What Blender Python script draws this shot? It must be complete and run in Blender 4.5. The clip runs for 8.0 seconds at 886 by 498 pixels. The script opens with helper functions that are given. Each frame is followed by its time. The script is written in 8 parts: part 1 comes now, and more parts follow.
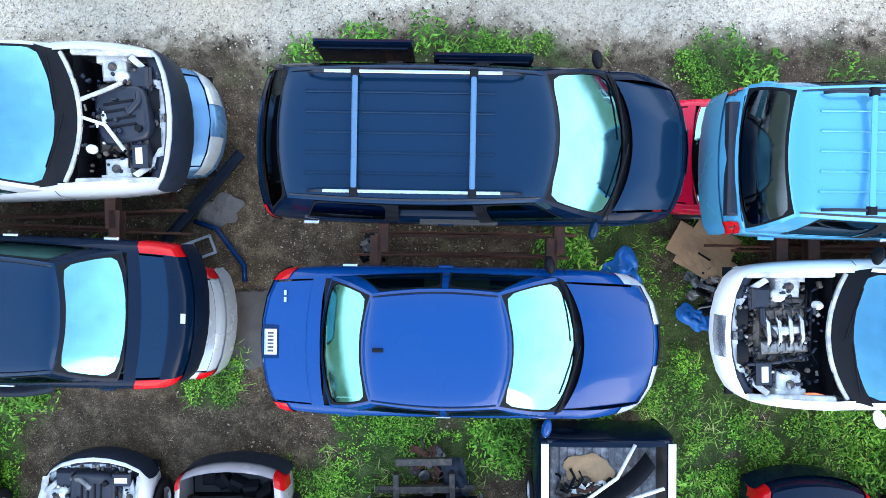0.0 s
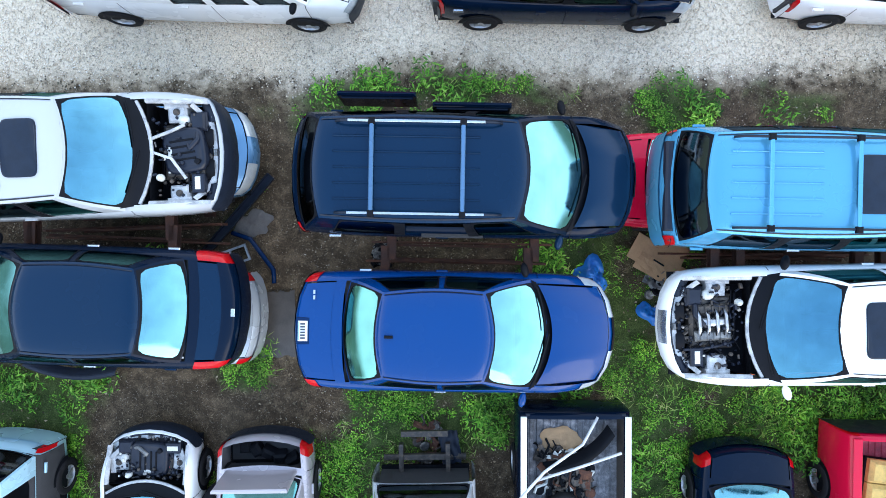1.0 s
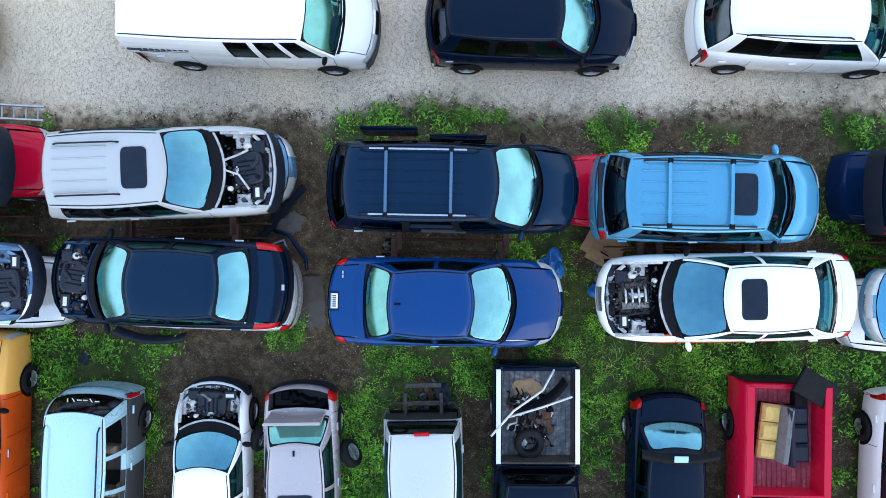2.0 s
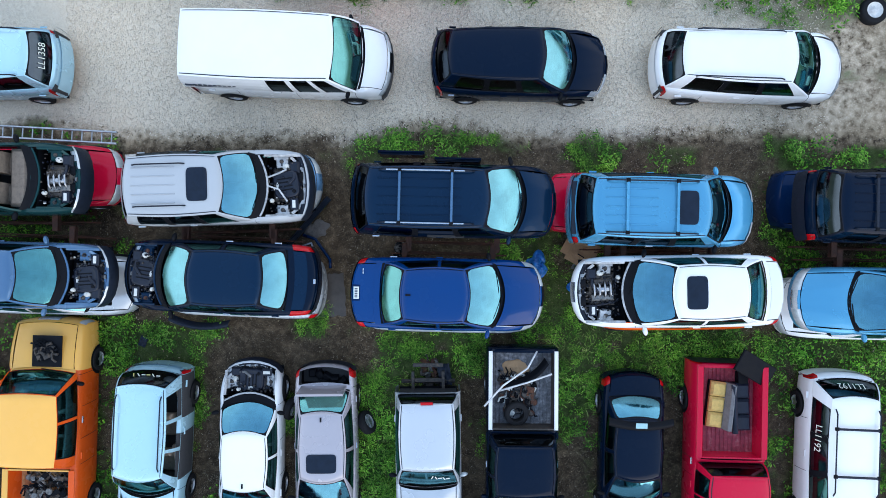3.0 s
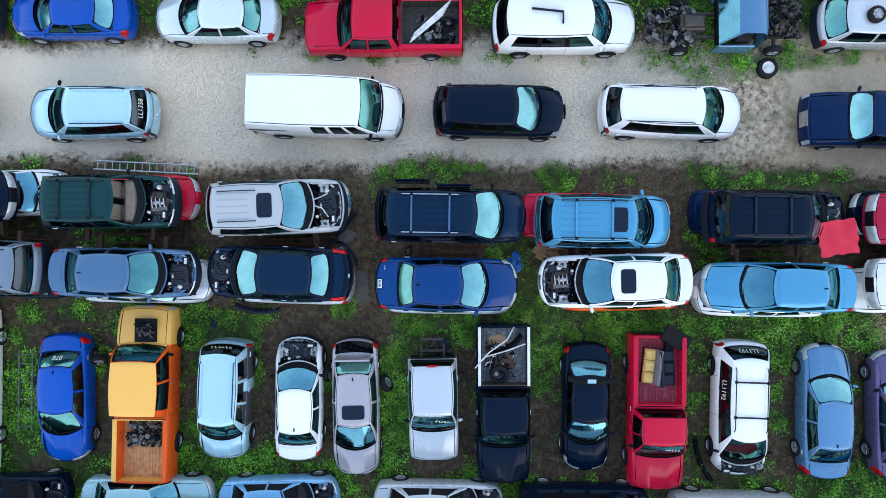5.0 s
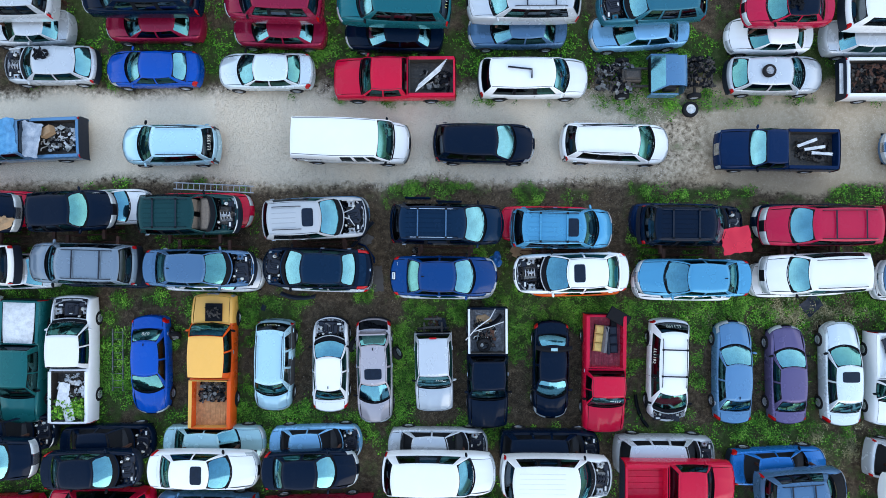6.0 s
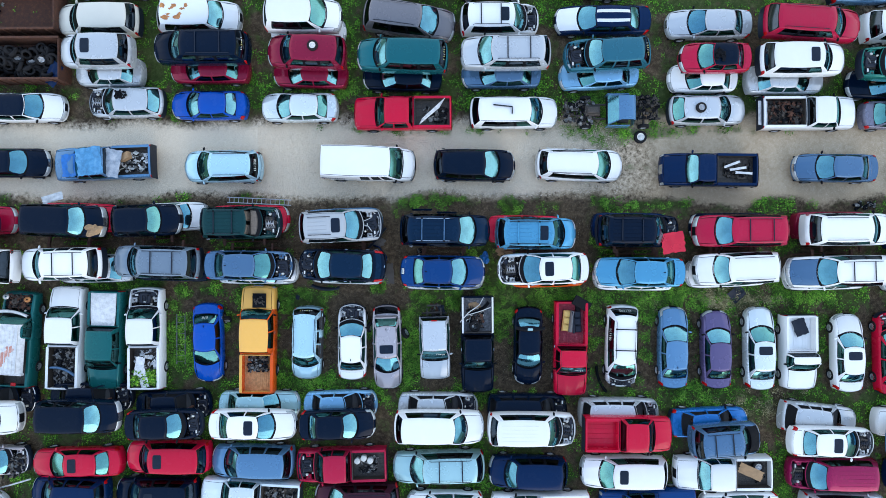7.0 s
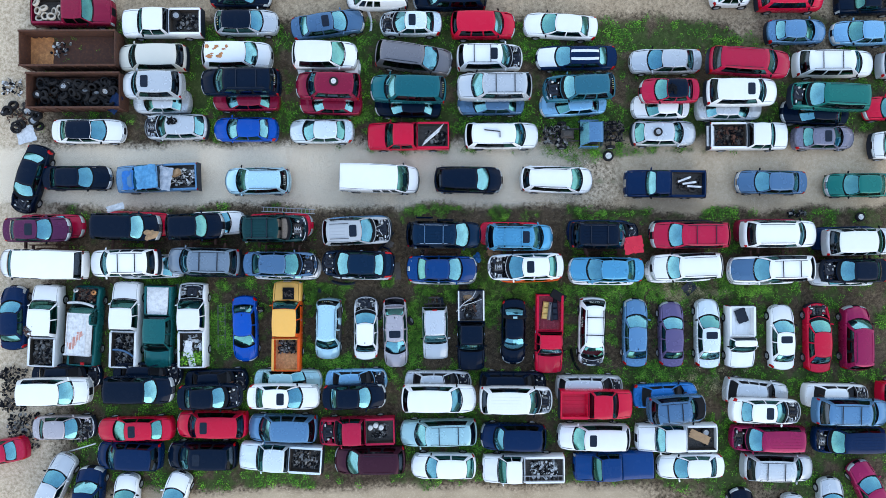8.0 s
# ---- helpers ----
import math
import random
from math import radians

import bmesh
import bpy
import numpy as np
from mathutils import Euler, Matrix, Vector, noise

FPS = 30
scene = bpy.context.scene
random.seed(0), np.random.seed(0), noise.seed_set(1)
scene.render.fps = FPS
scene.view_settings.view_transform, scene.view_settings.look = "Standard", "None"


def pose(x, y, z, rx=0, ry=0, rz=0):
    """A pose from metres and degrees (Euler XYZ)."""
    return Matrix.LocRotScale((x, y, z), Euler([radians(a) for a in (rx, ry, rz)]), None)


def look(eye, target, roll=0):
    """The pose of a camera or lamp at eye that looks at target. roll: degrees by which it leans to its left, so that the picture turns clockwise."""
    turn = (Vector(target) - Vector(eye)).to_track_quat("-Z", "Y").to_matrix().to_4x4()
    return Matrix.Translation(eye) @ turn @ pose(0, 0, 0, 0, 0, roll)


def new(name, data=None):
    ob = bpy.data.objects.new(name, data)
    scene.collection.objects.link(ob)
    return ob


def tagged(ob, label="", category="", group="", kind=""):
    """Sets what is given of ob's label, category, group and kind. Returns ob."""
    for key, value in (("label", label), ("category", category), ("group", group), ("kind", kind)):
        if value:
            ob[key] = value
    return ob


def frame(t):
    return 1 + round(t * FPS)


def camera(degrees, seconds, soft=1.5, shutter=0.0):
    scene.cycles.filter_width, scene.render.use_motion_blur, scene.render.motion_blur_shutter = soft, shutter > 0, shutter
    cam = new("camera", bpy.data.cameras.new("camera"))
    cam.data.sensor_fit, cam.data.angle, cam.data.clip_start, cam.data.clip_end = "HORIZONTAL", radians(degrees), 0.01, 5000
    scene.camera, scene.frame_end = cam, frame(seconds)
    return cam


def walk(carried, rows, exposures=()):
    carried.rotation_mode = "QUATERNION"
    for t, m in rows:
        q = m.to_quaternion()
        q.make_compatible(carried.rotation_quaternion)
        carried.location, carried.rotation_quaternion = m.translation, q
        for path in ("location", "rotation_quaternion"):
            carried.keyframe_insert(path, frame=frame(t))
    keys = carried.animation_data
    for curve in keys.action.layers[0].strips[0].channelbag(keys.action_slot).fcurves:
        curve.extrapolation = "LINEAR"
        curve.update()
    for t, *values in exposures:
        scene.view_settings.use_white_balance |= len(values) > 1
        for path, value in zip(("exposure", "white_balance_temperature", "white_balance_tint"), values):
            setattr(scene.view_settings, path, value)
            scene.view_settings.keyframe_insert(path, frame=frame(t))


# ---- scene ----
cam = camera(74, 8.0, soft=0.35)
ROWS = [
    (0, 0, 0, 9.309, -0.667, 0.502, 0),
    (0.5, -0.003, 0.085, 10.076, -0.575, 0.425, -0.019),
    (1, 0.055, 0.098, 11.088, -0.373, 0.454, 0.017),
    (1.5, 0.181, -0.024, 12.458, -0.201, 0.463, 0.099),
    (1.7, 0.182, -0.166, 13.182, 0.102, 0.354, 0.019),
    (2.8, 0.153, -0.178, 16.589, 0.413, 0.333, 0.392),
    (3, 0.193, -0.237, 16.957, 0.628, 0.539, 0.327),
    (3.5, 0.224, -0.264, 18.015, 0.733, 0.577, 0.326),
    (4, 0.21, -0.302, 19.093, 0.871, 0.491, 0.334),
    (4.5, 0.145, -0.3, 20.272, 0.857, 0.327, 0.057),
    (5.8, 0.073, -0.311, 27.182, 0.812, -0.106, -0.237),
    (6, 0.012, -0.303, 28.722, 0.694, -0.253, -0.297),
    (6.5, -0.103, -0.18, 32.316, 0.461, -0.43, -0.381),
    (7, -0.091, -0.149, 35.728, 0.369, -0.484, -0.407),
    (7.5, -0.148, -0.063, 39.22, 0.266, -0.584, -0.418),
    (8, -0.214, 0.046, 42.412, 0.166, -0.664, -0.41),
]
walk(cam, [(t, pose(x, y, z, rx, ry, rz)) for t, x, y, z, rx, ry, rz in ROWS],
     exposures=((0.0, 1.22), (1.5, 0.56), (3.0, 0.15), (4.5, 0.1), (8.0, 0.0)))

# ---- light ----
world = bpy.data.worlds.new("sky")
scene.world = world
world.use_nodes = True
wt = world.node_tree
wt.nodes.clear()
sky = wt.nodes.new("ShaderNodeTexSky")
sky.sky_type, sky.sun_disc = "NISHITA", False
sky.sun_elevation, sky.sun_rotation = radians(30), radians(150)
sky_bg = wt.nodes.new("ShaderNodeBackground")
sky_bg.inputs["Strength"].default_value = 0.02
cloud_bg = wt.nodes.new("ShaderNodeBackground")
cloud_bg.inputs["Strength"].default_value = 2.8
sky_tc = wt.nodes.new("ShaderNodeTexCoord")
sky_xyz = wt.nodes.new("ShaderNodeSeparateXYZ")
haze = wt.nodes.new("ShaderNodeValToRGB")
# unseen dark treeline, added to dim car sides and undersides; the cloud begins above
for p in (0.13, 0.20, 0.34, 0.70):
    haze.color_ramp.elements.new(p)
for e, c in zip(haze.color_ramp.elements, ((0.05, 0.07, 0.06, 1), (0.06, 0.085, 0.07, 1), (0.50, 0.565, 0.64, 1), (0.565, 0.615, 0.69, 1), (0.285, 0.385, 0.53, 1), (0.132, 0.218, 0.375, 1))):
    e.color = c
sky_add = wt.nodes.new("ShaderNodeAddShader")
sky_out = wt.nodes.new("ShaderNodeOutputWorld")
wt.links.new(sky_tc.outputs["Generated"], sky_xyz.inputs[0])
wt.links.new(sky_xyz.outputs["Z"], haze.inputs[0])
wt.links.new(haze.outputs[0], cloud_bg.inputs["Color"])
wt.links.new(sky.outputs[0], sky_bg.inputs["Color"])
wt.links.new(sky_bg.outputs[0], sky_add.inputs[0])
wt.links.new(cloud_bg.outputs[0], sky_add.inputs[1])
wt.links.new(sky_add.outputs[0], sky_out.inputs["Surface"])

sun = new("sun", bpy.data.lights.new("sun", "SUN"))
sun.data.energy, sun.data.angle, sun.data.color = 0.8, radians(45), (1.0, 0.88, 0.72)
sun.matrix_world = look((0, 0, 44), (-38, 66, 0))


# ---- materials ----
def node_material(name):
    m = bpy.data.materials.new(name)
    m.use_nodes = True
    nt = m.node_tree
    return m, nt, nt.nodes["Principled BSDF"]


def noise_node(nt, scale, detail=4.0, rough=0.6, coord="Object"):
    tc = nt.nodes.new("ShaderNodeTexCoord")
    n = nt.nodes.new("ShaderNodeTexNoise")
    n.inputs["Scale"].default_value = scale
    n.inputs["Detail"].default_value = detail
    n.inputs["Roughness"].default_value = rough
    nt.links.new(tc.outputs[coord], n.inputs["Vector"])
    return n


def ramp(nt, source, stops):
    r = nt.nodes.new("ShaderNodeValToRGB")
    while len(r.color_ramp.elements) < len(stops):
        r.color_ramp.elements.new(0.5)
    for e, (p, c) in zip(r.color_ramp.elements, stops):
        e.position = p
        e.color = (*c, 1) if len(c) == 3 else c
    nt.links.new(source, r.inputs[0])
    return r.outputs[0]


def mix_colour(nt, fac, a, b, blend="MIX"):
    n = nt.nodes.new("ShaderNodeMix")
    n.data_type, n.blend_type = "RGBA", blend
    for key, v in ((0, fac), (6, a), (7, b)):
        if isinstance(v, (int, float)):
            n.inputs[key].default_value = v
        elif isinstance(v, tuple):
            n.inputs[key].default_value = (*v, 1)
        else:
            nt.links.new(v, n.inputs[key])
    return n.outputs[2]


def bump(nt, bsdf, height, strength=0.3, distance=0.01):
    b = nt.nodes.new("ShaderNodeBump")
    b.inputs["Strength"].default_value = strength
    b.inputs["Distance"].default_value = distance
    nt.links.new(height, b.inputs["Height"])
    nt.links.new(b.outputs[0], bsdf.inputs["Normal"])


def surface(name, colour, rough=0.6, metal=0.0, vary=0.35, scale=6.0, relief=0.15, other=None, coat=0.0, spec=0.5):
    """A worn plain surface: two scales of mottling, with grain in the relief."""
    m, nt, b = node_material(name)
    big, fine = noise_node(nt, scale), noise_node(nt, scale * 14, 3)
    dark = tuple(c * (1 - vary) for c in colour)
    light = other or tuple(min(1, c * (1 + vary * 0.6)) for c in colour)
    c1 = ramp(nt, big.outputs["Fac"], [(0.32, dark), (0.52, colour), (0.72, light)])
    c2 = mix_colour(nt, 0.25, c1, ramp(nt, fine.outputs["Fac"], [(0.35, dark), (0.65, light)]))
    nt.links.new(c2, b.inputs["Base Color"])
    nt.links.new(ramp(nt, big.outputs["Fac"], [(0.3, (rough * 0.8,) * 3), (0.7, (min(1, rough * 1.2),) * 3)]), b.inputs["Roughness"])
    b.inputs["Metallic"].default_value = metal
    b.inputs["Coat Weight"].default_value = coat
    b.inputs["Specular IOR Level"].default_value = spec
    bump(nt, b, fine.outputs["Fac"], relief, 0.01)
    return m


def paint(name, colour, metal=0.25):
    """Car lacquer with a film of dust, faded patches and a little orange peel."""
    m, nt, b = node_material("paint_" + name)
    big, fine = noise_node(nt, 1.3, 3), noise_node(nt, 60, 2)
    info = nt.nodes.new("ShaderNodeObjectInfo")
    dusty = tuple(c * 0.95 + 0.001 for c in colour)
    c1 = ramp(nt, big.outputs["Fac"], [(0.35, colour), (0.75, dusty)])
    shade = ramp(nt, info.outputs["Random"], [(0.0, (0.86, 0.86, 0.86)), (1.0, (1.0, 1.0, 1.0))])
    c2 = mix_colour(nt, 1.0, c1, shade, "MULTIPLY")
    specks = ramp(nt, fine.outputs["Fac"], [(0.70, (0, 0, 0)), (0.85, (0.07, 0.07, 0.07))])
    nt.links.new(mix_colour(nt, specks, c2, (0.3, 0.28, 0.25)), b.inputs["Base Color"])
    nt.links.new(ramp(nt, big.outputs["Fac"], [(0.3, (0.18,) * 3), (0.75, (0.34,) * 3)]), b.inputs["Roughness"])
    b.inputs["Metallic"].default_value = metal
    dull = max(colour) < 0.12
    b.inputs["Coat Weight"].default_value = 0.28 if dull else 0.6
    b.inputs["Coat IOR"].default_value = 1.38
    b.inputs["Specular IOR Level"].default_value = 0.05 if dull else 0.10
    b.inputs["Coat Roughness"].default_value = 0.08
    return m


PAINT = {}
for key, rgb in (
    ("white", (0.89, 0.91, 0.92)), ("offwhite", (0.42, 0.45, 0.48)), ("palewhite", (0.74, 0.83, 0.87)), ("ice", (0.46, 0.72, 0.84)), ("cream", (0.7, 0.68, 0.6)),
    ("silver", (0.56, 0.60, 0.64)), ("silvermauve", (0.46, 0.43, 0.46)), ("bronze", (0.205, 0.197, 0.213)), ("greyblue", (0.18, 0.238, 0.303)),
    ("slate", (0.08, 0.17, 0.30)), ("steelblue", (0.11, 0.25, 0.43)), ("lightblue", (0.2, 0.44, 0.68)), ("skyblue", (0.085, 0.34, 0.56)),
    ("blue", (0.002, 0.075, 0.42)), ("brightblue", (0.016, 0.164, 0.492)), ("deepblue", (0.0, 0.040, 0.175)), ("navy", (0.002, 0.018, 0.07)),
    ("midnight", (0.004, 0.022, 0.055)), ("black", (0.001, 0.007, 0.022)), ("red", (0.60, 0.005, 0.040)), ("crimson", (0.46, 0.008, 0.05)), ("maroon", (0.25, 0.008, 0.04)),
    ("magenta", (0.33, 0.01, 0.08)), ("darkmaroon", (0.057, 0.016, 0.029)), ("purple", (0.107, 0.025, 0.074)), ("violet", (0.131, 0.107, 0.23)),
    ("mauve", (0.2, 0.2, 0.27)), ("teal", (0.008, 0.131, 0.156)), ("tealblue", (0.025, 0.139, 0.197)), ("tealgreen", (0.008, 0.123, 0.123)),
    ("paleteal", (0.36, 0.58, 0.62)), ("green", (0.008, 0.164, 0.139)), ("darkgreen", (0.01, 0.049, 0.053)), ("orange", (0.8, 0.105, 0.012)),
    ("yellow", (0.90, 0.48, 0.11)), ("scarlet", (0.74, 0.03, 0.06)),
):
    PAINT[key] = paint(key, rgb, 0.0 if key in ("white", "offwhite", "cream", "orange", "yellow", "red", "black", "navy", "deepblue", "crimson", "blue") else 0.3)


def glass(name, tint, gloss, gloss_tint, rough=0.03):
    """A pane: part of the light goes through with the tint, part is mirrored."""
    m = bpy.data.materials.new(name)
    m.use_nodes = True
    nt = m.node_tree
    nt.nodes.clear()
    out = nt.nodes.new("ShaderNodeOutputMaterial")
    tr = nt.nodes.new("ShaderNodeBsdfTransparent")
    gl = nt.nodes.new("ShaderNodeBsdfGlossy")
    mx = nt.nodes.new("ShaderNodeMixShader")
    tr.inputs["Color"].default_value = (*tint, 1)
    gl.inputs["Color"].default_value = (*gloss_tint, 1)
    n = noise_node(nt, 3.0, 3)
    nt.links.new(ramp(nt, n.outputs["Fac"], [(0.35, (rough,) * 3), (0.75, (rough * 5,) * 3)]), gl.inputs["Roughness"])
    fac = ramp(nt, n.outputs["Fac"], [(0.3, (gloss * 0.85,) * 3), (0.7, (gloss * 1.12,) * 3)])
    nt.links.new(fac, mx.inputs["Fac"])
    nt.links.new(tr.outputs[0], mx.inputs[1])
    nt.links.new(gl.outputs[0], mx.inputs[2])
    nt.links.new(mx.outputs[0], out.inputs["Surface"])
    return m


GLASS = glass("windscreen_glass", (0.14, 0.40, 0.44), 0.60, (0.27, 0.62, 0.68))
GLASS_BLUE = glass("blue_tinted_glass", (0.08, 0.24, 0.32), 0.50, (0.20, 0.53, 0.68))
GLASS_GREEN = glass("green_tinted_glass", (0.14, 0.40, 0.36), 0.50, (0.26, 0.66, 0.62))
GLASS_SIDE = glass("side_glass", (0.05, 0.16, 0.15), 0.17, (0.34, 0.80, 0.74))
GLASS_TRUCK = glass("truck_windscreen_glass", (0.08, 0.26, 0.24), 0.30, (0.20, 0.58, 0.55))
GLASS_DARK = glass("privacy_glass", (0.03, 0.05, 0.06), 0.10, (0.7, 0.85, 1.0))
PLASTIC = surface("black_plastic", (0.005, 0.006, 0.009), 0.6, vary=0.4, scale=9, spec=0.12)
TRIM = surface("dark_trim", (0.012, 0.018, 0.032), 0.45, vary=0.3, scale=8, spec=0.22)
CABIN = surface("cabin_cloth", (0.035, 0.036, 0.04), 0.9, vary=0.4, scale=7)
SEAT_GREY = surface("grey_seat_cloth", (0.16, 0.16, 0.17), 0.9, scale=12)
SEAT_TAN = surface("tan_seat_cloth", (0.20, 0.165, 0.135), 0.9, scale=12)
RUBBER = surface("tyre_rubber", (0.016, 0.016, 0.018), 0.85, scale=14, relief=0.3, spec=0.2)
ALLOY = surface("alloy", (0.45, 0.46, 0.48), 0.35, 0.8, scale=9)
STEEL_WHITE = surface("white_steel_wheel", (0.7, 0.7, 0.68), 0.5, scale=9)
CHROME = surface("chrome", (0.6, 0.62, 0.65), 0.2, 0.9, vary=0.15, scale=5)
BARE = surface("bare_metal", (0.16, 0.165, 0.17), 0.45, 0.6, vary=0.6, scale=9, other=(0.36, 0.35, 0.33))
IRON = surface("oily_iron", (0.055, 0.052, 0.05), 0.55, 0.4, vary=0.6, scale=14, other=(0.16, 0.12, 0.09))
RUST = surface("rusty_steel", (0.085, 0.034, 0.022), 0.85, 0.1, vary=0.55, scale=5, relief=0.4, other=(0.16, 0.07, 0.04))
RUST_LIGHT = surface("flaking_rust", (0.50, 0.20, 0.07), 0.9, 0.0, vary=0.45, scale=3, relief=0.4, other=(0.78, 0.38, 0.14))
LAMP_RED = surface("red_lamp_lens", (0.48, 0.004, 0.008), 0.2, vary=0.2, relief=0.02, coat=0.2, spec=0.2)
LAMP_CLEAR = surface("clear_lamp_lens", (0.48, 0.52, 0.54), 0.12, 0.2, vary=0.25, coat=0.8)
PLATE = surface("plate_white", (0.7, 0.72, 0.7), 0.5, vary=0.1)
INK = surface("dark_ink", (0.03, 0.04, 0.06), 0.6, vary=0.1)
CHALK = surface("chalk_marker", (0.72, 0.74, 0.66), 0.9, vary=0.2)
CHALK_Y = surface("yellow_marker", (0.70, 0.62, 0.22), 0.9, vary=0.2)
JUG = surface("milky_plastic", (0.62, 0.63, 0.6), 0.5, vary=0.25)
WHITE_METAL = surface("scuffed_white_metal", (0.66, 0.68, 0.70), 0.4, vary=0.3, scale=5, other=(0.8, 0.81, 0.82))
WOOD_GREY = surface("weathered_wood", (0.12, 0.125, 0.14), 0.9, vary=0.7, scale=9, relief=0.5, other=(0.36, 0.36, 0.38))
WOOD_RUST = surface("rust_stained_boards", (0.60, 0.27, 0.11), 0.9, vary=0.4, scale=6, relief=0.4, other=(0.78, 0.42, 0.20))
WOOD_RED = surface("red_painted_boards", (0.30, 0.02, 0.05), 0.8, vary=0.5, scale=7, relief=0.4, other=(0.45, 0.16, 0.17))
CARDBOARD = surface("cardboard", (0.38, 0.24, 0.13), 0.9, vary=0.25, scale=4)
TARP_BLUE = surface("blue_tarpaulin", (0.01, 0.16, 0.52), 0.4, vary=0.3, scale=5)
TARP_SKY = surface("faded_blue_tarpaulin", (0.05, 0.25, 0.50), 0.45, vary=0.4, scale=4, other=(0.14, 0.38, 0.60))
TARP_PALE = surface("pale_tarpaulin", (0.30, 0.36, 0.44), 0.5, vary=0.5, scale=3, other=(0.55, 0.58, 0.62))
HOSE_RED = surface("red_hose", (0.6, 0.08, 0.08), 0.4, vary=0.2)
FOAM = surface("yellow_foam", (0.66, 0.44, 0.14), 0.95, vary=0.3, scale=9)
TYRE_CREAM = surface("muddy_pale_tyre", (0.52, 0.46, 0.38), 0.9, vary=0.4, scale=8)


# ---- mesh helpers ----
def mesh_object(name, verts, faces, material, smooth=True):
    me = bpy.data.meshes.new(name)
    me.from_pydata(np.asarray(verts, dtype=float).tolist() if isinstance(verts, np.ndarray) else verts, [], faces)
    if smooth:
        me.polygons.foreach_set("use_smooth", [True] * len(me.polygons))
    me.materials.append(material)
    me.update()
    return me


def part(name, geometry, material, parent, label="", smooth=False, at=None):
    """Links geometry, (verts, faces) or a ready mesh, as one part under its parent."""
    me = geometry if isinstance(geometry, bpy.types.Mesh) else mesh_object(name, geometry[0], geometry[1], material, smooth)
    ob = new(name, me)
    ob.parent = parent
    if at is not None:
        ob.matrix_basis = at
    if label:
        ob["label"] = label
    return ob


def thing(name, x, y, z, rz, label, category, group=""):
    ob = new(name)
    ob.empty_display_size = 0.3
    ob.matrix_basis = pose(x, y, z, 0, 0, rz)
    return tagged(ob, label, category, group)


def solid(name, geometry, material, m, label, category, group="", kind="", smooth=False):
    ob = new(name, mesh_object(name, geometry[0], geometry[1], material, smooth))
    ob.matrix_basis = m
    return tagged(ob, label, category, group, kind)


def join(*pieces):
    verts, faces = [], []
    for v, f in pieces:
        n = len(verts)
        verts.extend([tuple(p) for p in v])
        faces.extend([tuple(i + n for i in q) for q in f])
    return verts, faces


def welded(geometry):
    """Joins corners that lie on one another."""
    seen, back, verts = {}, [], []
    for p in geometry[0]:
        key = tuple(round(c, 3) for c in p)
        if key not in seen:
            seen[key] = len(verts)
            verts.append(p)
        back.append(seen[key])
    return verts, [tuple(back[i] for i in f) for f in geometry[1]]


def moved(geometry, m):
    return [tuple(m @ Vector(p)) for p in geometry[0]], geometry[1]


def box(x0, x1, y0, y1, z0, z1, c=0.0):
    """A box; c chamfers its upper edges."""
    if c <= 0:
        v = [(x, y, z) for z in (z0, z1) for x, y in ((x0, y0), (x1, y0), (x1, y1), (x0, y1))]
        return v, [(3, 2, 1, 0), (4, 5, 6, 7), (0, 1, 5, 4), (1, 2, 6, 5), (2, 3, 7, 6), (3, 0, 4, 7)]
    v = [(x, y, z) for z, i in ((z0, 0), (z1 - c, 0), (z1, c)) for x, y in ((x0 + i, y0 + i), (x1 - i, y0 + i), (x1 - i, y1 - i), (x0 + i, y1 - i))]
    f = [(3, 2, 1, 0), (8, 9, 10, 11)]
    for k in (0, 4):
        f += [(k, k + 1, k + 5, k + 4), (k + 1, k + 2, k + 6, k + 5), (k + 2, k + 3, k + 7, k + 6), (k + 3, k, k + 4, k + 7)]
    return v, f


def grid_faces(n, m, skip=None, flip=False):
    f = []
    for i in range(n - 1):
        for j in range(m - 1):
            if skip and skip(i, j):
                continue
            q = (i * m + j, i * m + j + 1, (i + 1) * m + j + 1, (i + 1) * m + j)
            f.append(q[::-1] if flip else q)
    return f


def grid(points, skip=None, flip=False):
    """points: array n x m x 3."""
    n, m = points.shape[:2]
    faces = grid_faces(n, m, skip, flip)
    used = sorted({k for q in faces for k in q})
    back = {k: i for i, k in enumerate(used)}
    flat = points.reshape(-1, 3)
    return flat[used], [tuple(back[k] for k in q) for q in faces]


def between(P, a, b):
    """The place on a sheet of points at a, b, each -1 to 1 from edge to edge."""
    n, m = P.shape[:2]
    u, v = min(max((a + 1) / 2 * (n - 1), 0), n - 1.001), min(max((b + 1) / 2 * (m - 1), 0), m - 1.001)
    i, j = int(u), int(v)
    u, v = u - i, v - j
    return (P[i, j] * (1 - u) + P[i + 1, j] * u) * (1 - v) + (P[i, j + 1] * (1 - u) + P[i + 1, j + 1] * u) * v


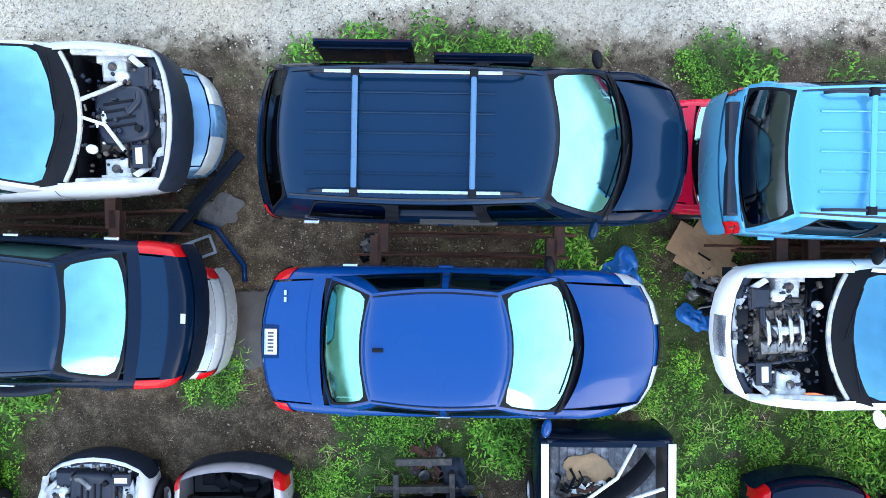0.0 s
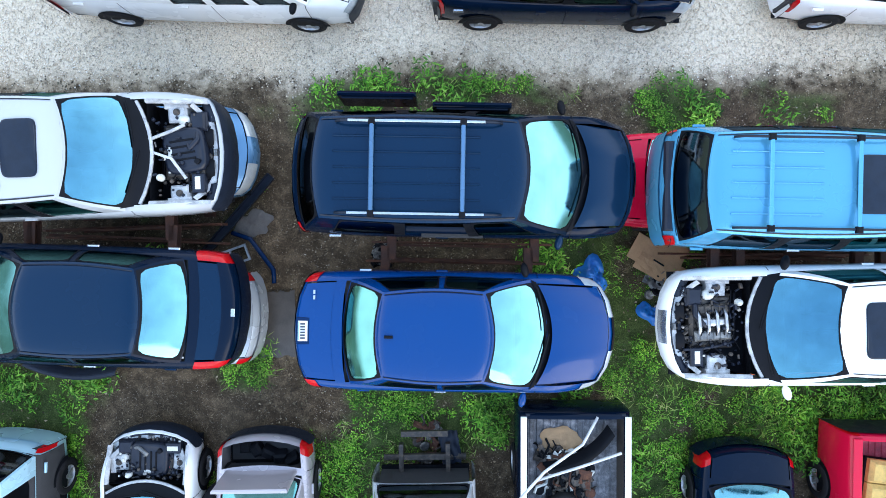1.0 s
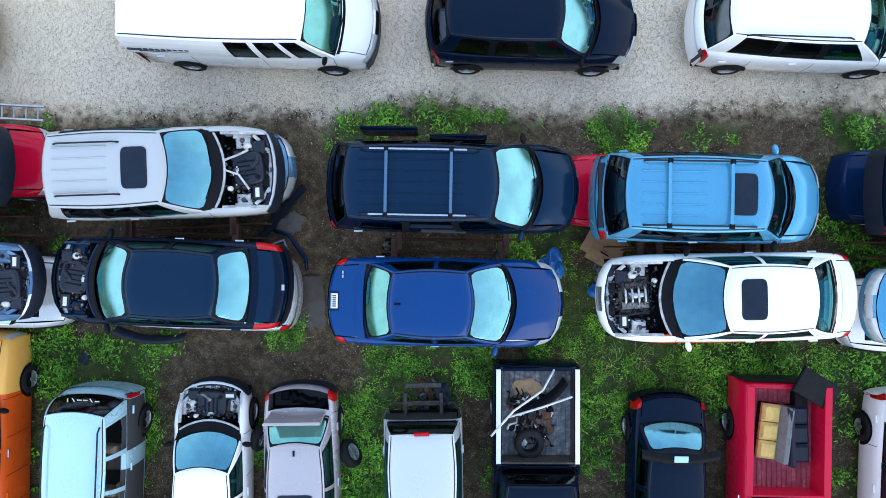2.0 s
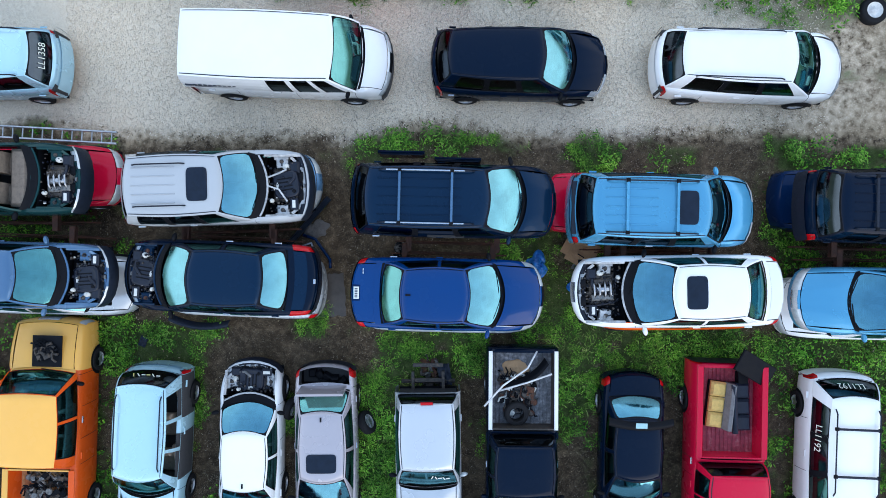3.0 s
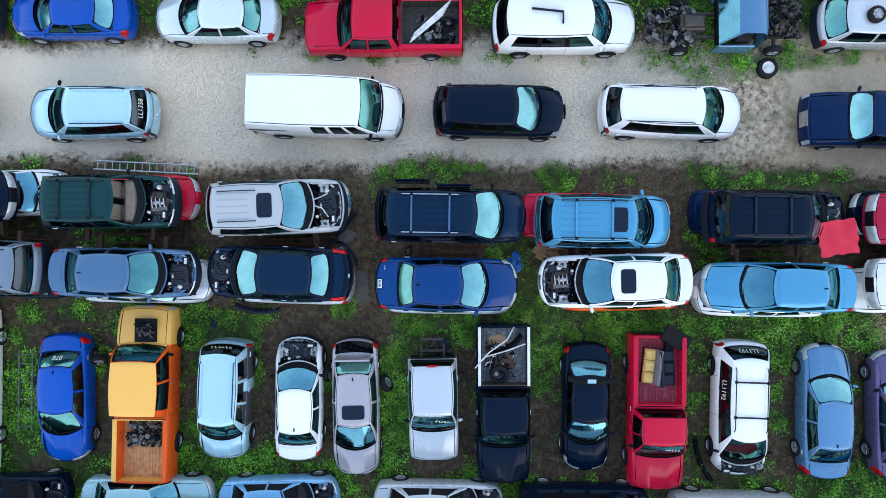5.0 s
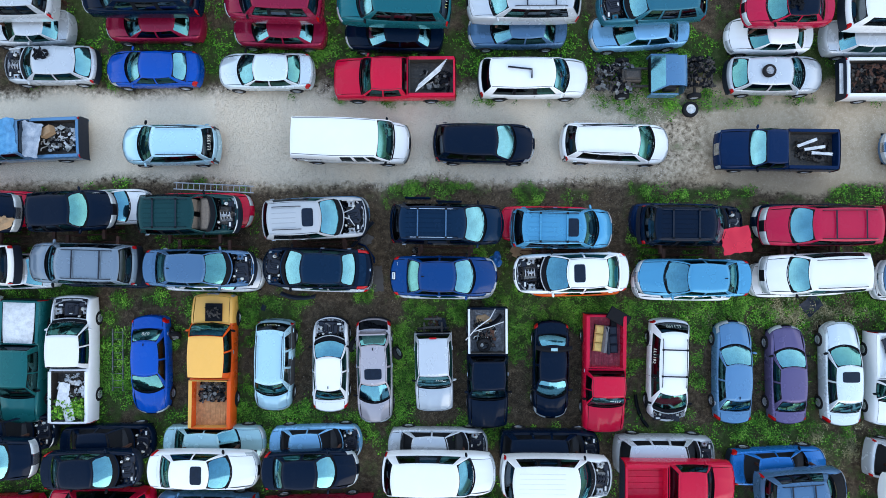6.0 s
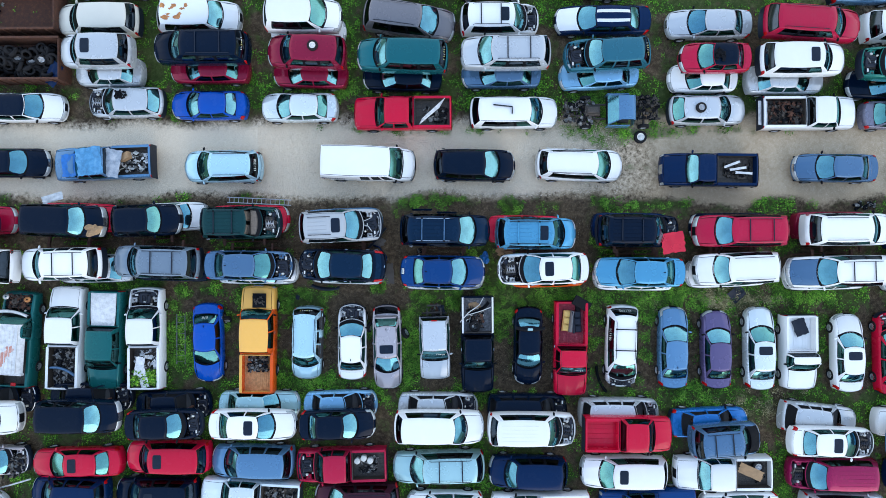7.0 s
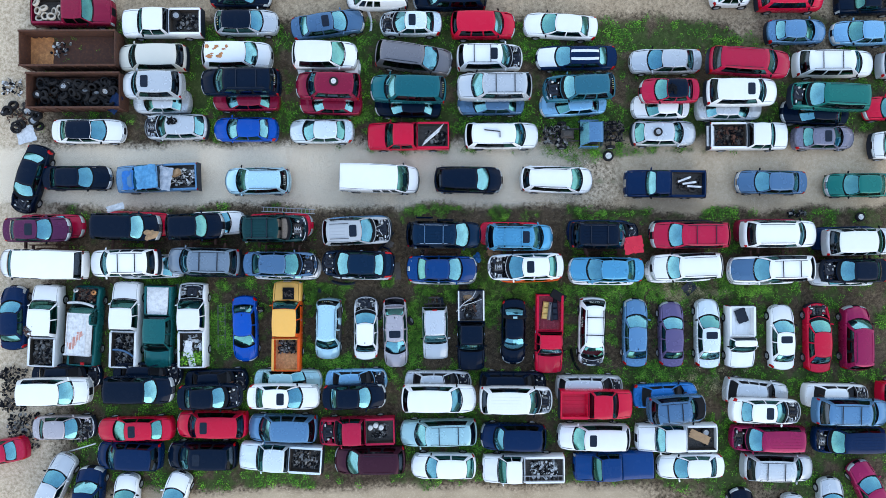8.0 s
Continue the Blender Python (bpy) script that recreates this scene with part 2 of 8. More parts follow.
def surround(P, margin, middle, up=0.004, square=8.0, steps=36):
    """The dark border of a pane: straight outside, with rounded corners inside."""
    size_a = np.linalg.norm(between(P, 1, 0) - between(P, -1, 0)) / 2
    size_b = np.linalg.norm(between(P, 0, 1) - between(P, 0, -1)) / 2
    ka, kb = max(0.4, 1 - margin / size_a), max(0.4, 1 - margin / size_b)
    n = np.cross(between(P, 0.5, 0) - between(P, -0.5, 0), between(P, 0, 0.5) - between(P, 0, -0.5))
    n = n / np.linalg.norm(n)
    if n @ (between(P, 0, 0) - np.array(middle)) < 0:
        n = -n
    v = []
    for i in range(steps):
        c, d = math.cos(2 * math.pi * (i + 0.5) / steps), math.sin(2 * math.pi * (i + 0.5) / steps)
        r = 1 / max(abs(c), abs(d))
        q = (abs(c) ** square + abs(d) ** square) ** (-1 / square)
        v += [tuple(between(P, c * r, d * r) + n * up), tuple(between(P, c * q * ka, d * q * kb) + n * up)]
    return v, [(2 * i, 2 * i + 1, 2 * ((i + 1) % steps) + 1, 2 * ((i + 1) % steps)) for i in range(steps)]


def letters(body, size, m, parent, material, name="chalk_code"):
    """Hand-chalked characters as a flat mesh."""
    curve = bpy.data.curves.new(name, "FONT")
    curve.body, curve.size, curve.extrude, curve.align_x, curve.align_y = body, size, 0.001, "CENTER", "CENTER"
    tmp = bpy.data.objects.new(name, curve)
    me = bpy.data.meshes.new_from_object(tmp)
    bpy.data.objects.remove(tmp)
    me.materials.clear()
    me.materials.append(material)
    return part(name, me, None, parent, at=m)


def tube(path, r, sides=7, closed=False):
    """A round bar along a list of points."""
    pts = [Vector(p) for p in path]
    v, f = [], []
    n = len(pts)
    for i, p in enumerate(pts):
        a = pts[(i - 1) % n] if (closed or i) else pts[i]
        b = pts[(i + 1) % n] if (closed or i < n - 1) else pts[i]
        d = (b - a).normalized()
        side = d.cross(Vector((0, 0, 1)))
        side = Vector((1, 0, 0)) if side.length < 1e-3 else side.normalized()
        up = side.cross(d)
        for k in range(sides):
            t = 2 * math.pi * k / sides
            v.append(tuple(p + side * (r * math.cos(t)) + up * (r * math.sin(t))))
    for i in range(n if closed else n - 1):
        for k in range(sides):
            a, b = i * sides, ((i + 1) % n) * sides
            f.append((a + k, a + (k + 1) % sides, b + (k + 1) % sides, b + k))
    if not closed:
        f.append(tuple(range(sides - 1, -1, -1)))
        f.append(tuple((n - 1) * sides + k for k in range(sides)))
    return v, f


def lathe(profile, sides=20):
    """Turns (radius, height) pairs round z."""
    v = [(r * math.cos(2 * math.pi * k / sides), r * math.sin(2 * math.pi * k / sides), h) for r, h in profile for k in range(sides)]
    f = []
    for i in range(len(profile) - 1):
        for k in range(sides):
            a, b = i * sides, (i + 1) * sides
            f.append((a + k, a + (k + 1) % sides, b + (k + 1) % sides, b + k))
    return v, f


def crumple(w, h, rough, seed=0, n=30):
    """Crumpled cloth or foil with a ragged outline."""
    pts = np.zeros((n // 2, n, 3))
    for i in range(n // 2):
        for j in range(n):
            a, r = 2 * math.pi * j / (n - 1), i / (n // 2 - 1)
            edge = 0.72 + 0.45 * noise.noise(Vector((math.cos(a) * 1.4, math.sin(a) * 1.4, seed * 7.3)))
            x, y = 0.5 * w * r * edge * math.cos(a), 0.5 * h * r * edge * math.sin(a)
            q = Vector((x * 5, y * 5, seed * 2.7))
            z = rough * ((1 - r ** 3) * (0.55 + 0.6 * noise.noise(q)) + 0.5 * abs(noise.noise(q * 2.3)) + 0.25 * abs(noise.noise(q * 5.1)))
            pts[i, j] = (x, y, max(0.0, z))
    return welded(grid(pts))


def sheet(w, h, n=10, rough=0.05, seed=0, thick=0.0):
    """A crumpled sheet, w by h, lying flat."""
    rng = np.random.RandomState(seed)
    pts = np.zeros((n, n, 3))
    for i in range(n):
        for j in range(n):
            x, y = (i / (n - 1) - 0.5) * w, (j / (n - 1) - 0.5) * h
            e = 0.12 * (rng.rand() - 0.5)
            pts[i, j] = (x * (1 + e), y * (1 - e), rough * (1 + noise.noise(Vector((x * 3 / max(w, 0.3), y * 3 / max(h, 0.3), seed * 3.1)))) + thick + rough * 0.4 * rng.rand())
    return grid(pts, flip=True)


# ---- wheels, shared by all vehicles ----
def make_wheel_meshes():
    tyre = lathe([(0.20, 0.10), (0.285, 0.105), (0.325, 0.085), (0.335, 0.04), (0.335, -0.04), (0.325, -0.085), (0.285, -0.105), (0.20, -0.10), (0.20, 0.10)], 24)
    rim = lathe([(0.21, 0.098), (0.195, 0.092), (0.185, 0.055), (0.12, 0.03), (0.0, 0.03)], 24)
    spokes = []
    for k in range(6):
        spokes.append(moved(box(0.03, 0.19, -0.026, 0.026, 0.03, 0.078, 0.01), pose(0, 0, 0, 0, 0, 60 * k)))
    hub = moved(lathe([(0.055, 0.0), (0.055, 0.05), (0.03, 0.06), (0, 0.06)], 12), pose(0, 0, 0.03))
    tm = mesh_object("tyre", *tyre, RUBBER)
    rm = mesh_object("rim", *join(rim, hub, *spokes), ALLOY, False)
    sm = mesh_object("rim", *join(lathe([(0.21, 0.098), (0.195, 0.092), (0.185, 0.06), (0.10, 0.04), (0.08, 0.075), (0.0, 0.075)], 24)), STEEL_WHITE)
    return tm, rm, sm


TYRE_MESH, RIM_MESH, STEEL_RIM_MESH = make_wheel_meshes()


def add_wheel(parent, m, rim=None):
    w = part("wheel", TYRE_MESH, None, parent, at=m)
    part("rim", rim or RIM_MESH, None, w)
    return w


def loose_wheel(x, y, z, rx=0, ry=0, rz=0, rim=True, label="", size=1.0, material=None):
    """A wheel off its vehicle."""
    ob = new("spare_wheel", TYRE_MESH)
    ob.matrix_basis = pose(x, y, z, rx, ry, rz) @ Matrix.Diagonal((size, size, size, 1))
    tagged(ob, label or ("loose car wheel with pale rim lying flat" if rim else "worn black rubber tyre lying loose"), "wheel" if rim else "tyre", "loose wheels")
    if material:
        ob.material_slots[0].link = "OBJECT"
        ob.material_slots[0].material = material
    if rim:
        part("rim", STEEL_RIM_MESH if rim == "white" else RIM_MESH, None, ob)
    return ob


def pod(a, b, c, rings=6, sides=10):
    """A rounded pod with half-axes a, b, c."""
    return lathe_scaled([(math.sin(math.pi * i / rings), -math.cos(math.pi * i / rings)) for i in range(rings + 1)], sides, a, b, c)


def lathe_scaled(profile, sides, a, b, c):
    v, f = lathe(profile, sides)
    return [(x * a, y * b, z * c) for x, y, z in v], f


MIRROR = pod(0.06, 0.115, 0.075)


# ---- vehicles ----
KINDS = {
    # W width, H height, hood/trunk: share of length; belt, roof front/rear from windscreen foot, roof half-width share
    "sedan": dict(W=1.69, H=1.43, hood=0.232, deck=0.125, belt=0.93, nose=0.72, tail=0.94, rf=0.175, rr=0.115, rw=0.715, cross=0.30),
    "hatch": dict(W=1.76, H=1.48, hood=0.235, deck=0.03, belt=0.95, nose=0.72, tail=0.95, rf=0.16, rr=0.12, rw=0.71, cross=0.28),
    "wagon": dict(W=1.82, H=1.52, hood=0.26, deck=0.025, belt=0.97, nose=0.75, tail=0.97, rf=0.145, rr=0.085, rw=0.68, cross=0.28),
    "cross": dict(W=1.88, H=1.68, hood=0.20, deck=0.022, belt=1.06, nose=0.84, tail=1.06, rf=0.165, rr=0.075, rw=0.73, cross=0.24, taper=0.87),
    "suv": dict(W=1.83, H=1.74, hood=0.195, deck=0.022, belt=1.10, nose=0.86, tail=1.08, rf=0.135, rr=0.065, rw=0.75, cross=0.24),
    "minivan": dict(W=1.88, H=1.75, hood=0.185, deck=0.022, belt=1.05, nose=0.80, tail=1.05, rf=0.175, rr=0.06, rw=0.72, cross=0.26),
    "van": dict(W=1.95, H=2.0, hood=0.135, deck=0.012, belt=1.18, nose=0.90, tail=1.18, rf=0.125, rr=0.015, rw=0.88, cross=0.2),
    "pickup": dict(W=1.93, H=1.76, hood=0.225, deck=0.40, belt=1.12, nose=0.95, tail=1.16, rf=0.095, rr=0.03, rw=0.77, cross=0.16),
    "crewtruck": dict(W=2.02, H=1.86, hood=0.205, deck=0.395, belt=1.18, nose=1.02, tail=1.18, rf=0.07, rr=0.02, rw=0.78, cross=0.12),
}
SECTION = [(0.95, 0.0), (0.985, 0.12), (1.0, 0.38), (1.0, 0.62), (0.985, 0.86), (0.93, 0.965), (0.84, 0.99)]
COLOUR_WORDS = {"palewhite": "pearl white", "ice": "pale ice-blue", "silvermauve": "silver mauve", "greyblue": "grey-blue", "steelblue": "steel blue",
                "lightblue": "light blue", "skyblue": "sky blue", "brightblue": "bright blue", "deepblue": "deep blue", "darkmaroon": "dark maroon", "tealblue": "teal blue",
                "tealgreen": "teal green", "paleteal": "pale teal", "darkgreen": "dark green", "orange": "orange", "mauve": "grey mauve", "midnight": "midnight blue", "offwhite": "off-white"}
WORDS = {"sedan": "sedan", "hatch": "hatchback", "wagon": "estate car", "suv": "SUV", "cross": "crossover SUV", "minivan": "minivan", "van": "panel van", "pickup": "pickup", "crewtruck": "crew pickup"}
rng = random.Random(7)


def vehicle(kind, colour, x, y, z, rz, length, options=""):
    """One car or truck; its own axes are x ahead, y left, z up from the ground under its tyres."""
    o = dict((w.split("=") + [""])[:2] for w in options.split())
    k = KINDS[kind]
    rng.seed(int((x + 60) * 100) * 7919 + int((y + 60) * 100) + int(z * 10))
    L, W, H = length, float(o.get("w", k["W"])) * rng.uniform(0.99, 1.01), k["H"] * rng.uniform(0.98, 1.02)
    hw = W / 2
    close = abs(x) < 15 and -9.5 < y < 8.5
    truck = kind in ("pickup", "crewtruck")
    body_paint = PAINT[colour]
    # body sides blacked for their shade below the sky-lit roof; the pillars are black
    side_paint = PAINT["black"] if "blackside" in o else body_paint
    lower = "lower" in o
    state = ""
    if "engine" in o:
        state = ", hood off"
    elif "rack" in o:
        state = " with roof rack"
    elif "sunroof" in o:
        state = " with dark sunroof"
    if "bed" in o:
        state = {"tyres": ", tyres in its bed", "wood": ", wooden bed floor", "seats": ", seats in its bed", "rustscrap": ", rusty bed floor", "empty": ", bed empty", "cover": ", bed covered"}.get(o["bed"], ", scrap in its bed")
    where = "on steel stands" if z > 0.5 else ("under another car" if lower else "parked in the yard")
    label = "scrapped %s %s %s%s" % (COLOUR_WORDS.get(colour, colour), WORDS[kind], where, state)
    root = thing({"sedan": "sedan", "hatch": "hatchback", "wagon": "estate_car", "suv": "suv", "cross": "suv", "minivan": "minivan", "van": "van"}.get(kind, "pickup_truck"), x, y, z, rz, label, "truck" if truck else ("van" if kind == "van" else "car"), "scrapped vehicles")

    # stations along the length, from the nose back
    xc = L / 2 - float(o.get("hl", k["hood"])) * L * rng.uniform(0.98, 1.02)      # foot of the windscreen at the middle
    xr = -L / 2 + float(o.get("dl", k["deck"])) * L                               # foot of the rear window
    hood0 = L / 2 - 0.10
    belt, nose, tail = k["belt"], k["nose"], k["tail"]
    if truck:
        rail = 1.22 if kind == "pickup" else 1.25
    st = [(L / 2 - 0.005, 0.34), (L / 2 + 0.012, 0.50), (L / 2, nose * 0.86), (L / 2 - 0.05, nose * 0.97)]
    n_h = 6
    for i in range(n_h + 1):
        s = i / n_h
        st.append((hood0 + (xc + 0.14 - hood0) * s, nose + (belt + 0.02 - nose) * (1 - (1 - s) ** 1.7)))
    i_hood = (4, 4 + n_h)
    n_c = 8
    for i in range(n_c + 1):
        s = i / n_c
        st.append((xc + (xr - xc) * s, belt + 0.02 * math.sin(math.pi * s) + (0.03 * s)))
    i_cab = (5 + n_h, 5 + n_h + n_c)
    if truck:
        st.append((xr - 0.05, rail))
        n_d = 5
        for i in range(n_d + 1):
            s = i / n_d
            st.append((xr - 0.09 + (-L / 2 + 0.11 - xr + 0.09) * s, rail))
        i_deck = (len(st) - 1 - n_d, len(st) - 1)
        st += [(-L / 2 + 0.03, rail), (-L / 2, rail - 0.06), (-L / 2 - 0.01, 0.6), (-L / 2, 0.36)]
    else:
        n_d = 4
        for i in range(1, n_d + 1):
            s = i / n_d
            st.append((xr + (-L / 2 + 0.07 - xr) * s, belt + 0.03 + (tail - belt - 0.03) * s))
        i_deck = (len(st) - 1 - n_d, len(st) - 1)
        st += [(-L / 2 + 0.02, tail * 0.95), (-L / 2, tail * 0.80), (-L / 2 - 0.012, 0.55), (-L / 2, 0.32)]
    half_v = [(v, f) for v, f in SECTION] + [(0.6, 1.0), (0.3, 1.0), (0.0, 1.0)]
    sect = half_v + [(-v, f) for v, f in reversed(half_v[:-1])]
    bow_f, bow_r = (0.40 if kind in ("sedan", "hatch", "cross", "wagon") else 0.30 if not truck else 0.16), (0.27 if kind in ("sedan", "hatch", "cross") else 0.17 if not truck else 0.02)
    G = np.zeros((len(st), len(sect), 3))
    for i, (sx, sz) in enumerate(st):
        u = sx / (L / 2)
        for j, (v, f) in enumerate(sect):
            a = abs(v)
            bow = (bow_f if u > 0 else bow_r) * min(1.1, abs(u)) ** 2.5
            if truck and u < 0:
                bow *= 0.3
            px = sx - math.copysign(1, u) * bow * (0.62 * a ** 2 + 0.38 * a ** 9)
            taper = 1 - (0.085 if u > 0 else 0.10 if kind == "cross" else 0.07) * abs(u) ** 5 if not truck else 1 - (0.05 if u > 0 else 0.0) * abs(u) ** 6
            lo = 0.23 + 0.05 * abs(u) ** 4
            pz = lo + (sz - lo) * f + (0.035 * (1 - a ** 2) if f == 1.0 else 0.0)
            G[i, j] = (px, v * hw * taper, pz)
    jd0, jd1 = 6, len(sect) - 8                                # deck cells run from jd0 to jd1
    bare = "engine" in o
    sedan_deck = kind == "sedan"

    def hole(i, j):
        on_deck = jd0 <= j <= jd1
        if on_deck and i_hood[0] <= i < i_cab[1]:
            return True
        if truck and on_deck and i_deck[0] <= i < i_deck[1] and "cover" not in o.get("bed", ""):
            return True
        return sedan_deck and on_deck and i_deck[0] < i < i_deck[1]

    if "nobed" in o:
        cut = i_cab[1] + 2
        part("body", grid(G, lambda i, j: hole(i, j) or i >= cut - 1), body_paint, root, smooth=True)
        for s in (-1, 1):
            part("chassis_rail", box(-L / 2 + 0.45, xr + 0.3, s * 0.42 - 0.04, s * 0.42 + 0.04, 0.45, 0.58), IRON, root)
        for q in (0.3, 0.75):
            part("crossmember", box(-L / 2 + q * (xr + L / 2) - 0.05, -L / 2 + q * (xr + L / 2) + 0.05, -0.42, 0.42, 0.46, 0.55), IRON, root)
        part("axle", moved(tube([(0, -0.75, 0), (0, -0.15, 0.0), (0, 0.15, 0.0), (0, 0.75, 0)], 0.06), pose(-L / 2 + 0.75, 0, 0.36)), IRON, root)
    elif kind == "crewtruck":
        part("body", grid(G, lambda i, j: hole(i, j) or i < i_cab[0]), body_paint, root, smooth=True)
        part("front_wing", grid(G, lambda i, j: hole(i, j) or i >= i_cab[0]), PAINT["yellow"], root, smooth=True)
    else:
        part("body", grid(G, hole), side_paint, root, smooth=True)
    part("underside", box(-L / 2 + 0.2 if "nobed" not in o else xr, L / 2 - 0.25, -hw * 0.9, hw * 0.9, 0.24, 0.30), PLASTIC, root)

    def block(i0, i1, j0, j1, up=0.006, grow=1.0):
        P = G[i0:i1 + 1, j0:j1 + 1].copy()
        P[:, :, 2] += up
        P[:, :, 0] += np.sign(P[:, :, 0]) * up * 0.8
        P[:, :, 1] *= 1 + up * 0.9
        return grid(P)

    # cabin measures: foot and head of the glass, front and rear
    wb = hw * (0.975 if kind == "van" else 0.90 if kind in ("sedan", "hatch") else 0.93)
    wr = hw * k["rw"]
    taper_r = k.get("taper", 0.95 if kind in ("sedan", "hatch") else 1.0)
    zb = belt + 0.02
    lean_f, lean_r = float(o.get("rf", k["rf"])) * L, k["rr"] * L
    xf, xt = xc - lean_f, xr + lean_r
    zr = H - 0.055
    bowb, bowt = (0.10, 0.05) if truck else (0.14, 0.09) if kind == "van" else (0.25, 0.14)
    rbb, rbt = (0.02, 0.02) if truck or kind == "van" else (0.13, 0.10)

    # hood or engine bay
    hood_paint = PAINT[o["hood"]] if "hood" in o else (PLASTIC if "darkhood" in o else body_paint)
    if kind == "crewtruck":
        hood_paint = PAINT["yellow"]
    foot = lambda y: xc - bowb * (y / wb) ** 2
    front_edge, rear_edge = G[i_hood[0], jd0:jd1 + 2], G[i_hood[1], jd0:jd1 + 2]
    cols = np.linspace(0, jd1 + 1 - jd0, 17)
    H0 = np.stack([np.interp(cols, range(len(front_edge)), front_edge[:, c]) for c in range(3)], 1)
    H1 = np.stack([np.interp(cols, range(len(rear_edge)), rear_edge[:, c]) for c in range(3)], 1)
    H1[:, 0] = [foot(q) + 0.065 for q in H1[:, 1]]
    P = np.zeros((13, 17, 3))
    for i in range(13):
        q = i / 12
        P[i] = H0 + (H1 - H0) * q
        P[i, :, 2] = H0[:, 2] + (H1[:, 2] - H0[:, 2]) * (1 - (1 - q) ** 1.7) + 0.008
        v = P[i, :, 1] / hw
        P[i, :, 2] += 0.022 * np.exp(-((np.abs(v) - 0.30 - 0.16 * q) / 0.10) ** 2) * min(1, 4 * (1 - q) + 0.3) - 0.012 * (np.abs(v) / 0.84) ** 8
        P[i, :, 1] *= 0.978
    if not bare:
        P[0, :, 0] -= 0.012
        part("hood", grid(P), hood_paint, root, smooth=True)
    else:
        engine_bay(root, G, i_hood, jd0, jd1, L, hw, body_paint, belt, foot, o, close)
    # cowl under the windscreen
    C = np.array([[(foot(q * hw * 0.86) + dx, q * hw * (0.86 + wide), belt + dz) for q in np.linspace(-1, 1, 15)] for dx, dz, wide in ((0.125 if bare else 0.080, -0.035, 0), (0.085 if bare else 0.05, -0.005, 0), (0.03 if bare else 0.02, 0.0, 0.01), (-0.065 if bare else -0.035, 0.074 if bare else 0.048, 0.035))])
    cowl_paint = PLASTIC if kind != "crewtruck" else PAINT["yellow"]
    part("cowl", grid(C), cowl_paint, root, smooth=True)
    if "trunkopen" in o:
        part("trunk_floor", box(-L / 2 + 0.12, xr - 0.05, -hw * 0.8, hw * 0.8, 0.40, 0.44), CABIN, root)
        part("trunk_lid", moved(box(-0.04, 0.62, -hw * 0.74, hw * 0.74, -0.03, 0.03, 0.02), pose(xr - 0.02, 0, belt + 0.06, 0, -82, 0)), body_paint, root)
        tagged(part("trunk_clutter", join(*[moved(box(-0.12, 0.12, -0.1, 0.1, 0, 0.18, 0.04), pose(-L / 2 + 0.28 + 0.06 * i, -0.4 + 0.2 * i, 0.44, 10 * i, 8, 30 * i)) for i in range(5)]), PLASTIC, root), kind="stuff")
    elif sedan_deck:
        P = G[i_deck[0] + 1:i_deck[1] + 1, jd0:jd1 + 2].copy()
        P[:, :, 1] *= 0.972
        P[:, :, 2] += 0.006
        part("trunk_lid", grid(P), body_paint, root, smooth=True)

    # lamps, grille, bumper strip
    m = len(sect)
    if not (bare and rng.random() < 0.6) and "nolamp" not in o:
        for j0, j1 in ((4, 6), (m - 7, m - 5)) if truck else ((4, 8), (m - 9, m - 5)):
            part("headlight", block(1, 3 if truck else 4, j0, j1, 0.012), LAMP_CLEAR, root, smooth=True)
    if not bare and not lower and kind in ("sedan", "hatch", "cross", "minivan") and rng.random() < (0.65 if close else 0.28):
        for j0, j1 in ((4, 6), (m - 7, m - 5)):
            part("headlight", block(3, 6, j0, j1, 0.010), LAMP_CLEAR, root, smooth=True)
    if kind == "van":
        part("front_bumper", block(0, 2, 1, m - 2, 0.03), TRIM, root, smooth=True)
    if bare and "plainbumper" not in o:
        part("front_bumper", block(0, 3, 1, m - 2, 0.014), TRIM if "trimbumper" in o or rng.random() < 0.45 else body_paint, root, smooth=True)
    elif not lower:
        part("grille", block(1, 3, 8, m - 9, 0.012), CHROME if rng.random() < 0.35 else PLASTIC, root, smooth=True)
    if (not lower or "tl" in o) and "nobed" not in o and "whitebed" not in o:
        n = len(st)
        for j0, j1 in ((2, 6), (m - 7, m - 3)):
            if truck:
                part("taillight", block(n - 4, n - 2, j0, j1, 0.012), LAMP_RED, root, smooth=True)
            else:
                part("taillight", block(n - (8 if "blacktail" in o else 6), n - 2, j0, j1 if sedan_deck else j1 - (1 if j0 == 2 else 0), 0.012), LAMP_RED, root, smooth=True)
        if "blacktail" in o:
            part("tail_panel", block(n - 6, n - 3, 6, m - 7, 0.014), PAINT["black"], root, "glossy black tail panel", smooth=True)
            part("badge", moved(box(-0.03, 0.03, -0.06, 0.06, 0, 0.012, 0.006), pose(-L / 2 + 0.05, 0, tail + 0.045)), CHROME, root)
        part("rear_bumper", block(n - 3, n - 1, 1, m - 2, 0.03), PAINT["black"] if "blackside" in o else TRIM if (rng.random() < 0.4 and "plainbumper" not in o) or truck else body_paint, root, smooth=True)

    # cabin
    open_cab = "opencab" in o
    part("cabin_floor", join(box(xr + 0.12, xc - 0.15, -wb * 0.94, wb * 0.94, 0.42, 0.46), box(xr + 0.02, xr + 0.12, -wb * 0.94, wb * 0.94, 0.42, zb - 0.1), box(xc - 0.45, xc - 0.06, -wb * 0.92, wb * 0.92, 0.42, zb - 0.06, 0.06)), CABIN, root)
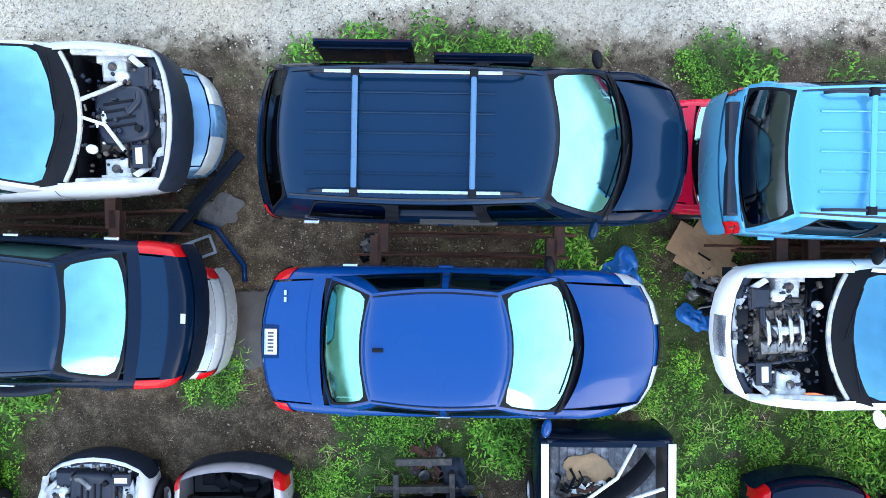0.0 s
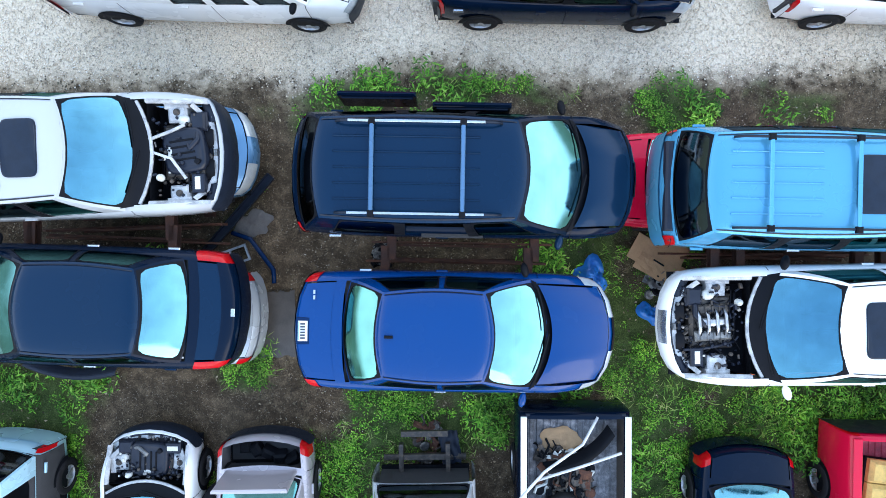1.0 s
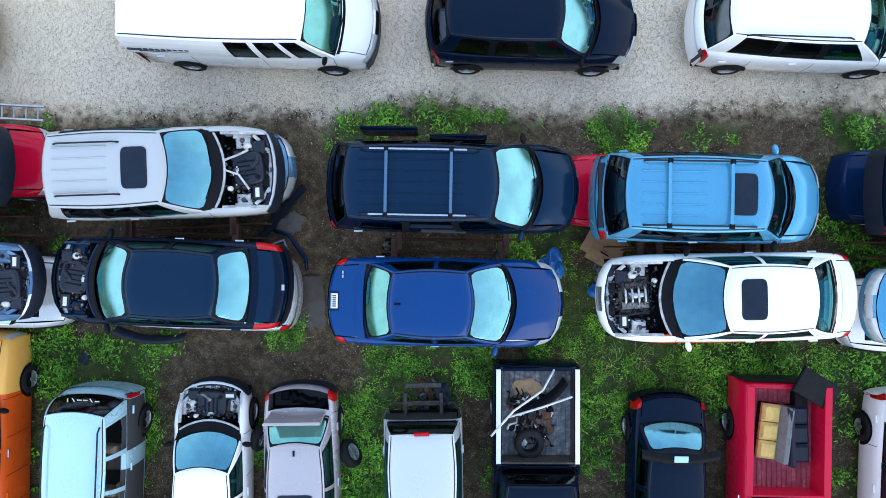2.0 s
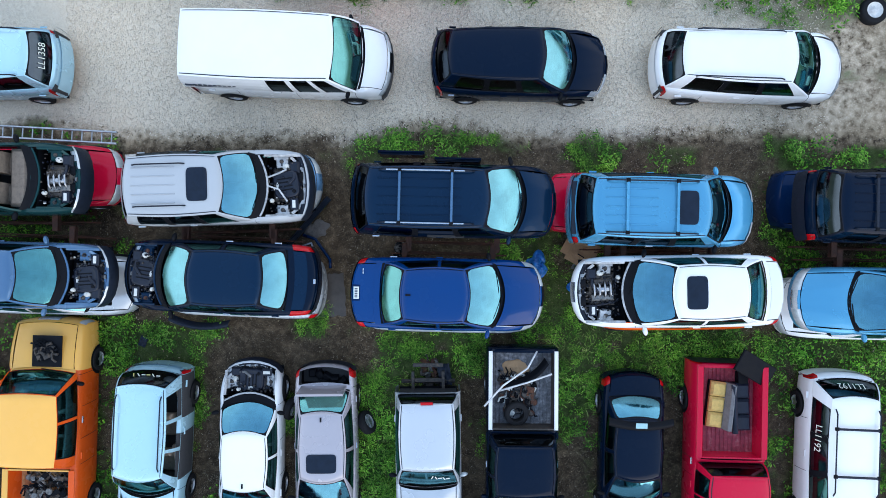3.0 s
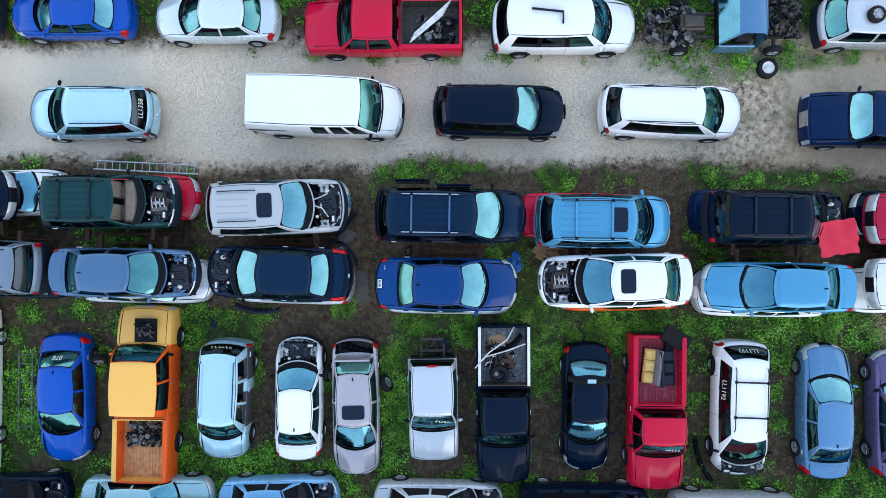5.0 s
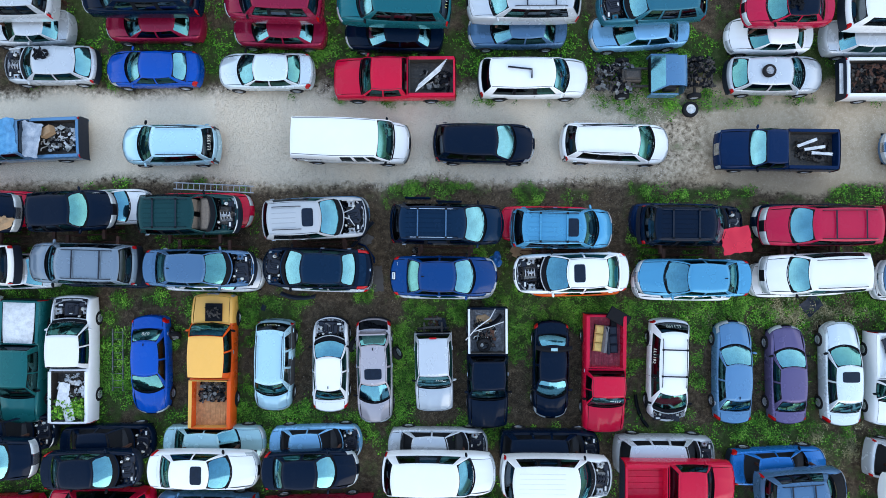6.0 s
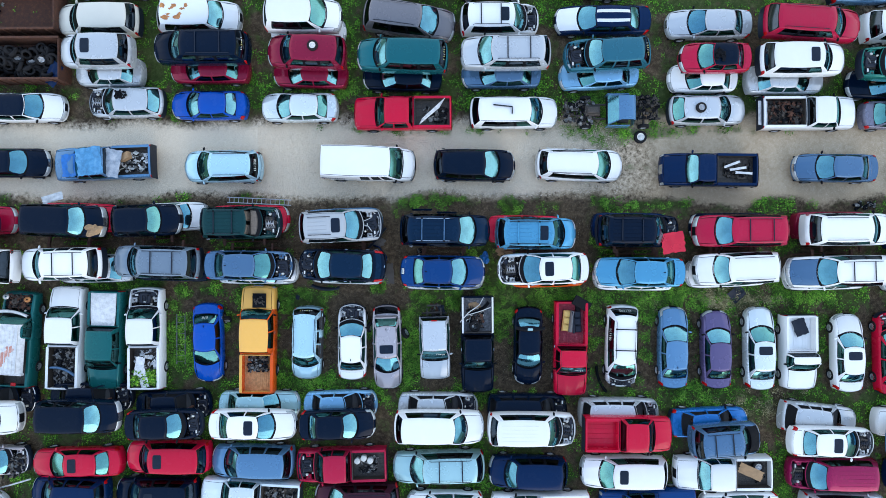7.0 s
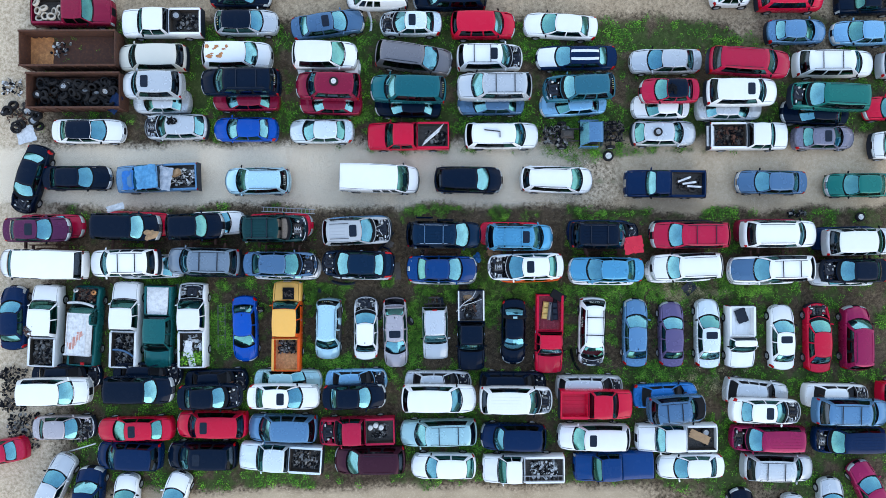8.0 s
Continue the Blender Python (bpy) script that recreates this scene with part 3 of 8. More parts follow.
    if "nowind" in o:
        part("dashboard", box(xc - 0.55, xc - 0.10, -wb * 0.85, wb * 0.85, 0.8, zb + 0.02, 0.08), SEAT_TAN, root)
        for s in (-1, 1):
            part("seat", join(box(xf - 0.2, xf + 0.32, s * hw * 0.42 - 0.27, s * hw * 0.42 + 0.27, 0.5, 0.9, 0.08), box(xf - 0.3, xf - 0.1, s * hw * 0.42 - 0.26, s * hw * 0.42 + 0.26, 0.7, zr - 0.12, 0.06)), SEAT_TAN, root)
    cloth = SEAT_TAN if rng.random() < 0.25 or open_cab else SEAT_GREY
    if not lower and kind != "van" and close:
        rows = [xf + 0.02] + ([xf - 0.95] if (xf - xr) > 1.5 else [])
        for r in rows:
            for s in (-1, 1):
                seat = join(box(r - 0.5, r + 0.05, s * hw * 0.42 - 0.25, s * hw * 0.42 + 0.25, 0.46, 0.64, 0.05), moved(box(-0.08, 0.08, s * hw * 0.42 - 0.24, s * hw * 0.42 + 0.24, 0.0, 0.62, 0.06), pose(r - 0.5, 0, 0.6, 0, -12, 0)))
                part("seat", seat, cloth, root)

    def front(s, v):
        xb_, xt_ = xc - bowb * v * v, xf - bowt * v * v
        w = wb + (wr - wb) * s + 0.03 * math.sin(math.pi * s)
        return (xb_ + (xt_ - xb_) * s + 0.045 * math.sin(math.pi * s), v * w, zb + (zr - 0.02 * v * v - zb) * s)

    def rear(s, v):
        xb_, xt_ = xr + rbb * v * v, xt + rbt * v * v
        w = (wb + (wr - wb) * s) * taper_r + 0.03 * math.sin(math.pi * s)
        return (xb_ + (xt_ - xb_) * s - 0.03 * math.sin(math.pi * s), v * w, zb + (zr - 0.02 * v * v - zb) * s)

    def side(s, q, sign):
        a, b, a0, b0 = front(s, 1), rear(s, 1), front(0, 1), rear(0, 1)
        x = a0[0] + (b0[0] - a0[0]) * q + (a[0] - a0[0]) * (1 - q) ** 4 + (b[0] - b0[0]) * q ** 4
        f = (x - a[0]) / (b[0] - a[0])
        w = (wb + (wr - wb) * s) * (1 + (taper_r - 1) * f) + 0.03 * math.sin(math.pi * s) + 0.05 * math.sin(math.pi * f)
        return (x, sign * w, a[2] + (b[2] - a[2]) * f)

    heart = ((xf + xt) / 2, 0, zb - 0.1)
    vs = [-1, -0.95, -0.75, -0.5, -0.25, 0, 0.25, 0.5, 0.75, 0.95, 1]
    ss = [0, 0.03, 0.26, 0.5, 0.74, 0.97, 1]
    inside = lambda i, j: 1 <= i <= 4 and 1 <= j <= 8
    frames, panes = [], []
    F = np.array([[front(s, v) for v in vs] for s in ss])
    frames.append(grid(F, inside, flip=True))
    tone = {"blue": GLASS_BLUE, "green": GLASS_GREEN, "cyan": GLASS, "dark": GLASS_SIDE}
    wind = GLASS if rng.random() < 0.55 else (GLASS_BLUE if rng.random() < 0.5 else GLASS_GREEN)
    if colour in ("deepblue", "black", "midnight") and kind in ("sedan", "suv"):
        wind = GLASS
    if truck and rng.random() < 0.75:
        wind = GLASS_TRUCK
    wind = tone.get(o.get("wg", ""), wind)
    tinted = GLASS_DARK if kind in ("suv", "cross", "minivan", "van", "wagon") else GLASS_GREEN if kind == "hatch" else GLASS_SIDE
    if not open_cab and "nowind" not in o:
        panes.append(("windscreen", F[1:6, 1:10] + np.array((-0.006, 0, -0.008)), wind, True, 0.022))
    F = np.array([[rear(s, v) for v in vs] for s in ss])
    frames.append(grid(F, inside))
    rear_glass = GLASS_DARK if truck else tinted if kind in ("suv", "cross", "minivan", "van", "wagon") else (GLASS if colour in ("deepblue", "black", "navy", "midnight") else GLASS_GREEN if rng.random() < 0.5 else GLASS)
    rear_glass = tone.get(o.get("rg", ""), rear_glass)
    if not open_cab:
        panes.append(("rear_window", F[1:6, 1:10] + np.array((0.006, 0, -0.008)), rear_glass, False, 0.030))
    n_win = 3 if kind in ("suv", "cross", "minivan", "wagon", "van") else 2
    if kind == "pickup":
        n_win = 1 if L < 5.3 else 2
    edges = [0.0, 0.05]
    glass_cols = []
    lo_q, hi_q = 0.09 if not truck else 0.06, 0.93
    if kind == "van":
        lo_q, hi_q = 0.05, 0.52
    for i in range(n_win):
        a = lo_q + (hi_q - lo_q) * i / n_win
        b = lo_q + (hi_q - lo_q) * (i + 1) / n_win - 0.035
        edges += [a, a + (b - a) / 3, b - (b - a) / 3, b]
        glass_cols += [len(edges) - 4, len(edges) - 3, len(edges) - 2]
    edges += [0.96, 1.0]
    posts, dark_posts = [], rng.random() < 0.8
    for sign in (-1, 1):
        F = np.array([[side(s, q, sign) for q in edges] for s in ss])
        frames.append(grid(F, lambda i, j: 1 <= i <= 4 and j in glass_cols, flip=sign > 0))
        for c in range(0, len(glass_cols), 3):
            j = glass_cols[c]
            if open_cab or ("sideopen" in o and sign == int(o["sideopen"])) or ("midopen" in o and c == 3 and sign < 0):
                continue
            panes.append(("side_window", F[1:6, j:j + 4] + np.array((0, -sign * 0.008, 0)), GLASS_DARK if (c > 0 and kind in ("suv", "cross", "minivan", "wagon")) or kind == "van" else GLASS_SIDE, sign > 0, 0.022))
        if not open_cab and not lower and n_win == 3 and kind != "van" and dark_posts:
            for c in range(3, len(glass_cols), 3):
                Q = F[1:6, glass_cols[c] - 1:glass_cols[c] + 1].copy()
                Q[:, :, 1] += sign * 0.006
                posts.append(grid(Q, flip=sign > 0))
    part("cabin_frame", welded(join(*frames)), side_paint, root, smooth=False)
    borders = []
    for name, Q, mat, flip, margin in panes:
        ob = part(name, grid(Q, flip=flip), mat, root, smooth=True)
        ob.visible_shadow = False
        if close and not lower:
            part("seal", surround(Q, margin, heart, 0.012 if name == "side_window" else 0.010), PLASTIC, ob)
        elif not lower:
            borders.append(surround(Q, margin, heart, 0.012, 6.0, 20))
    for g in posts if close else ():
        part("window_post", g, PLASTIC, root)
    if borders and not close:
        borders += posts
    if borders:
        part("window_trim", join(*borders), PLASTIC, root)
    # roof, falling off in a curve to all its edges
    roof_paint = PAINT["yellow"] if kind == "crewtruck" else PAINT["black"] if "darkroof" in o else PAINT["white"] if "whiteroof" in o else body_paint
    along = [0, 0.012, 0.035, 0.07, 0.13, 0.22, 0.36, 0.5, 0.64, 0.78, 0.87, 0.93, 0.965, 0.988, 1]
    across = [-1, -0.985, -0.955, -0.90, -0.80, -0.6, -0.3, 0, 0.3, 0.6, 0.80, 0.90, 0.955, 0.985, 1]
    R = np.zeros((15, 15, 3))
    for i, q in enumerate(along):
        for j, v in enumerate(across):
            a, b = front(1, v), rear(1, v)
            crown = (0.042 * (1 - abs(v) ** 9) + 0.026 * (1 - v * v)) * (1 - abs(2 * q - 1) ** 18)
            R[i, j] = (a[0] + (b[0] - a[0]) * q, v * (wr * (1 + (taper_r - 1) * q) + 0.05 * math.sin(math.pi * q)), a[2] + crown)
    part("roof", grid(R[2:] if open_cab else R, flip=True), roof_paint, root, smooth=True)
    top = zr + 0.07
    span = xf - xt
    if not lower and not open_cab and close and abs(x) < 10 and kind != "crewtruck":
        for c in (2, 11):
            strip = R[1:-1, c:c + 2].copy()
            strip[:, 1 if c == 2 else 0, 1] = strip[:, 0 if c == 2 else 1, 1] * 0.975
            part("roof_seam", grid(strip + np.array((0, 0, 0.003)), flip=True), BAY, root)
    if "rust" in o:
        for i in range(9):
            part("rust_patch", moved(crumple(span * (0.12 + 0.03 * (i % 4)), wr * (0.4 + 0.12 * (i % 3)), 0.004, i + 3), pose(xf - span * (0.45 + 0.058 * i), wr * (0.5 - 0.33 * (i % 4)), top - 0.006)), RUST_LIGHT, root)
    if "ribs" in o:
        for i in range(5):
            yy = wr * (-0.62 + 0.31 * i)
            part("roof_rib", box(xf - span * 0.90, xf - span * (0.22 if "sunroof" not in o else 0.46), yy - 0.012, yy + 0.012, top - 0.03, top + 0.010 - 0.03 * (yy / wr) ** 2, 0.007), roof_paint, root)
    if "sunroof" in o:
        plate = [(0.25 * math.copysign(abs(math.cos(a)) ** 0.3, math.cos(a)), 0.40 * math.copysign(abs(math.sin(a)) ** 0.3, math.sin(a))) for a in np.linspace(0, 2 * math.pi, 33)[:-1]]
        disc = [(px * g, py * g, h - 0.012 * (py / 0.4) ** 2) for g, h in ((1.0, -0.02), (1.0, 0.008), (0.96, 0.012)) for px, py in plate]
        part("sunroof", moved((disc, [(32 * r + i, 32 * r + (i + 1) % 32, 32 * r + 32 + (i + 1) % 32, 32 * r + 32 + i) for r in range(2) for i in range(32)] + [tuple(range(64, 96))]), pose(xf - 0.42 - span * 0.06, 0, top + 0.002)), GLASS_SUN, root)
    if "rails" in o or "rack" in o:
        for s in (-1, 1):
            yy, f0 = (s * wr * 0.72, 0.36) if "railin" in o else (s * wr * 0.90, 0.12)
            rail_g = tube([(xf - f0 * span, yy, top - 0.03), (xf - (f0 + 0.04) * span, yy, top + 0.045), (xf - 0.85 * span, yy, top + 0.045), (xf - 0.89 * span, yy, top - 0.03)], 0.018)
            rail = part("roof_rail", rail_g, TRIM, root, smooth=True)
            if "chrome" in o:
                part("chrome_strip", box(xf - 0.83 * span, xf - 0.20 * span, yy - 0.017, yy + 0.017, top + 0.06, top + 0.068, 0.004), CHROME, rail)
    if "rack" in o:
        for f_ in (0.30, 0.72):
            # slate blue on the chrome-railed car's bars is sky reflection put into their colour
            part("crossbar", box(xf - f_ * span - 0.03, xf - f_ * span + 0.03, -wr * 0.9, wr * 0.9, top + 0.05, top + 0.075, 0.012), PAINT["slate"] if "chrome" in o else body_paint if colour == "skyblue" else TRIM, root)
            for s in (-1, 1) if close else ():
                part("crossbar_foot", box(xf - f_ * span - 0.045, xf - f_ * span + 0.045, s * wr * 0.9 - 0.05, s * wr * 0.9 + 0.04, top + 0.03, top + 0.085, 0.015), PLASTIC, root)
    if "stripes" in o:
        for s in (-1, 1):
            part("stripe", grid(R[1:-1, 5 if s < 0 else 8:7 if s < 0 else 10] + np.array((0, 0, 0.004)), flip=True), PAINT["white"], root, smooth=True)
    if "nobed" in o:
        part("brake_light", box(xt - 0.05, xt + 0.02, -0.16, 0.16, top - 0.045, top - 0.004, 0.012), LAMP_RED, root)
    # mirrors, wipers, handles
    if not lower:
        for s in (-1, 1):
            if rng.random() < 0.82 and "nomirror" not in o:
                part("mirror", moved(MIRROR, pose(xc - 0.36, s * (hw + 0.05), zb + 0.05, 0, 0, s * 12)), PLASTIC if rng.random() < 0.6 else body_paint, root, smooth=True)
        for v0, v1 in ((0.86, 0.08), (0.02, -0.72)) if close and "nowind" not in o and not open_cab else ():
            path = []
            for t in np.linspace(0, 1, 7):
                p = front(0.015 + 0.075 * math.sin(math.pi * 0.62 * t), v0 + (v1 - v0) * t)
                path.append((p[0] + 0.03 * (1 - 0.4 * t), p[1], p[2] + 0.03))
            part("wiper", tube(path, 0.011, 5), PLASTIC, root)
        if close:
            seams = []
            for s in (-1, 1):
                for q in ((0.02, 0.36, 0.70, 0.97) if n_win > 1 else (0.04, 0.93)):
                    hx = xc - 0.10 + (xr - xc) * q
                    seams.append(grid(np.array([[(hx + dx + 0.05 * (1 - f), s * (hw * v * (1 - 0.02 * abs(hx / L)) + 0.006), 0.26 + (belt - 0.26) * f) for v, f in SECTION[1:]] for dx in (-0.006, 0.006)]), flip=s > 0))
            part("door_gap", join(*seams), PLASTIC, root)
            if z < 0.5 and abs(x) < 12:
                for s in (-1, 1):
                    for ax in (L / 2 - 0.19 * L, -L / 2 + 0.20 * L) if "nobed" not in o else (L / 2 - 0.19 * L,):
                        arch = [(ax + 0.41 * math.cos(a), s * (hw + 0.003), 0.335 + 0.39 * math.sin(a)) for a in np.linspace(0, math.pi, 13)]
                        part("wheel_arch", (arch, [tuple(range(13)) if s < 0 else tuple(range(12, -1, -1))]), PLASTIC, root)
        for s in (-1, 1) if close else ():
            for q in ((0.42, 0.8) if n_win > 1 else (0.6,)):
                hx = xc - 0.3 + (xr - xc) * q
                part("door_handle", box(hx - 0.09, hx + 0.09, s * hw - 0.02, s * hw + 0.022, belt - 0.17, belt - 0.13, 0.01), body_paint if rng.random() < 0.7 else CHROME, root)
        if close and kind in ("sedan", "hatch") and rng.random() < 0.6:
            part("antenna", box(xt + 0.12, xt + 0.24, -0.02, 0.02, top - 0.025, top + 0.03, 0.012), PLASTIC, root)
    if "code" in o:
        a, b = Vector(rear(0.3, 0)), Vector(rear(0.7, 0))
        up_ = (b - a).normalized()
        across = Vector((0, -1, 0))
        nrm = across.cross(up_).normalized()
        m = Matrix((across, up_, nrm)).transposed().to_4x4()
        m.translation = (a + b) / 2 + nrm * 0.02
        letters(o["code"], 0.24, m, root, CHALK)
        if "sidecode" in o:
            a, b = Vector(side(0.3, 0.62, -1)), Vector(side(0.7, 0.62, -1))
            up_ = (b - a).normalized()
            m = Matrix((Vector((1, 0, 0)), up_, Vector((1, 0, 0)).cross(up_))).transposed().to_4x4()
            m.translation = (a + b) / 2 + Vector((0, -0.03, 0.02))
            letters(o["code"], 0.24, m, root, CHALK)
    if "wmark" in o:
        for a in range(5):
            p0 = front(0.62 + 0.03 * a, 0.68 - a * 0.13)
            part("chalk_mark", moved(box(-0.05, 0.05, -0.012, 0.012, 0, 0.006), pose(p0[0] + 0.01, p0[1], p0[2] + 0.02, 0, 20, rng.choice((0, 90, 35, -30)))), CHALK, root)
    if "mark" in o:
        for a in range(6):
            p0 = rear(0.45, -0.45 + a * 0.17)
            part("chalk_mark", moved(box(-0.05, 0.05, -0.012, 0.012, 0, 0.006), pose(p0[0] - 0.01, p0[1], p0[2] + 0.018, 0, 0, rng.choice((0, 90, 35, -30)))), CHALK if rng.random() < 0.7 else CHALK_Y, root)
    if "doors" in o:
        part("door_opening", box(xc - 0.36 * (xc - xr) - 0.85, xc - 0.36 * (xc - xr) + 0.05, -hw - 0.004, -hw + 0.05, 0.45, belt - 0.02), CABIN, root)
        for dx, dy in ((0.62, 0.20), (0.08, 0.06)):
            dd = xr + 0.2 + dx * (xc - xr) * 0.0 + (0.35 if dx > 0.5 else 1.75)
            door = join(box(dd, dd + 1.15, hw + dy, hw + dy + 0.07, 0.45, belt + 0.02, 0.03), box(dd + 0.06, dd + 1.1, hw + dy - 0.03, hw + dy + 0.0, 0.55, belt - 0.05))
            part("open_door", door, side_paint, root, "unhinged black door standing away from the body")
    if "sideopen" in o:
        for i0, i1 in ((1, 4), (5, 8)):
            jj = (1, 6) if int(o["sideopen"]) > 0 else (m - 7, m - 2)
            part("door_opening", block(i_cab[0] + i0, i_cab[0] + i1, *jj, 0.010), CABIN, root, "dark doorway with its door gone", smooth=True)
            cx = xc + (xr - xc) * (i0 + 1.8) / 8
            part("loose_cushion", moved(box(-0.2, 0.2, -0.09, 0.09, -0.24, 0.24, 0.06), pose(cx, int(o["sideopen"]) * (hw - 0.14), belt - 0.24, 8, 10, 6)), SEAT_TAN, root)
    if "hatchopen" in o:
        part("tailgate_trim", box(-L / 2 + 0.02, -L / 2 + 0.14, -hw * 0.72, hw * 0.72, belt - 0.1, belt + 0.03, 0.03), TRIM, root)
    if "sidebars" in o:
        for i in range(9):
            part("lettering_bar", box(-L * 0.43 + 0.13 * i, -L * 0.43 + 0.13 * i + 0.09, -hw * 0.99 - 0.012, -hw * 0.95, 1.40, 1.47), INK, root)
        part("lettering_line", box(-L * 0.43, -L * 0.43 + 1.25, -hw * 0.99 - 0.014, -hw * 0.95, 1.335, 1.35), INK, root)
        part("lettering_sign", box(-L * 0.47, -L * 0.47 + 0.2, -hw * 0.99 - 0.012, -hw * 0.95, 1.38, 1.46), INK, root)
    if "plate" in o:
        pl = part("number_plate", moved(box(-0.07, 0.07, -0.15, 0.15, 0, 0.012), pose(-L / 2 + 0.15, 0.0, tail + 0.052, 0, 3, 0)), PLATE, root)
        part("plate_band", moved(box(-0.068, -0.05, -0.14, 0.14, 0.012, 0.015), pose(-L / 2 + 0.15, 0, tail + 0.052, 0, 3, 0)), PAINT["paleteal"], pl)
        part("plate_recess", moved(box(-0.10, 0.10, -0.20, 0.20, -0.02, 0.004, 0.01), pose(-L / 2 + 0.15, 0.0, tail + 0.050, 0, 3, 0)), PAINT["navy"], root)
        for q in (0.50, 0.58):
            part("badge_bar", box(-L / 2 + 0.30, -L / 2 + 0.33, q - 0.03, q + 0.03, tail + 0.05, tail + 0.062), CHROME, root)
        for i in range(6):
            part("plate_bar", moved(box(-0.035, 0.035, -0.012 + 0.042 * (i - 2.5), 0.012 + 0.042 * (i - 2.5), 0.012, 0.016), pose(-L / 2 + 0.15, 0, tail + 0.052, 0, 3, 0)), INK, pl)
    if "bumperroof" in o:
        bz = H + 0.09
        part("bumper_cover", grid(np.array([[(0.12 * (1 - (v / 10 - 1) ** 2) + dx, (v / 10 - 1) * hw * 1.0, bz + dzz) for v in range(21)] for dx, dzz in ((-0.10, -0.02), (-0.03, 0.05), (0.06, 0.05), (0.12, -0.03))]) + np.array((xt + 0.05, 0, 0))), PLASTIC, root, "loose black bumper laid across the roof", smooth=True)
        part("number_plate", moved(box(-0.07, 0.07, -0.15, 0.15, 0, 0.01), pose(xt + 0.14, 0.0, bz + 0.055, 0, 6, 0)), PAINT["paleteal"], root)
    # wheels
    if z < 0.5:
        ax_f, ax_r = L / 2 - 0.19 * L, -L / 2 + 0.20 * L
        for ax in (ax_f, ax_r) if "nobed" not in o else (ax_f,):
            for s in (-1, 1):
                add_wheel(root, pose(ax, s * (hw - 0.08), 0.335, -90 * s, 0, 0))
    if truck and "nobed" not in o:
        truck_bed(root, o, xr, L, hw, rail, colour, kind)
    return root


GLASS_SUN = surface("sunroof_glass", (0.006, 0.012, 0.026), 0.12, vary=0.3, relief=0.0, spec=0.3)


BAY = surface("bay_plastic", (0.008, 0.012, 0.024), 0.4, vary=0.35, scale=7, spec=0.35)


BAY_WHITE = surface("grubby_white_bay_paint", (0.40, 0.42, 0.44), 0.5, vary=0.55, scale=7, other=(0.62, 0.64, 0.66))


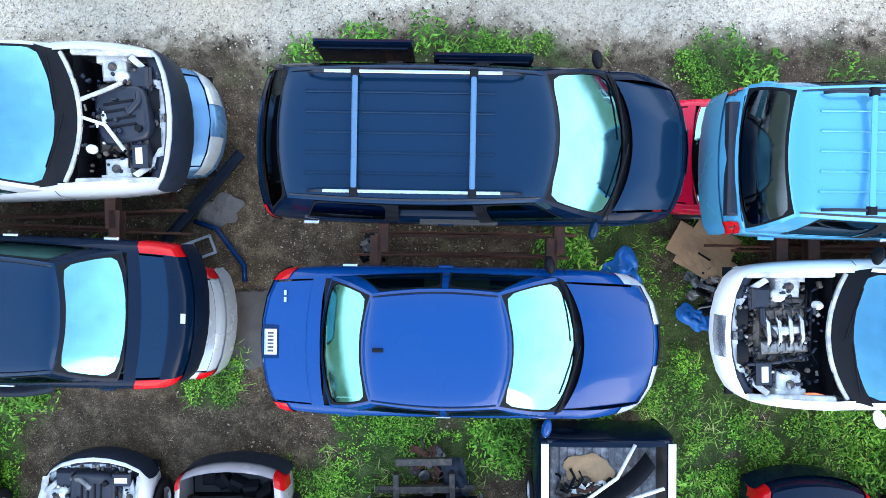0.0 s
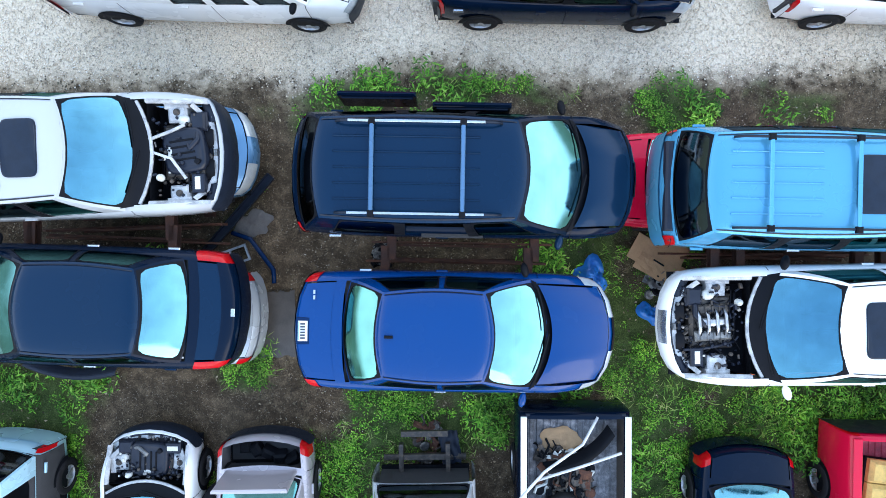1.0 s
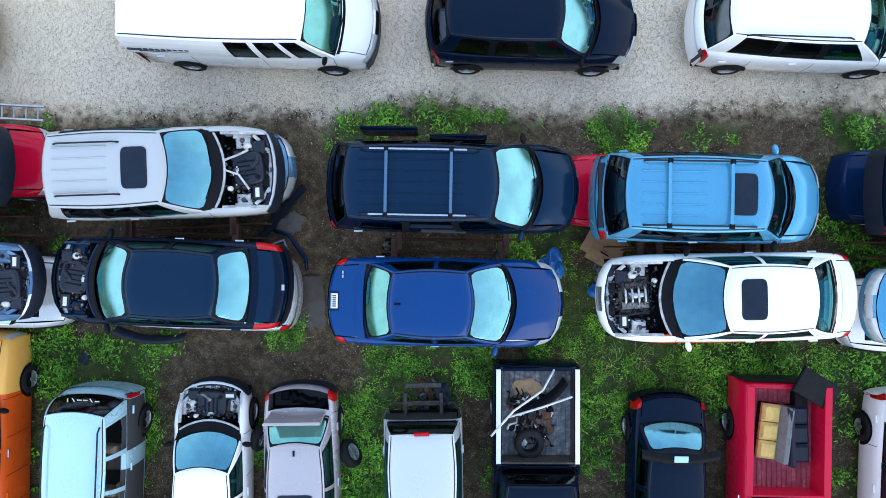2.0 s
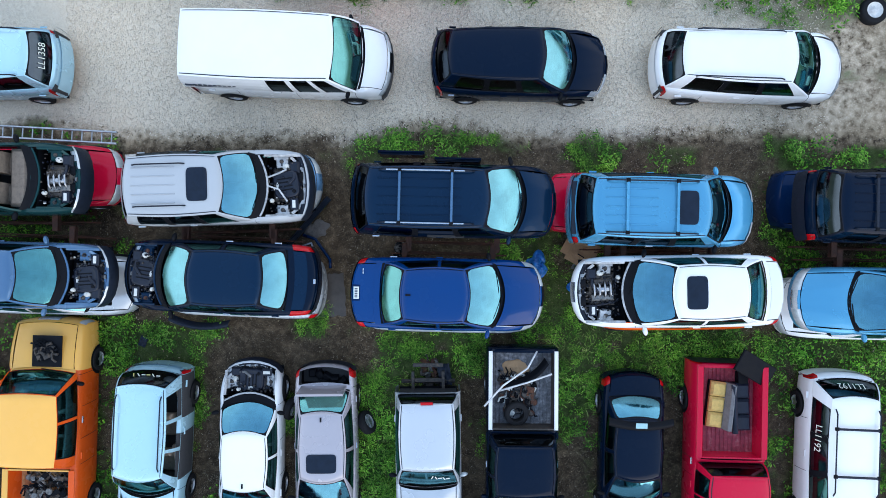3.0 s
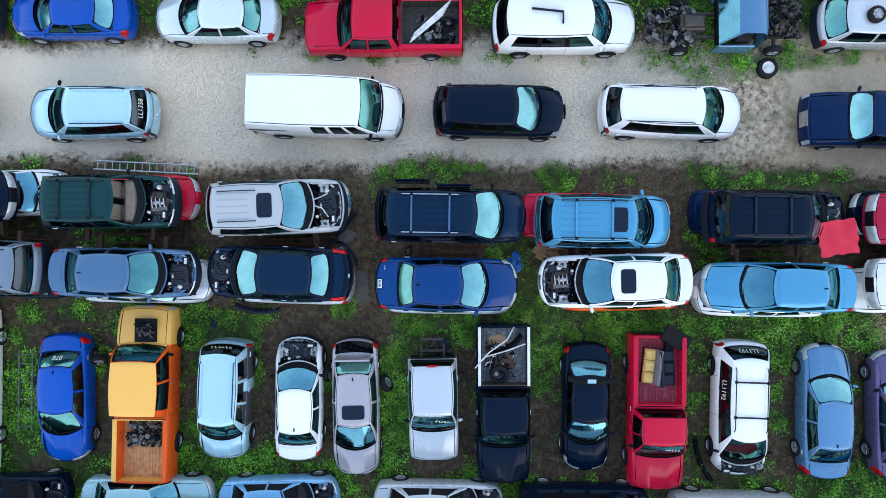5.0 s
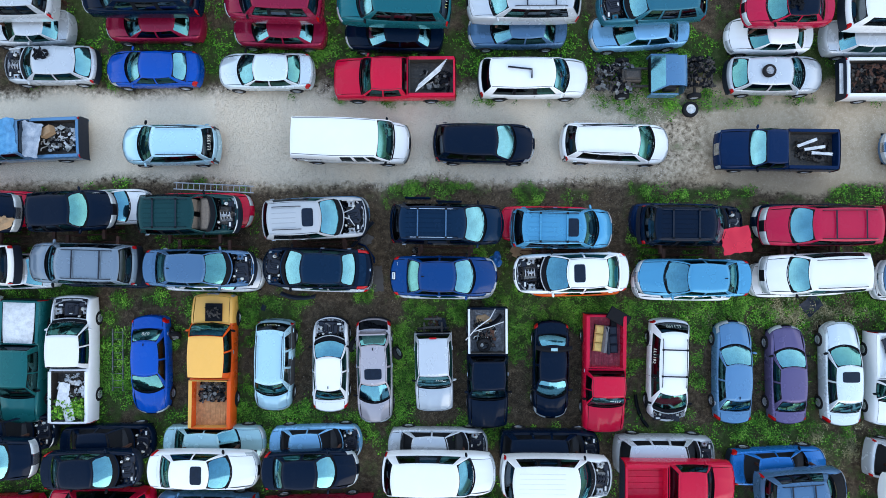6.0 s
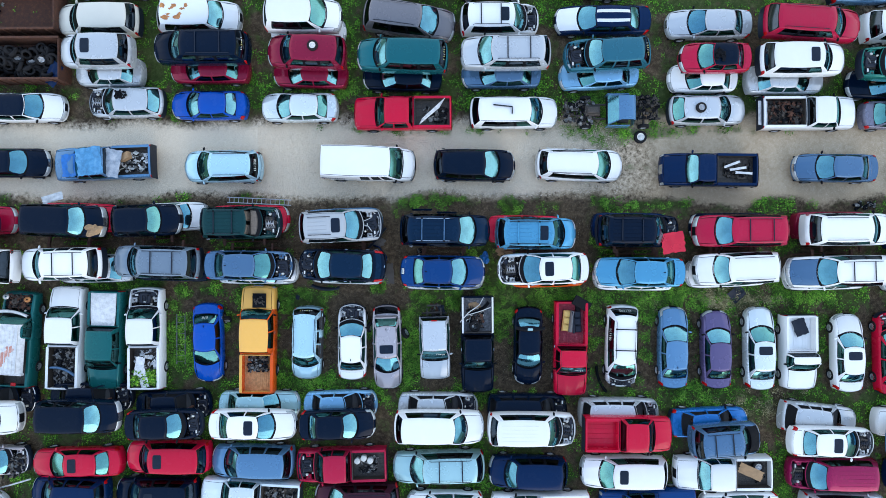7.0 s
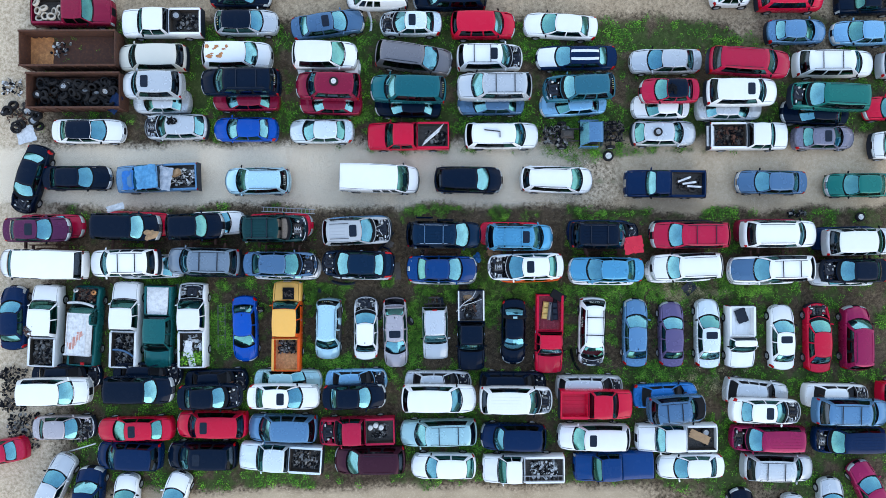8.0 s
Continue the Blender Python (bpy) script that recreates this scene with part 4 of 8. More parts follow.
def engine_bay(root, G, i_hood, j0, j1, L, hw, body_paint, belt, foot, o, near):
    """The open bay of a car whose hood is gone."""
    mid = (j0 + j1 + 1) // 2
    xa, xb = G[i_hood[0], mid, 0], foot(0) + 0.13
    za, zb = G[i_hood[0], j0, 2], G[i_hood[1], j0, 2]
    w, ln = hw * 0.84, xa - xb
    nose = lambda v: np.interp(v, G[i_hood[0], j0:j1 + 2, 1][::-1] / w, G[i_hood[0], j0:j1 + 2, 0][::-1]) if G[i_hood[0], j0, 1] > 0 else np.interp(v, G[i_hood[0], j0:j1 + 2, 1] / w, G[i_hood[0], j0:j1 + 2, 0])
    line = lambda x: za + (zb - za) * min(1, max(0, (xa - x) / ln)) ** 0.7
    top = za - 0.05
    paint_in = BAY_WHITE if "barebay" in o or body_paint.name in ("paint_white", "paint_offwhite", "paint_palewhite") else body_paint
    tub = [(px, py * k, pz) for px, k in ((xb - 0.1, 1), (xa - 0.02, 0.66)) for py, pz in ((-w, 0.60), (-w + 0.12, 0.50), (w - 0.12, 0.50), (w, 0.60), (w, 0.34), (-w, 0.34))]
    part("bay_floor", (tub + [(xb - 0.02, -w, belt - 0.03), (xb - 0.02, w, belt - 0.03)], [(0, 6, 7, 1), (1, 7, 8, 2), (2, 8, 9, 3), (3, 9, 10, 4), (4, 10, 11, 5), (5, 11, 6, 0), (0, 1, 2, 3, 13, 12)]), PLASTIC, root)

    def strip(points, half, thick=0.03):
        """A flat pressed bar along points, with turned-down edges."""
        rows = []
        n = len(points)
        for i, p in enumerate(points):
            a, b = Vector(points[max(0, i - 1)]), Vector(points[min(n - 1, i + 1)])
            d = (b - a).normalized()
            sd = Vector((-d.y, d.x, 0)).normalized()
            c = Vector(p)
            rows.append([tuple(c + sd * h + Vector((0, 0, z))) for h, z in ((-half, -thick), (-half, 0), (-half * 0.4, 0.006), (half * 0.4, 0.006), (half, 0), (half, -thick))])
        return grid(np.array(rows), flip=True)

    for s in (-1, 1):
        rows = []
        for q in np.linspace(0.0, 1.02, 12):
            px = nose(s * 0.98) - 0.02 + (xb - nose(s * 0.98)) * q
            z = line(px) - 0.012
            rows.append([(px, s * y, zz) for y, zz in ((w + 0.01, z), (w - 0.045, z - 0.008), (w - 0.06, z - 0.05))])
        inner = part("inner_wing", grid(np.array(rows), flip=s < 0), paint_in, root, smooth=True)
        sx = xb + ln * 0.36
        r = min(0.145, ln * 0.2)
        tz = line(sx) - 0.13
        part("strut_tower", moved(join(box(-r, r, -0.15, 0.13, -0.30, 0.0, 0.035), box(-r * 1.3, r * 1.2, 0.06 if s > 0 else -0.16, 0.16 if s > 0 else -0.06, -0.2, 0.01, 0.02)), pose(sx, s * (w - 0.17), tz, s * 3, 0, rng.uniform(-4, 4))), paint_in, inner)
        part("strut_top", moved(lathe([(0.055, -0.01), (0.052, 0.012), (0.034, 0.014), (0.03, 0.026), (0.0, 0.028)], 14), pose(sx, s * (w - 0.17), tz)), rng.choice((RUST, IRON, IRON)), inner)
        arm = [(nose(s * 0.55) - 0.10, s * w * 0.52, top), (nose(s * 0.7) - 0.16, s * w * 0.70, top + 0.004), (nose(s * 0.9) - 0.24, s * w * 0.90, line(nose(s * 0.9) - 0.24) - 0.012)]
        part("support_arm", strip(arm, 0.035), paint_in, root)
        lamp = np.array([[(nose(v) - d, v * w, za - 0.03 - dz) for v in np.linspace(s * 0.60, s * 0.96, 6)] for d, dz in ((0.0, 0.03), (0.05, 0.0), (0.13, 0.01), (0.17, 0.08))])
        part("headlight_back", grid(lamp, flip=s > 0), rng.choice((BAY, LAMP_CLEAR, PLASTIC)), root, smooth=True)
    part("firewall_flange", strip([(foot(v * w) + 0.155, v * w * 0.98, belt - 0.03) for v in np.linspace(-1, 1, 11)], 0.022), paint_in, root)
    if "brace" in o:
        for s in (-1, 1):
            part("tower_brace", strip([(xb + 0.02, s * 0.10 + 0.1, belt - 0.05), (xb + ln * 0.3, s * 0.2 + 0.1, belt - 0.07), (xb + ln * 0.5, s * 0.40, belt - 0.12)], 0.02), paint_in, root)
    # front crossmember, slam panel, radiator with its fans
    part("radiator_support", strip([(nose(v) - 0.085 - 0.02 * abs(v), v * w, top) for v in np.linspace(-0.58, 0.58, 13)], 0.04), paint_in, root)
    slam = np.array([[(nose(v) - d, v * w, za - 0.022 - dz) for v in np.linspace(-0.52, 0.52, 11)] for d, dz in ((-0.01, 0.03), (0.0, 0.004), (0.04, 0.0), (0.055, 0.02))])
    part("slam_panel", grid(slam), BAY if rng.random() < 0.7 else body_paint, root, smooth=True)
    part("hood_latch", moved(join(box(-0.03, 0.03, -0.05, 0.05, 0, 0.03, 0.008), box(-0.012, 0.012, -0.012, 0.012, 0.03, 0.05)), pose(nose(0) - 0.09, 0, top + 0.004)), BARE, root)
    rx = xa - 0.19
    part("radiator", join(box(rx - 0.025, rx + 0.025, -w * 0.62, w * 0.62, 0.45, top - 0.04, 0.01), box(rx - 0.035, rx + 0.035, -w * 0.60, w * 0.60, top - 0.06, top - 0.025, 0.012)), BAY, root)
    for s in (-1, 1) if near else ():
        part("cooling_fan", moved(lathe([(0.21, -0.12), (0.21, 0.0), (0.195, 0.012), (0.18, 0.0), (0.17, -0.06), (0.05, -0.05), (0.045, -0.01), (0.0, -0.01)], 22), pose(rx - 0.09, s * w * 0.30, top - 0.13, 0, -74, 0)), PLASTIC, root, smooth=True)
    # engine with a moulded cover, or with its valve covers bare
    ex, ey = xb + ln * rng.uniform(0.42, 0.47), rng.uniform(-0.10, 0.06)
    el = min(0.34, ln * 0.40)
    ez = line(ex) - 0.045
    part("engine", join(box(ex - el, ex + el * 0.9, ey - 0.42, ey + 0.40, 0.40, ez - 0.12, 0.05), *[moved(lathe([(0.05, -0.2), (0.05, 0), (0.02, 0.01), (0, 0.01)], 10), pose(ex + el * 0.95, ey - 0.28 + 0.19 * i, ez - 0.18)) for i in range(4)]), IRON, root)
    turn = pose(ex, ey, ez - 0.13, rng.uniform(-3, 3), rng.uniform(-3, 3), rng.uniform(-8, 8))
    if rng.random() < 0.6:
        shell = lathe_scaled([(1.0, -0.04), (1.0, 0.05), (0.93, 0.085), (0.80, 0.095), (0.76, 0.085), (0.5, 0.10), (0, 0.10)], 28, 1, 1, 1)
        sq = lambda p: (abs(p[0]) ** 5 + abs(p[1]) ** 5) ** 0.2
        vv = []
        for p in shell[0]:
            r = math.hypot(p[0], p[1])
            k = r / max(1e-6, sq(p)) if r > 1e-6 else 0
            vv.append((p[0] * k * el * 0.95, p[1] * k * 0.34, p[2]))
        cover = part("engine_cover", moved((vv, shell[1]), turn), BAY, root, smooth=True)
        part("cover_rib", moved(join(*[box(-el * 0.55, el * 0.5, q - 0.014, q + 0.014, 0.095, 0.115, 0.006) for q in (-0.14, -0.05, 0.05, 0.14)]), turn), PLASTIC, cover)
        part("oil_cap", moved(lathe([(0.042, 0), (0.042, 0.03), (0.034, 0.036), (0.0, 0.036)], 14), turn @ pose(el * 0.55, -0.2, 0.09)), PLASTIC, cover)
        part("cover_badge", moved(box(-el * 0.7, -el * 0.52, -0.07, 0.07, 0.092, 0.098), turn), JUG, cover)
    else:
        for q in (-0.20, 0.20):
            vc = part("valve_cover", moved(join(box(-el * 0.85, el * 0.8, -0.075, 0.075, 0, 0.08, 0.03), *[box(-el * 0.7 + el * 0.3 * i, -el * 0.62 + el * 0.3 * i, -0.05, 0.05, 0.08, 0.095, 0.004) for i in range(5)]), turn @ pose(0, q, 0)), rng.choice((BARE, IRON, BAY)), root)
            part("ignition_lead", moved(join(*[tube([(-el * 0.5 + el * 0.35 * i, 0, 0.08), (-el * 0.45 + el * 0.33 * i, -q * 0.3, 0.12), (-el * 0.2 + el * 0.1 * i, -q * 0.8, 0.09)], 0.008, 5) for i in range(4)]), turn @ pose(0, q, 0)), PLASTIC, vc)
        part("intake_manifold", moved(join(box(-el * 0.6, el * 0.6, -0.07, 0.07, 0, 0.12, 0.04), *[tube([(-el * 0.6 + el * 0.4 * i, -0.22, 0.03), (-el * 0.6 + el * 0.4 * i, -0.1, 0.12), (-el * 0.6 + el * 0.4 * i, 0.1, 0.12), (-el * 0.6 + el * 0.4 * i, 0.22, 0.03)], 0.026, 8) for i in range(4)]), turn), rng.choice((ALLOY, BAY, BARE)), root, smooth=True)
    side = rng.choice((-1, 1))
    by = side * w * 0.60
    bx = xb + ln * 0.56
    top = line(bx) - 0.05
    bat = part("battery", box(bx, bx + 0.19, by - 0.14, by + 0.14, 0.5, top - 0.02, 0.012), BAY, root)
    part("battery_label", box(bx + 0.05, bx + 0.13, by - 0.09, by + 0.10, top - 0.02, top - 0.016), JUG, bat)
    part("coolant_tank", join(moved(pod(0.10, 0.085, 0.09), pose(bx - 0.10, -by * 1.05, top - 0.09)), moved(lathe([(0.03, 0), (0.03, 0.03), (0, 0.03)], 10), pose(bx - 0.10, -by * 1.05, top - 0.02))), JUG, root, smooth=True)
    part("airbox", join(box(bx - 0.02, bx + 0.24, -by - 0.15, -by + 0.15, 0.5, top - 0.07, 0.03), box(bx, bx + 0.22, -by - 0.13, -by + 0.13, top - 0.07, top - 0.03, 0.03)), BAY, root)
    part("brake_reservoir", moved(lathe([(0.055, 0), (0.055, 0.06), (0.035, 0.075), (0.035, 0.10), (0, 0.10)], 12), pose(xb + 0.10, rng.choice((-1, 1)) * w * 0.48, belt - 0.16)), JUG, root, smooth=True)
    pipe = [Vector((bx + 0.1, -by * 0.75, top - 0.06)), Vector((bx + 0.12, -by * 0.4, top - 0.01)), Vector((bx, ey + 0.02, top - 0.0)), Vector((ex + 0.05, ey + 0.1, top - 0.05))]
    path = [tuple(pipe[i] * (1 - t) + pipe[i + 1] * t) for i in range(3) for t in (0, 0.2, 0.4, 0.6, 0.8)] + [tuple(pipe[3])]
    part("air_pipe", tube(path, 0.04, 10), rng.choice((BAY, BAY, BARE)), root, smooth=True)

    def loop_of(n, lo, hi):
        for i in range(n):
            p0, p1 = [Vector((xb + ln * rng.uniform(0.04, 0.86), w * rng.uniform(-0.78, 0.78), rng.uniform(lo, top - 0.05))) for _ in range(2)]
            m = (p0 + p1) / 2 + Vector((rng.uniform(-0.2, 0.2), rng.uniform(-0.2, 0.2), 0))
            m.z = rng.uniform(top - 0.02, hi)
            yield [tuple(p0 * (1 - t) ** 2 + m * 2 * t * (1 - t) + p1 * t * t) for t in np.linspace(0, 1, 9)]

    for i, q in enumerate(loop_of(9 if near else 2, 0.62, top + 0.03)):
        part("hose", tube(q, rng.choice((0.012, 0.016, 0.022)), 7), HOSE_RED if "redhose" in o and i < 2 else rng.choice((PLASTIC, BAY, PLASTIC, BARE)), root, smooth=True)
    loom = part("wiring", join(*[tube(q, rng.choice((0.004, 0.006, 0.009)), 5) for q in loop_of(22, 0.6, top + 0.02)]), PLASTIC, root, smooth=True)
    tagged(loom, kind="stuff")
    bits = {}
    for i in range(230 if near else 90):
        px, py = xb + ln * rng.uniform(0.02, 0.90), w * rng.uniform(-0.82, 0.82)
        m = pose(px, py, rng.uniform(0.62, line(px) - 0.09), rng.uniform(-25, 25), rng.uniform(-25, 25), rng.choice((0, 90, rng.uniform(0, 90))))
        tone = rng.choice(("bay_bracket", "bay_clutter", "bay_clutter", "bay_clutter", "bay_fitting" if i % 3 == 0 else "bay_bracket", "bay_cap" if i % 9 == 0 else "bay_clutter"))
        if rng.random() < 0.5:
            g = box(-rng.uniform(0.008, 0.045), rng.uniform(0.008, 0.045), -rng.uniform(0.006, 0.025), rng.uniform(0.006, 0.025), 0, rng.uniform(0.015, 0.05), 0.005)
        else:
            r = rng.uniform(0.010, 0.032)
            g = lathe([(r, 0), (r, 0.03), (r * 0.7, 0.04), (0, 0.04)], 9)
        bits.setdefault(tone, []).append(moved(g, m))
    for tone, gs in bits.items():
        tagged(part(tone, join(*gs), {"bay_bracket": IRON, "bay_clutter": BAY, "bay_fitting": BARE, "bay_cap": JUG}[tone], root), kind="stuff")


def truck_bed(root, o, xr, L, hw, rail, colour, kind):
    """The tub behind a truck's cab and what is thrown into it."""
    bed = o.get("bed", "")
    x1, x0, w = xr - 0.12, -L / 2 + 0.07, hw * (0.88 if "whitebed" in o else 0.83)
    if bed == "cover":
        return
    zf = 0.72
    mat = {"wood": WOOD_GREY, "rustscrap": WOOD_RUST, "seats": WOOD_RED}.get(bed, PAINT[colour] if bed in ("empty", "sheet") else IRON)
    wall = PAINT["white"] if "whitebed" in o else (PAINT["yellow"] if kind == "crewtruck" else PAINT[colour])
    part("bed_floor", box(x0, x1, -w, w, zf - 0.05, zf), mat, root)
    n = 14 if bed in ("wood", "seats", "rustscrap") else 6
    for i in range(n):
        yy = -w + (i + 0.5) * 2 * w / n
        part("bed_slat", box(x0 + 0.02, x1 - 0.02, yy - w / n * 0.72, yy + w / n * 0.72, zf, zf + 0.016, 0.006), mat, root)
    for s in (-1, 1):
        part("bed_side", box(x0, x1, s * w - 0.02, s * w + 0.02, zf - 0.05, rail - 0.002), IRON if "whitebed" in o or mat is IRON else wall, root)
        if kind == "crewtruck":
            wall = PAINT["orange"] if s < 0 else PAINT["yellow"]
        part("bed_rail", box(x0, x1, min(s * (w - 0.02), s * (hw - 0.03)), max(s * (w - 0.02), s * (hw - 0.03)), rail, rail + 0.022, 0.01), wall, root)
    part("bed_front", box(x1 - 0.04, x1, -w, w, zf - 0.05, rail + 0.01), IRON if "whitebed" in o or mat is IRON else wall, root)
    part("tailgate", box(x0 - 0.05, x0, -w, w, zf - 0.05, rail - 0.005, 0.01), TRIM if "whitebed" in o else wall, root)


def rack(x, y, rz, bridge):
    """Steel stand that carries an upper car; bridge: its beams run on towards the next row."""
    root = thing("steel_stand", x, y, 0, rz, "rusty steel stand of beams and posts under a stacked car", "stand", "car stands")
    for bx in (-1.15, 1.15):
        part("beam", RACK_LONG if bridge else RACK_BEAM, None, root, at=pose(bx, 0, 1.652))
        for by in (-0.72, 0.72):
            part("post", RACK_POST, None, root, at=pose(bx, by, 0))
    if bridge:
        for s in (-1, 1):
            part("brace", RACK_BRACE, None, root, at=pose(0, 1.05, 0.80, 0, s * 26, 0))
        part("side_beam", RACK_SIDE, None, root, at=pose(0, 1.0, 0.5))
    return root


def i_beam(y0, y1):
    return join(box(-0.07, 0.07, y0, y1, -0.012, 0.0), box(-0.008, 0.008, y0, y1, -0.14, -0.012), box(-0.07, 0.07, y0, y1, -0.152, -0.14))


RACK_BEAM = mesh_object("beam", *i_beam(-0.8, 0.8), RUST, False)
RACK_LONG = mesh_object("beam", *i_beam(-0.8, 1.28), RUST, False)
RACK_POST = mesh_object("post", *join(box(-0.05, 0.05, -0.05, 0.05, -0.02, 1.50), box(-0.11, 0.11, -0.11, 0.11, 0, 0.015)), RUST, False)
RACK_BRACE = mesh_object("brace", *box(-1.2, 1.2, -0.018, 0.018, -0.018, 0.018), RUST, False)
RACK_SIDE = mesh_object("side_beam", *box(-1.6, 1.6, -0.02, 0.02, -0.16, 0.16, 0.01), RUST, False)

# ---- the ground: one sheet, fine in the yard and coarse towards the horizon ----
GX = np.concatenate(([-700, -300, -140, -80, -52], np.arange(-42, 42.01, 0.16), [52, 80, 140, 300, 700]))
GY = np.concatenate(([-700, -300, -140, -70, -40], np.arange(-25, 25.01, 0.16), [40, 70, 140, 300, 700]))
PX, PY = np.meshgrid(GX, GY, indexing="ij")
nrng = np.random.RandomState(11)
NOISE_TABLE = nrng.rand(256, 256)


def field(x, y, size, octaves=4, shift=0.0):
    """Smooth noise of 0 to 1 over the plan; size: metres of the largest swell."""
    total, amp, norm = 0.0, 1.0, 0.0
    for k in range(octaves):
        u, v = x / size * 2 ** k + 37.7 * k + shift, y / size * 2 ** k + 11.3 * k + shift * 1.7
        i, j = np.floor(u).astype(int), np.floor(v).astype(int)
        a, b = u - i, v - j
        a, b = a * a * (3 - 2 * a), b * b * (3 - 2 * b)
        g = lambda p, q: NOISE_TABLE[p % 256, q % 256]
        total = total + amp * ((g(i, j) * (1 - a) + g(i + 1, j) * a) * (1 - b) + (g(i, j + 1) * (1 - a) + g(i + 1, j + 1) * a) * b)
        norm += amp
        amp *= 0.55
    return total / norm


def smooth(e0, e1, v):
    t = np.clip((v - e0) / (e1 - e0), 0, 1)
    return t * t * (3 - 2 * t)


PATCHES = []


def patch(x, y, rx, ry, amount):
    PATCHES.append((x, y, rx, ry, amount))


# weeds and grass: middle, half-widths and how thick they stand
patch(-0.93, 3.06, 0.85, 0.35, 0.46)
patch(0.98, 3.03, 0.9, 0.3, 0.42)
patch(3.19, 3.35, 0.9, 0.3, 0.2)
patch(5.04, 3.23, 1.2, 0.35, 0.27)
patch(-2.13, 2.76, 0.5, 0.35, 0.3)
patch(2.48, -0.17, 0.9, 0.7, 1)
patch(3.5, -1.48, 0.6, 1, 0.8)
patch(5.65, -3.03, 1.8, 0.75, 1.2)
patch(4.1, -3.4, 0.8, 1, 0.7)
patch(-0.92, -3.06, 0.65, 0.75, 1.1)
patch(0.52, -3.05, 0.7, 0.8, 0.9)
patch(-1.76, -4.98, 0.6, 0.9, 0.7)
patch(-2.12, -2.46, 0.7, 0.35, 0.6)
patch(-3.69, -2.28, 0.5, 0.4, 1)
patch(-4.41, 0.6, 0.45, 0.4, 1)
patch(-8.4, -3.08, 1.6, 0.6, 0.9)
patch(-7.19, -4.28, 0.4, 1, 0.8)
patch(4.23, -4.35, 0.5, 0.8, 0.7)
patch(-4.53, -4.75, 0.4, 0.8, 0.6)
patch(-9.41, -2.52, 1.6, 0.5, 0.9)
patch(-9.56, -7.76, 1.6, 0.9, 1)
patch(-5.86, -8.13, 1.6, 0.5, 0.8)
patch(-1.79, -6.96, 0.7, 2.2, 0.8)
patch(3.84, -3.86, 0.7, 1.8, 0.6)
patch(6.17, -2.98, 2.4, 0.6, 1.1)
patch(13.51, -2.97, 1.9, 0.5, 1.1)
patch(4.24, 0.81, 0.5, 2, 0.7)
patch(-11.03, 3.5, 2.2, 0.4, 0.36)
patch(-0.44, 3.05, 2, 0.35, 0.36)
patch(3.46, 3.38, 1.6, 0.35, 0.18)
patch(-0.84, 7.27, 6, 0.5, 0.5)
patch(10.49, 6.97, 3, 0.9, 0.6)
patch(12.42, 4.99, 1.2, 0.2, 0.7)
patch(-18.15, -2.5, 2, 1.2, 0.9)
patch(-16.57, -6.98, 1.5, 1.8, 0.9)
patch(-12.13, -8.96, 7, 0.7, 1)
patch(0.87, -8.84, 4.5, 0.4, 0.6)
patch(15.6, -9.23, 2.6, 0.8, 1.2)
patch(14.41, -2.96, 4.2, 0.7, 0.9)
patch(23.47, -3.04, 4.5, 0.7, 0.45)
patch(25.48, -9.41, 3.5, 0.7, 0.7)
patch(-3.08, 10.01, 9, 0.8, 1.1)
patch(15.34, 9.32, 10, 1, 1.1)
patch(19.5, 15.04, 6, 0.7, 0.6)
patch(17.46, 16.9, 7, 2, 0.12)
patch(15.32, 7.23, 11, 0.5, 0.9)
patch(-6.35, 7.5, 10, 0.35, 0.5)
patch(17.34, 2.71, 12, 0.4, 0.3)
patch(-0.59, 15.31, 12, 1, 0.9)
patch(-17.26, 12.92, 1, 3, 0.9)
patch(-5.5, 12.06, 0.8, 3, 0.9)
patch(-4.86, -13.59, 22, 2.6, 0.55)
patch(20.47, -16.73, 1.4, 1.6, 0.9)
patch(-0.82, -16.88, 1.2, 0.5, 0.6)
patch(27.48, -16.81, 3, 1.5, 0.8)
patch(-13.39, -16.33, 5, 0.4, 0.4)


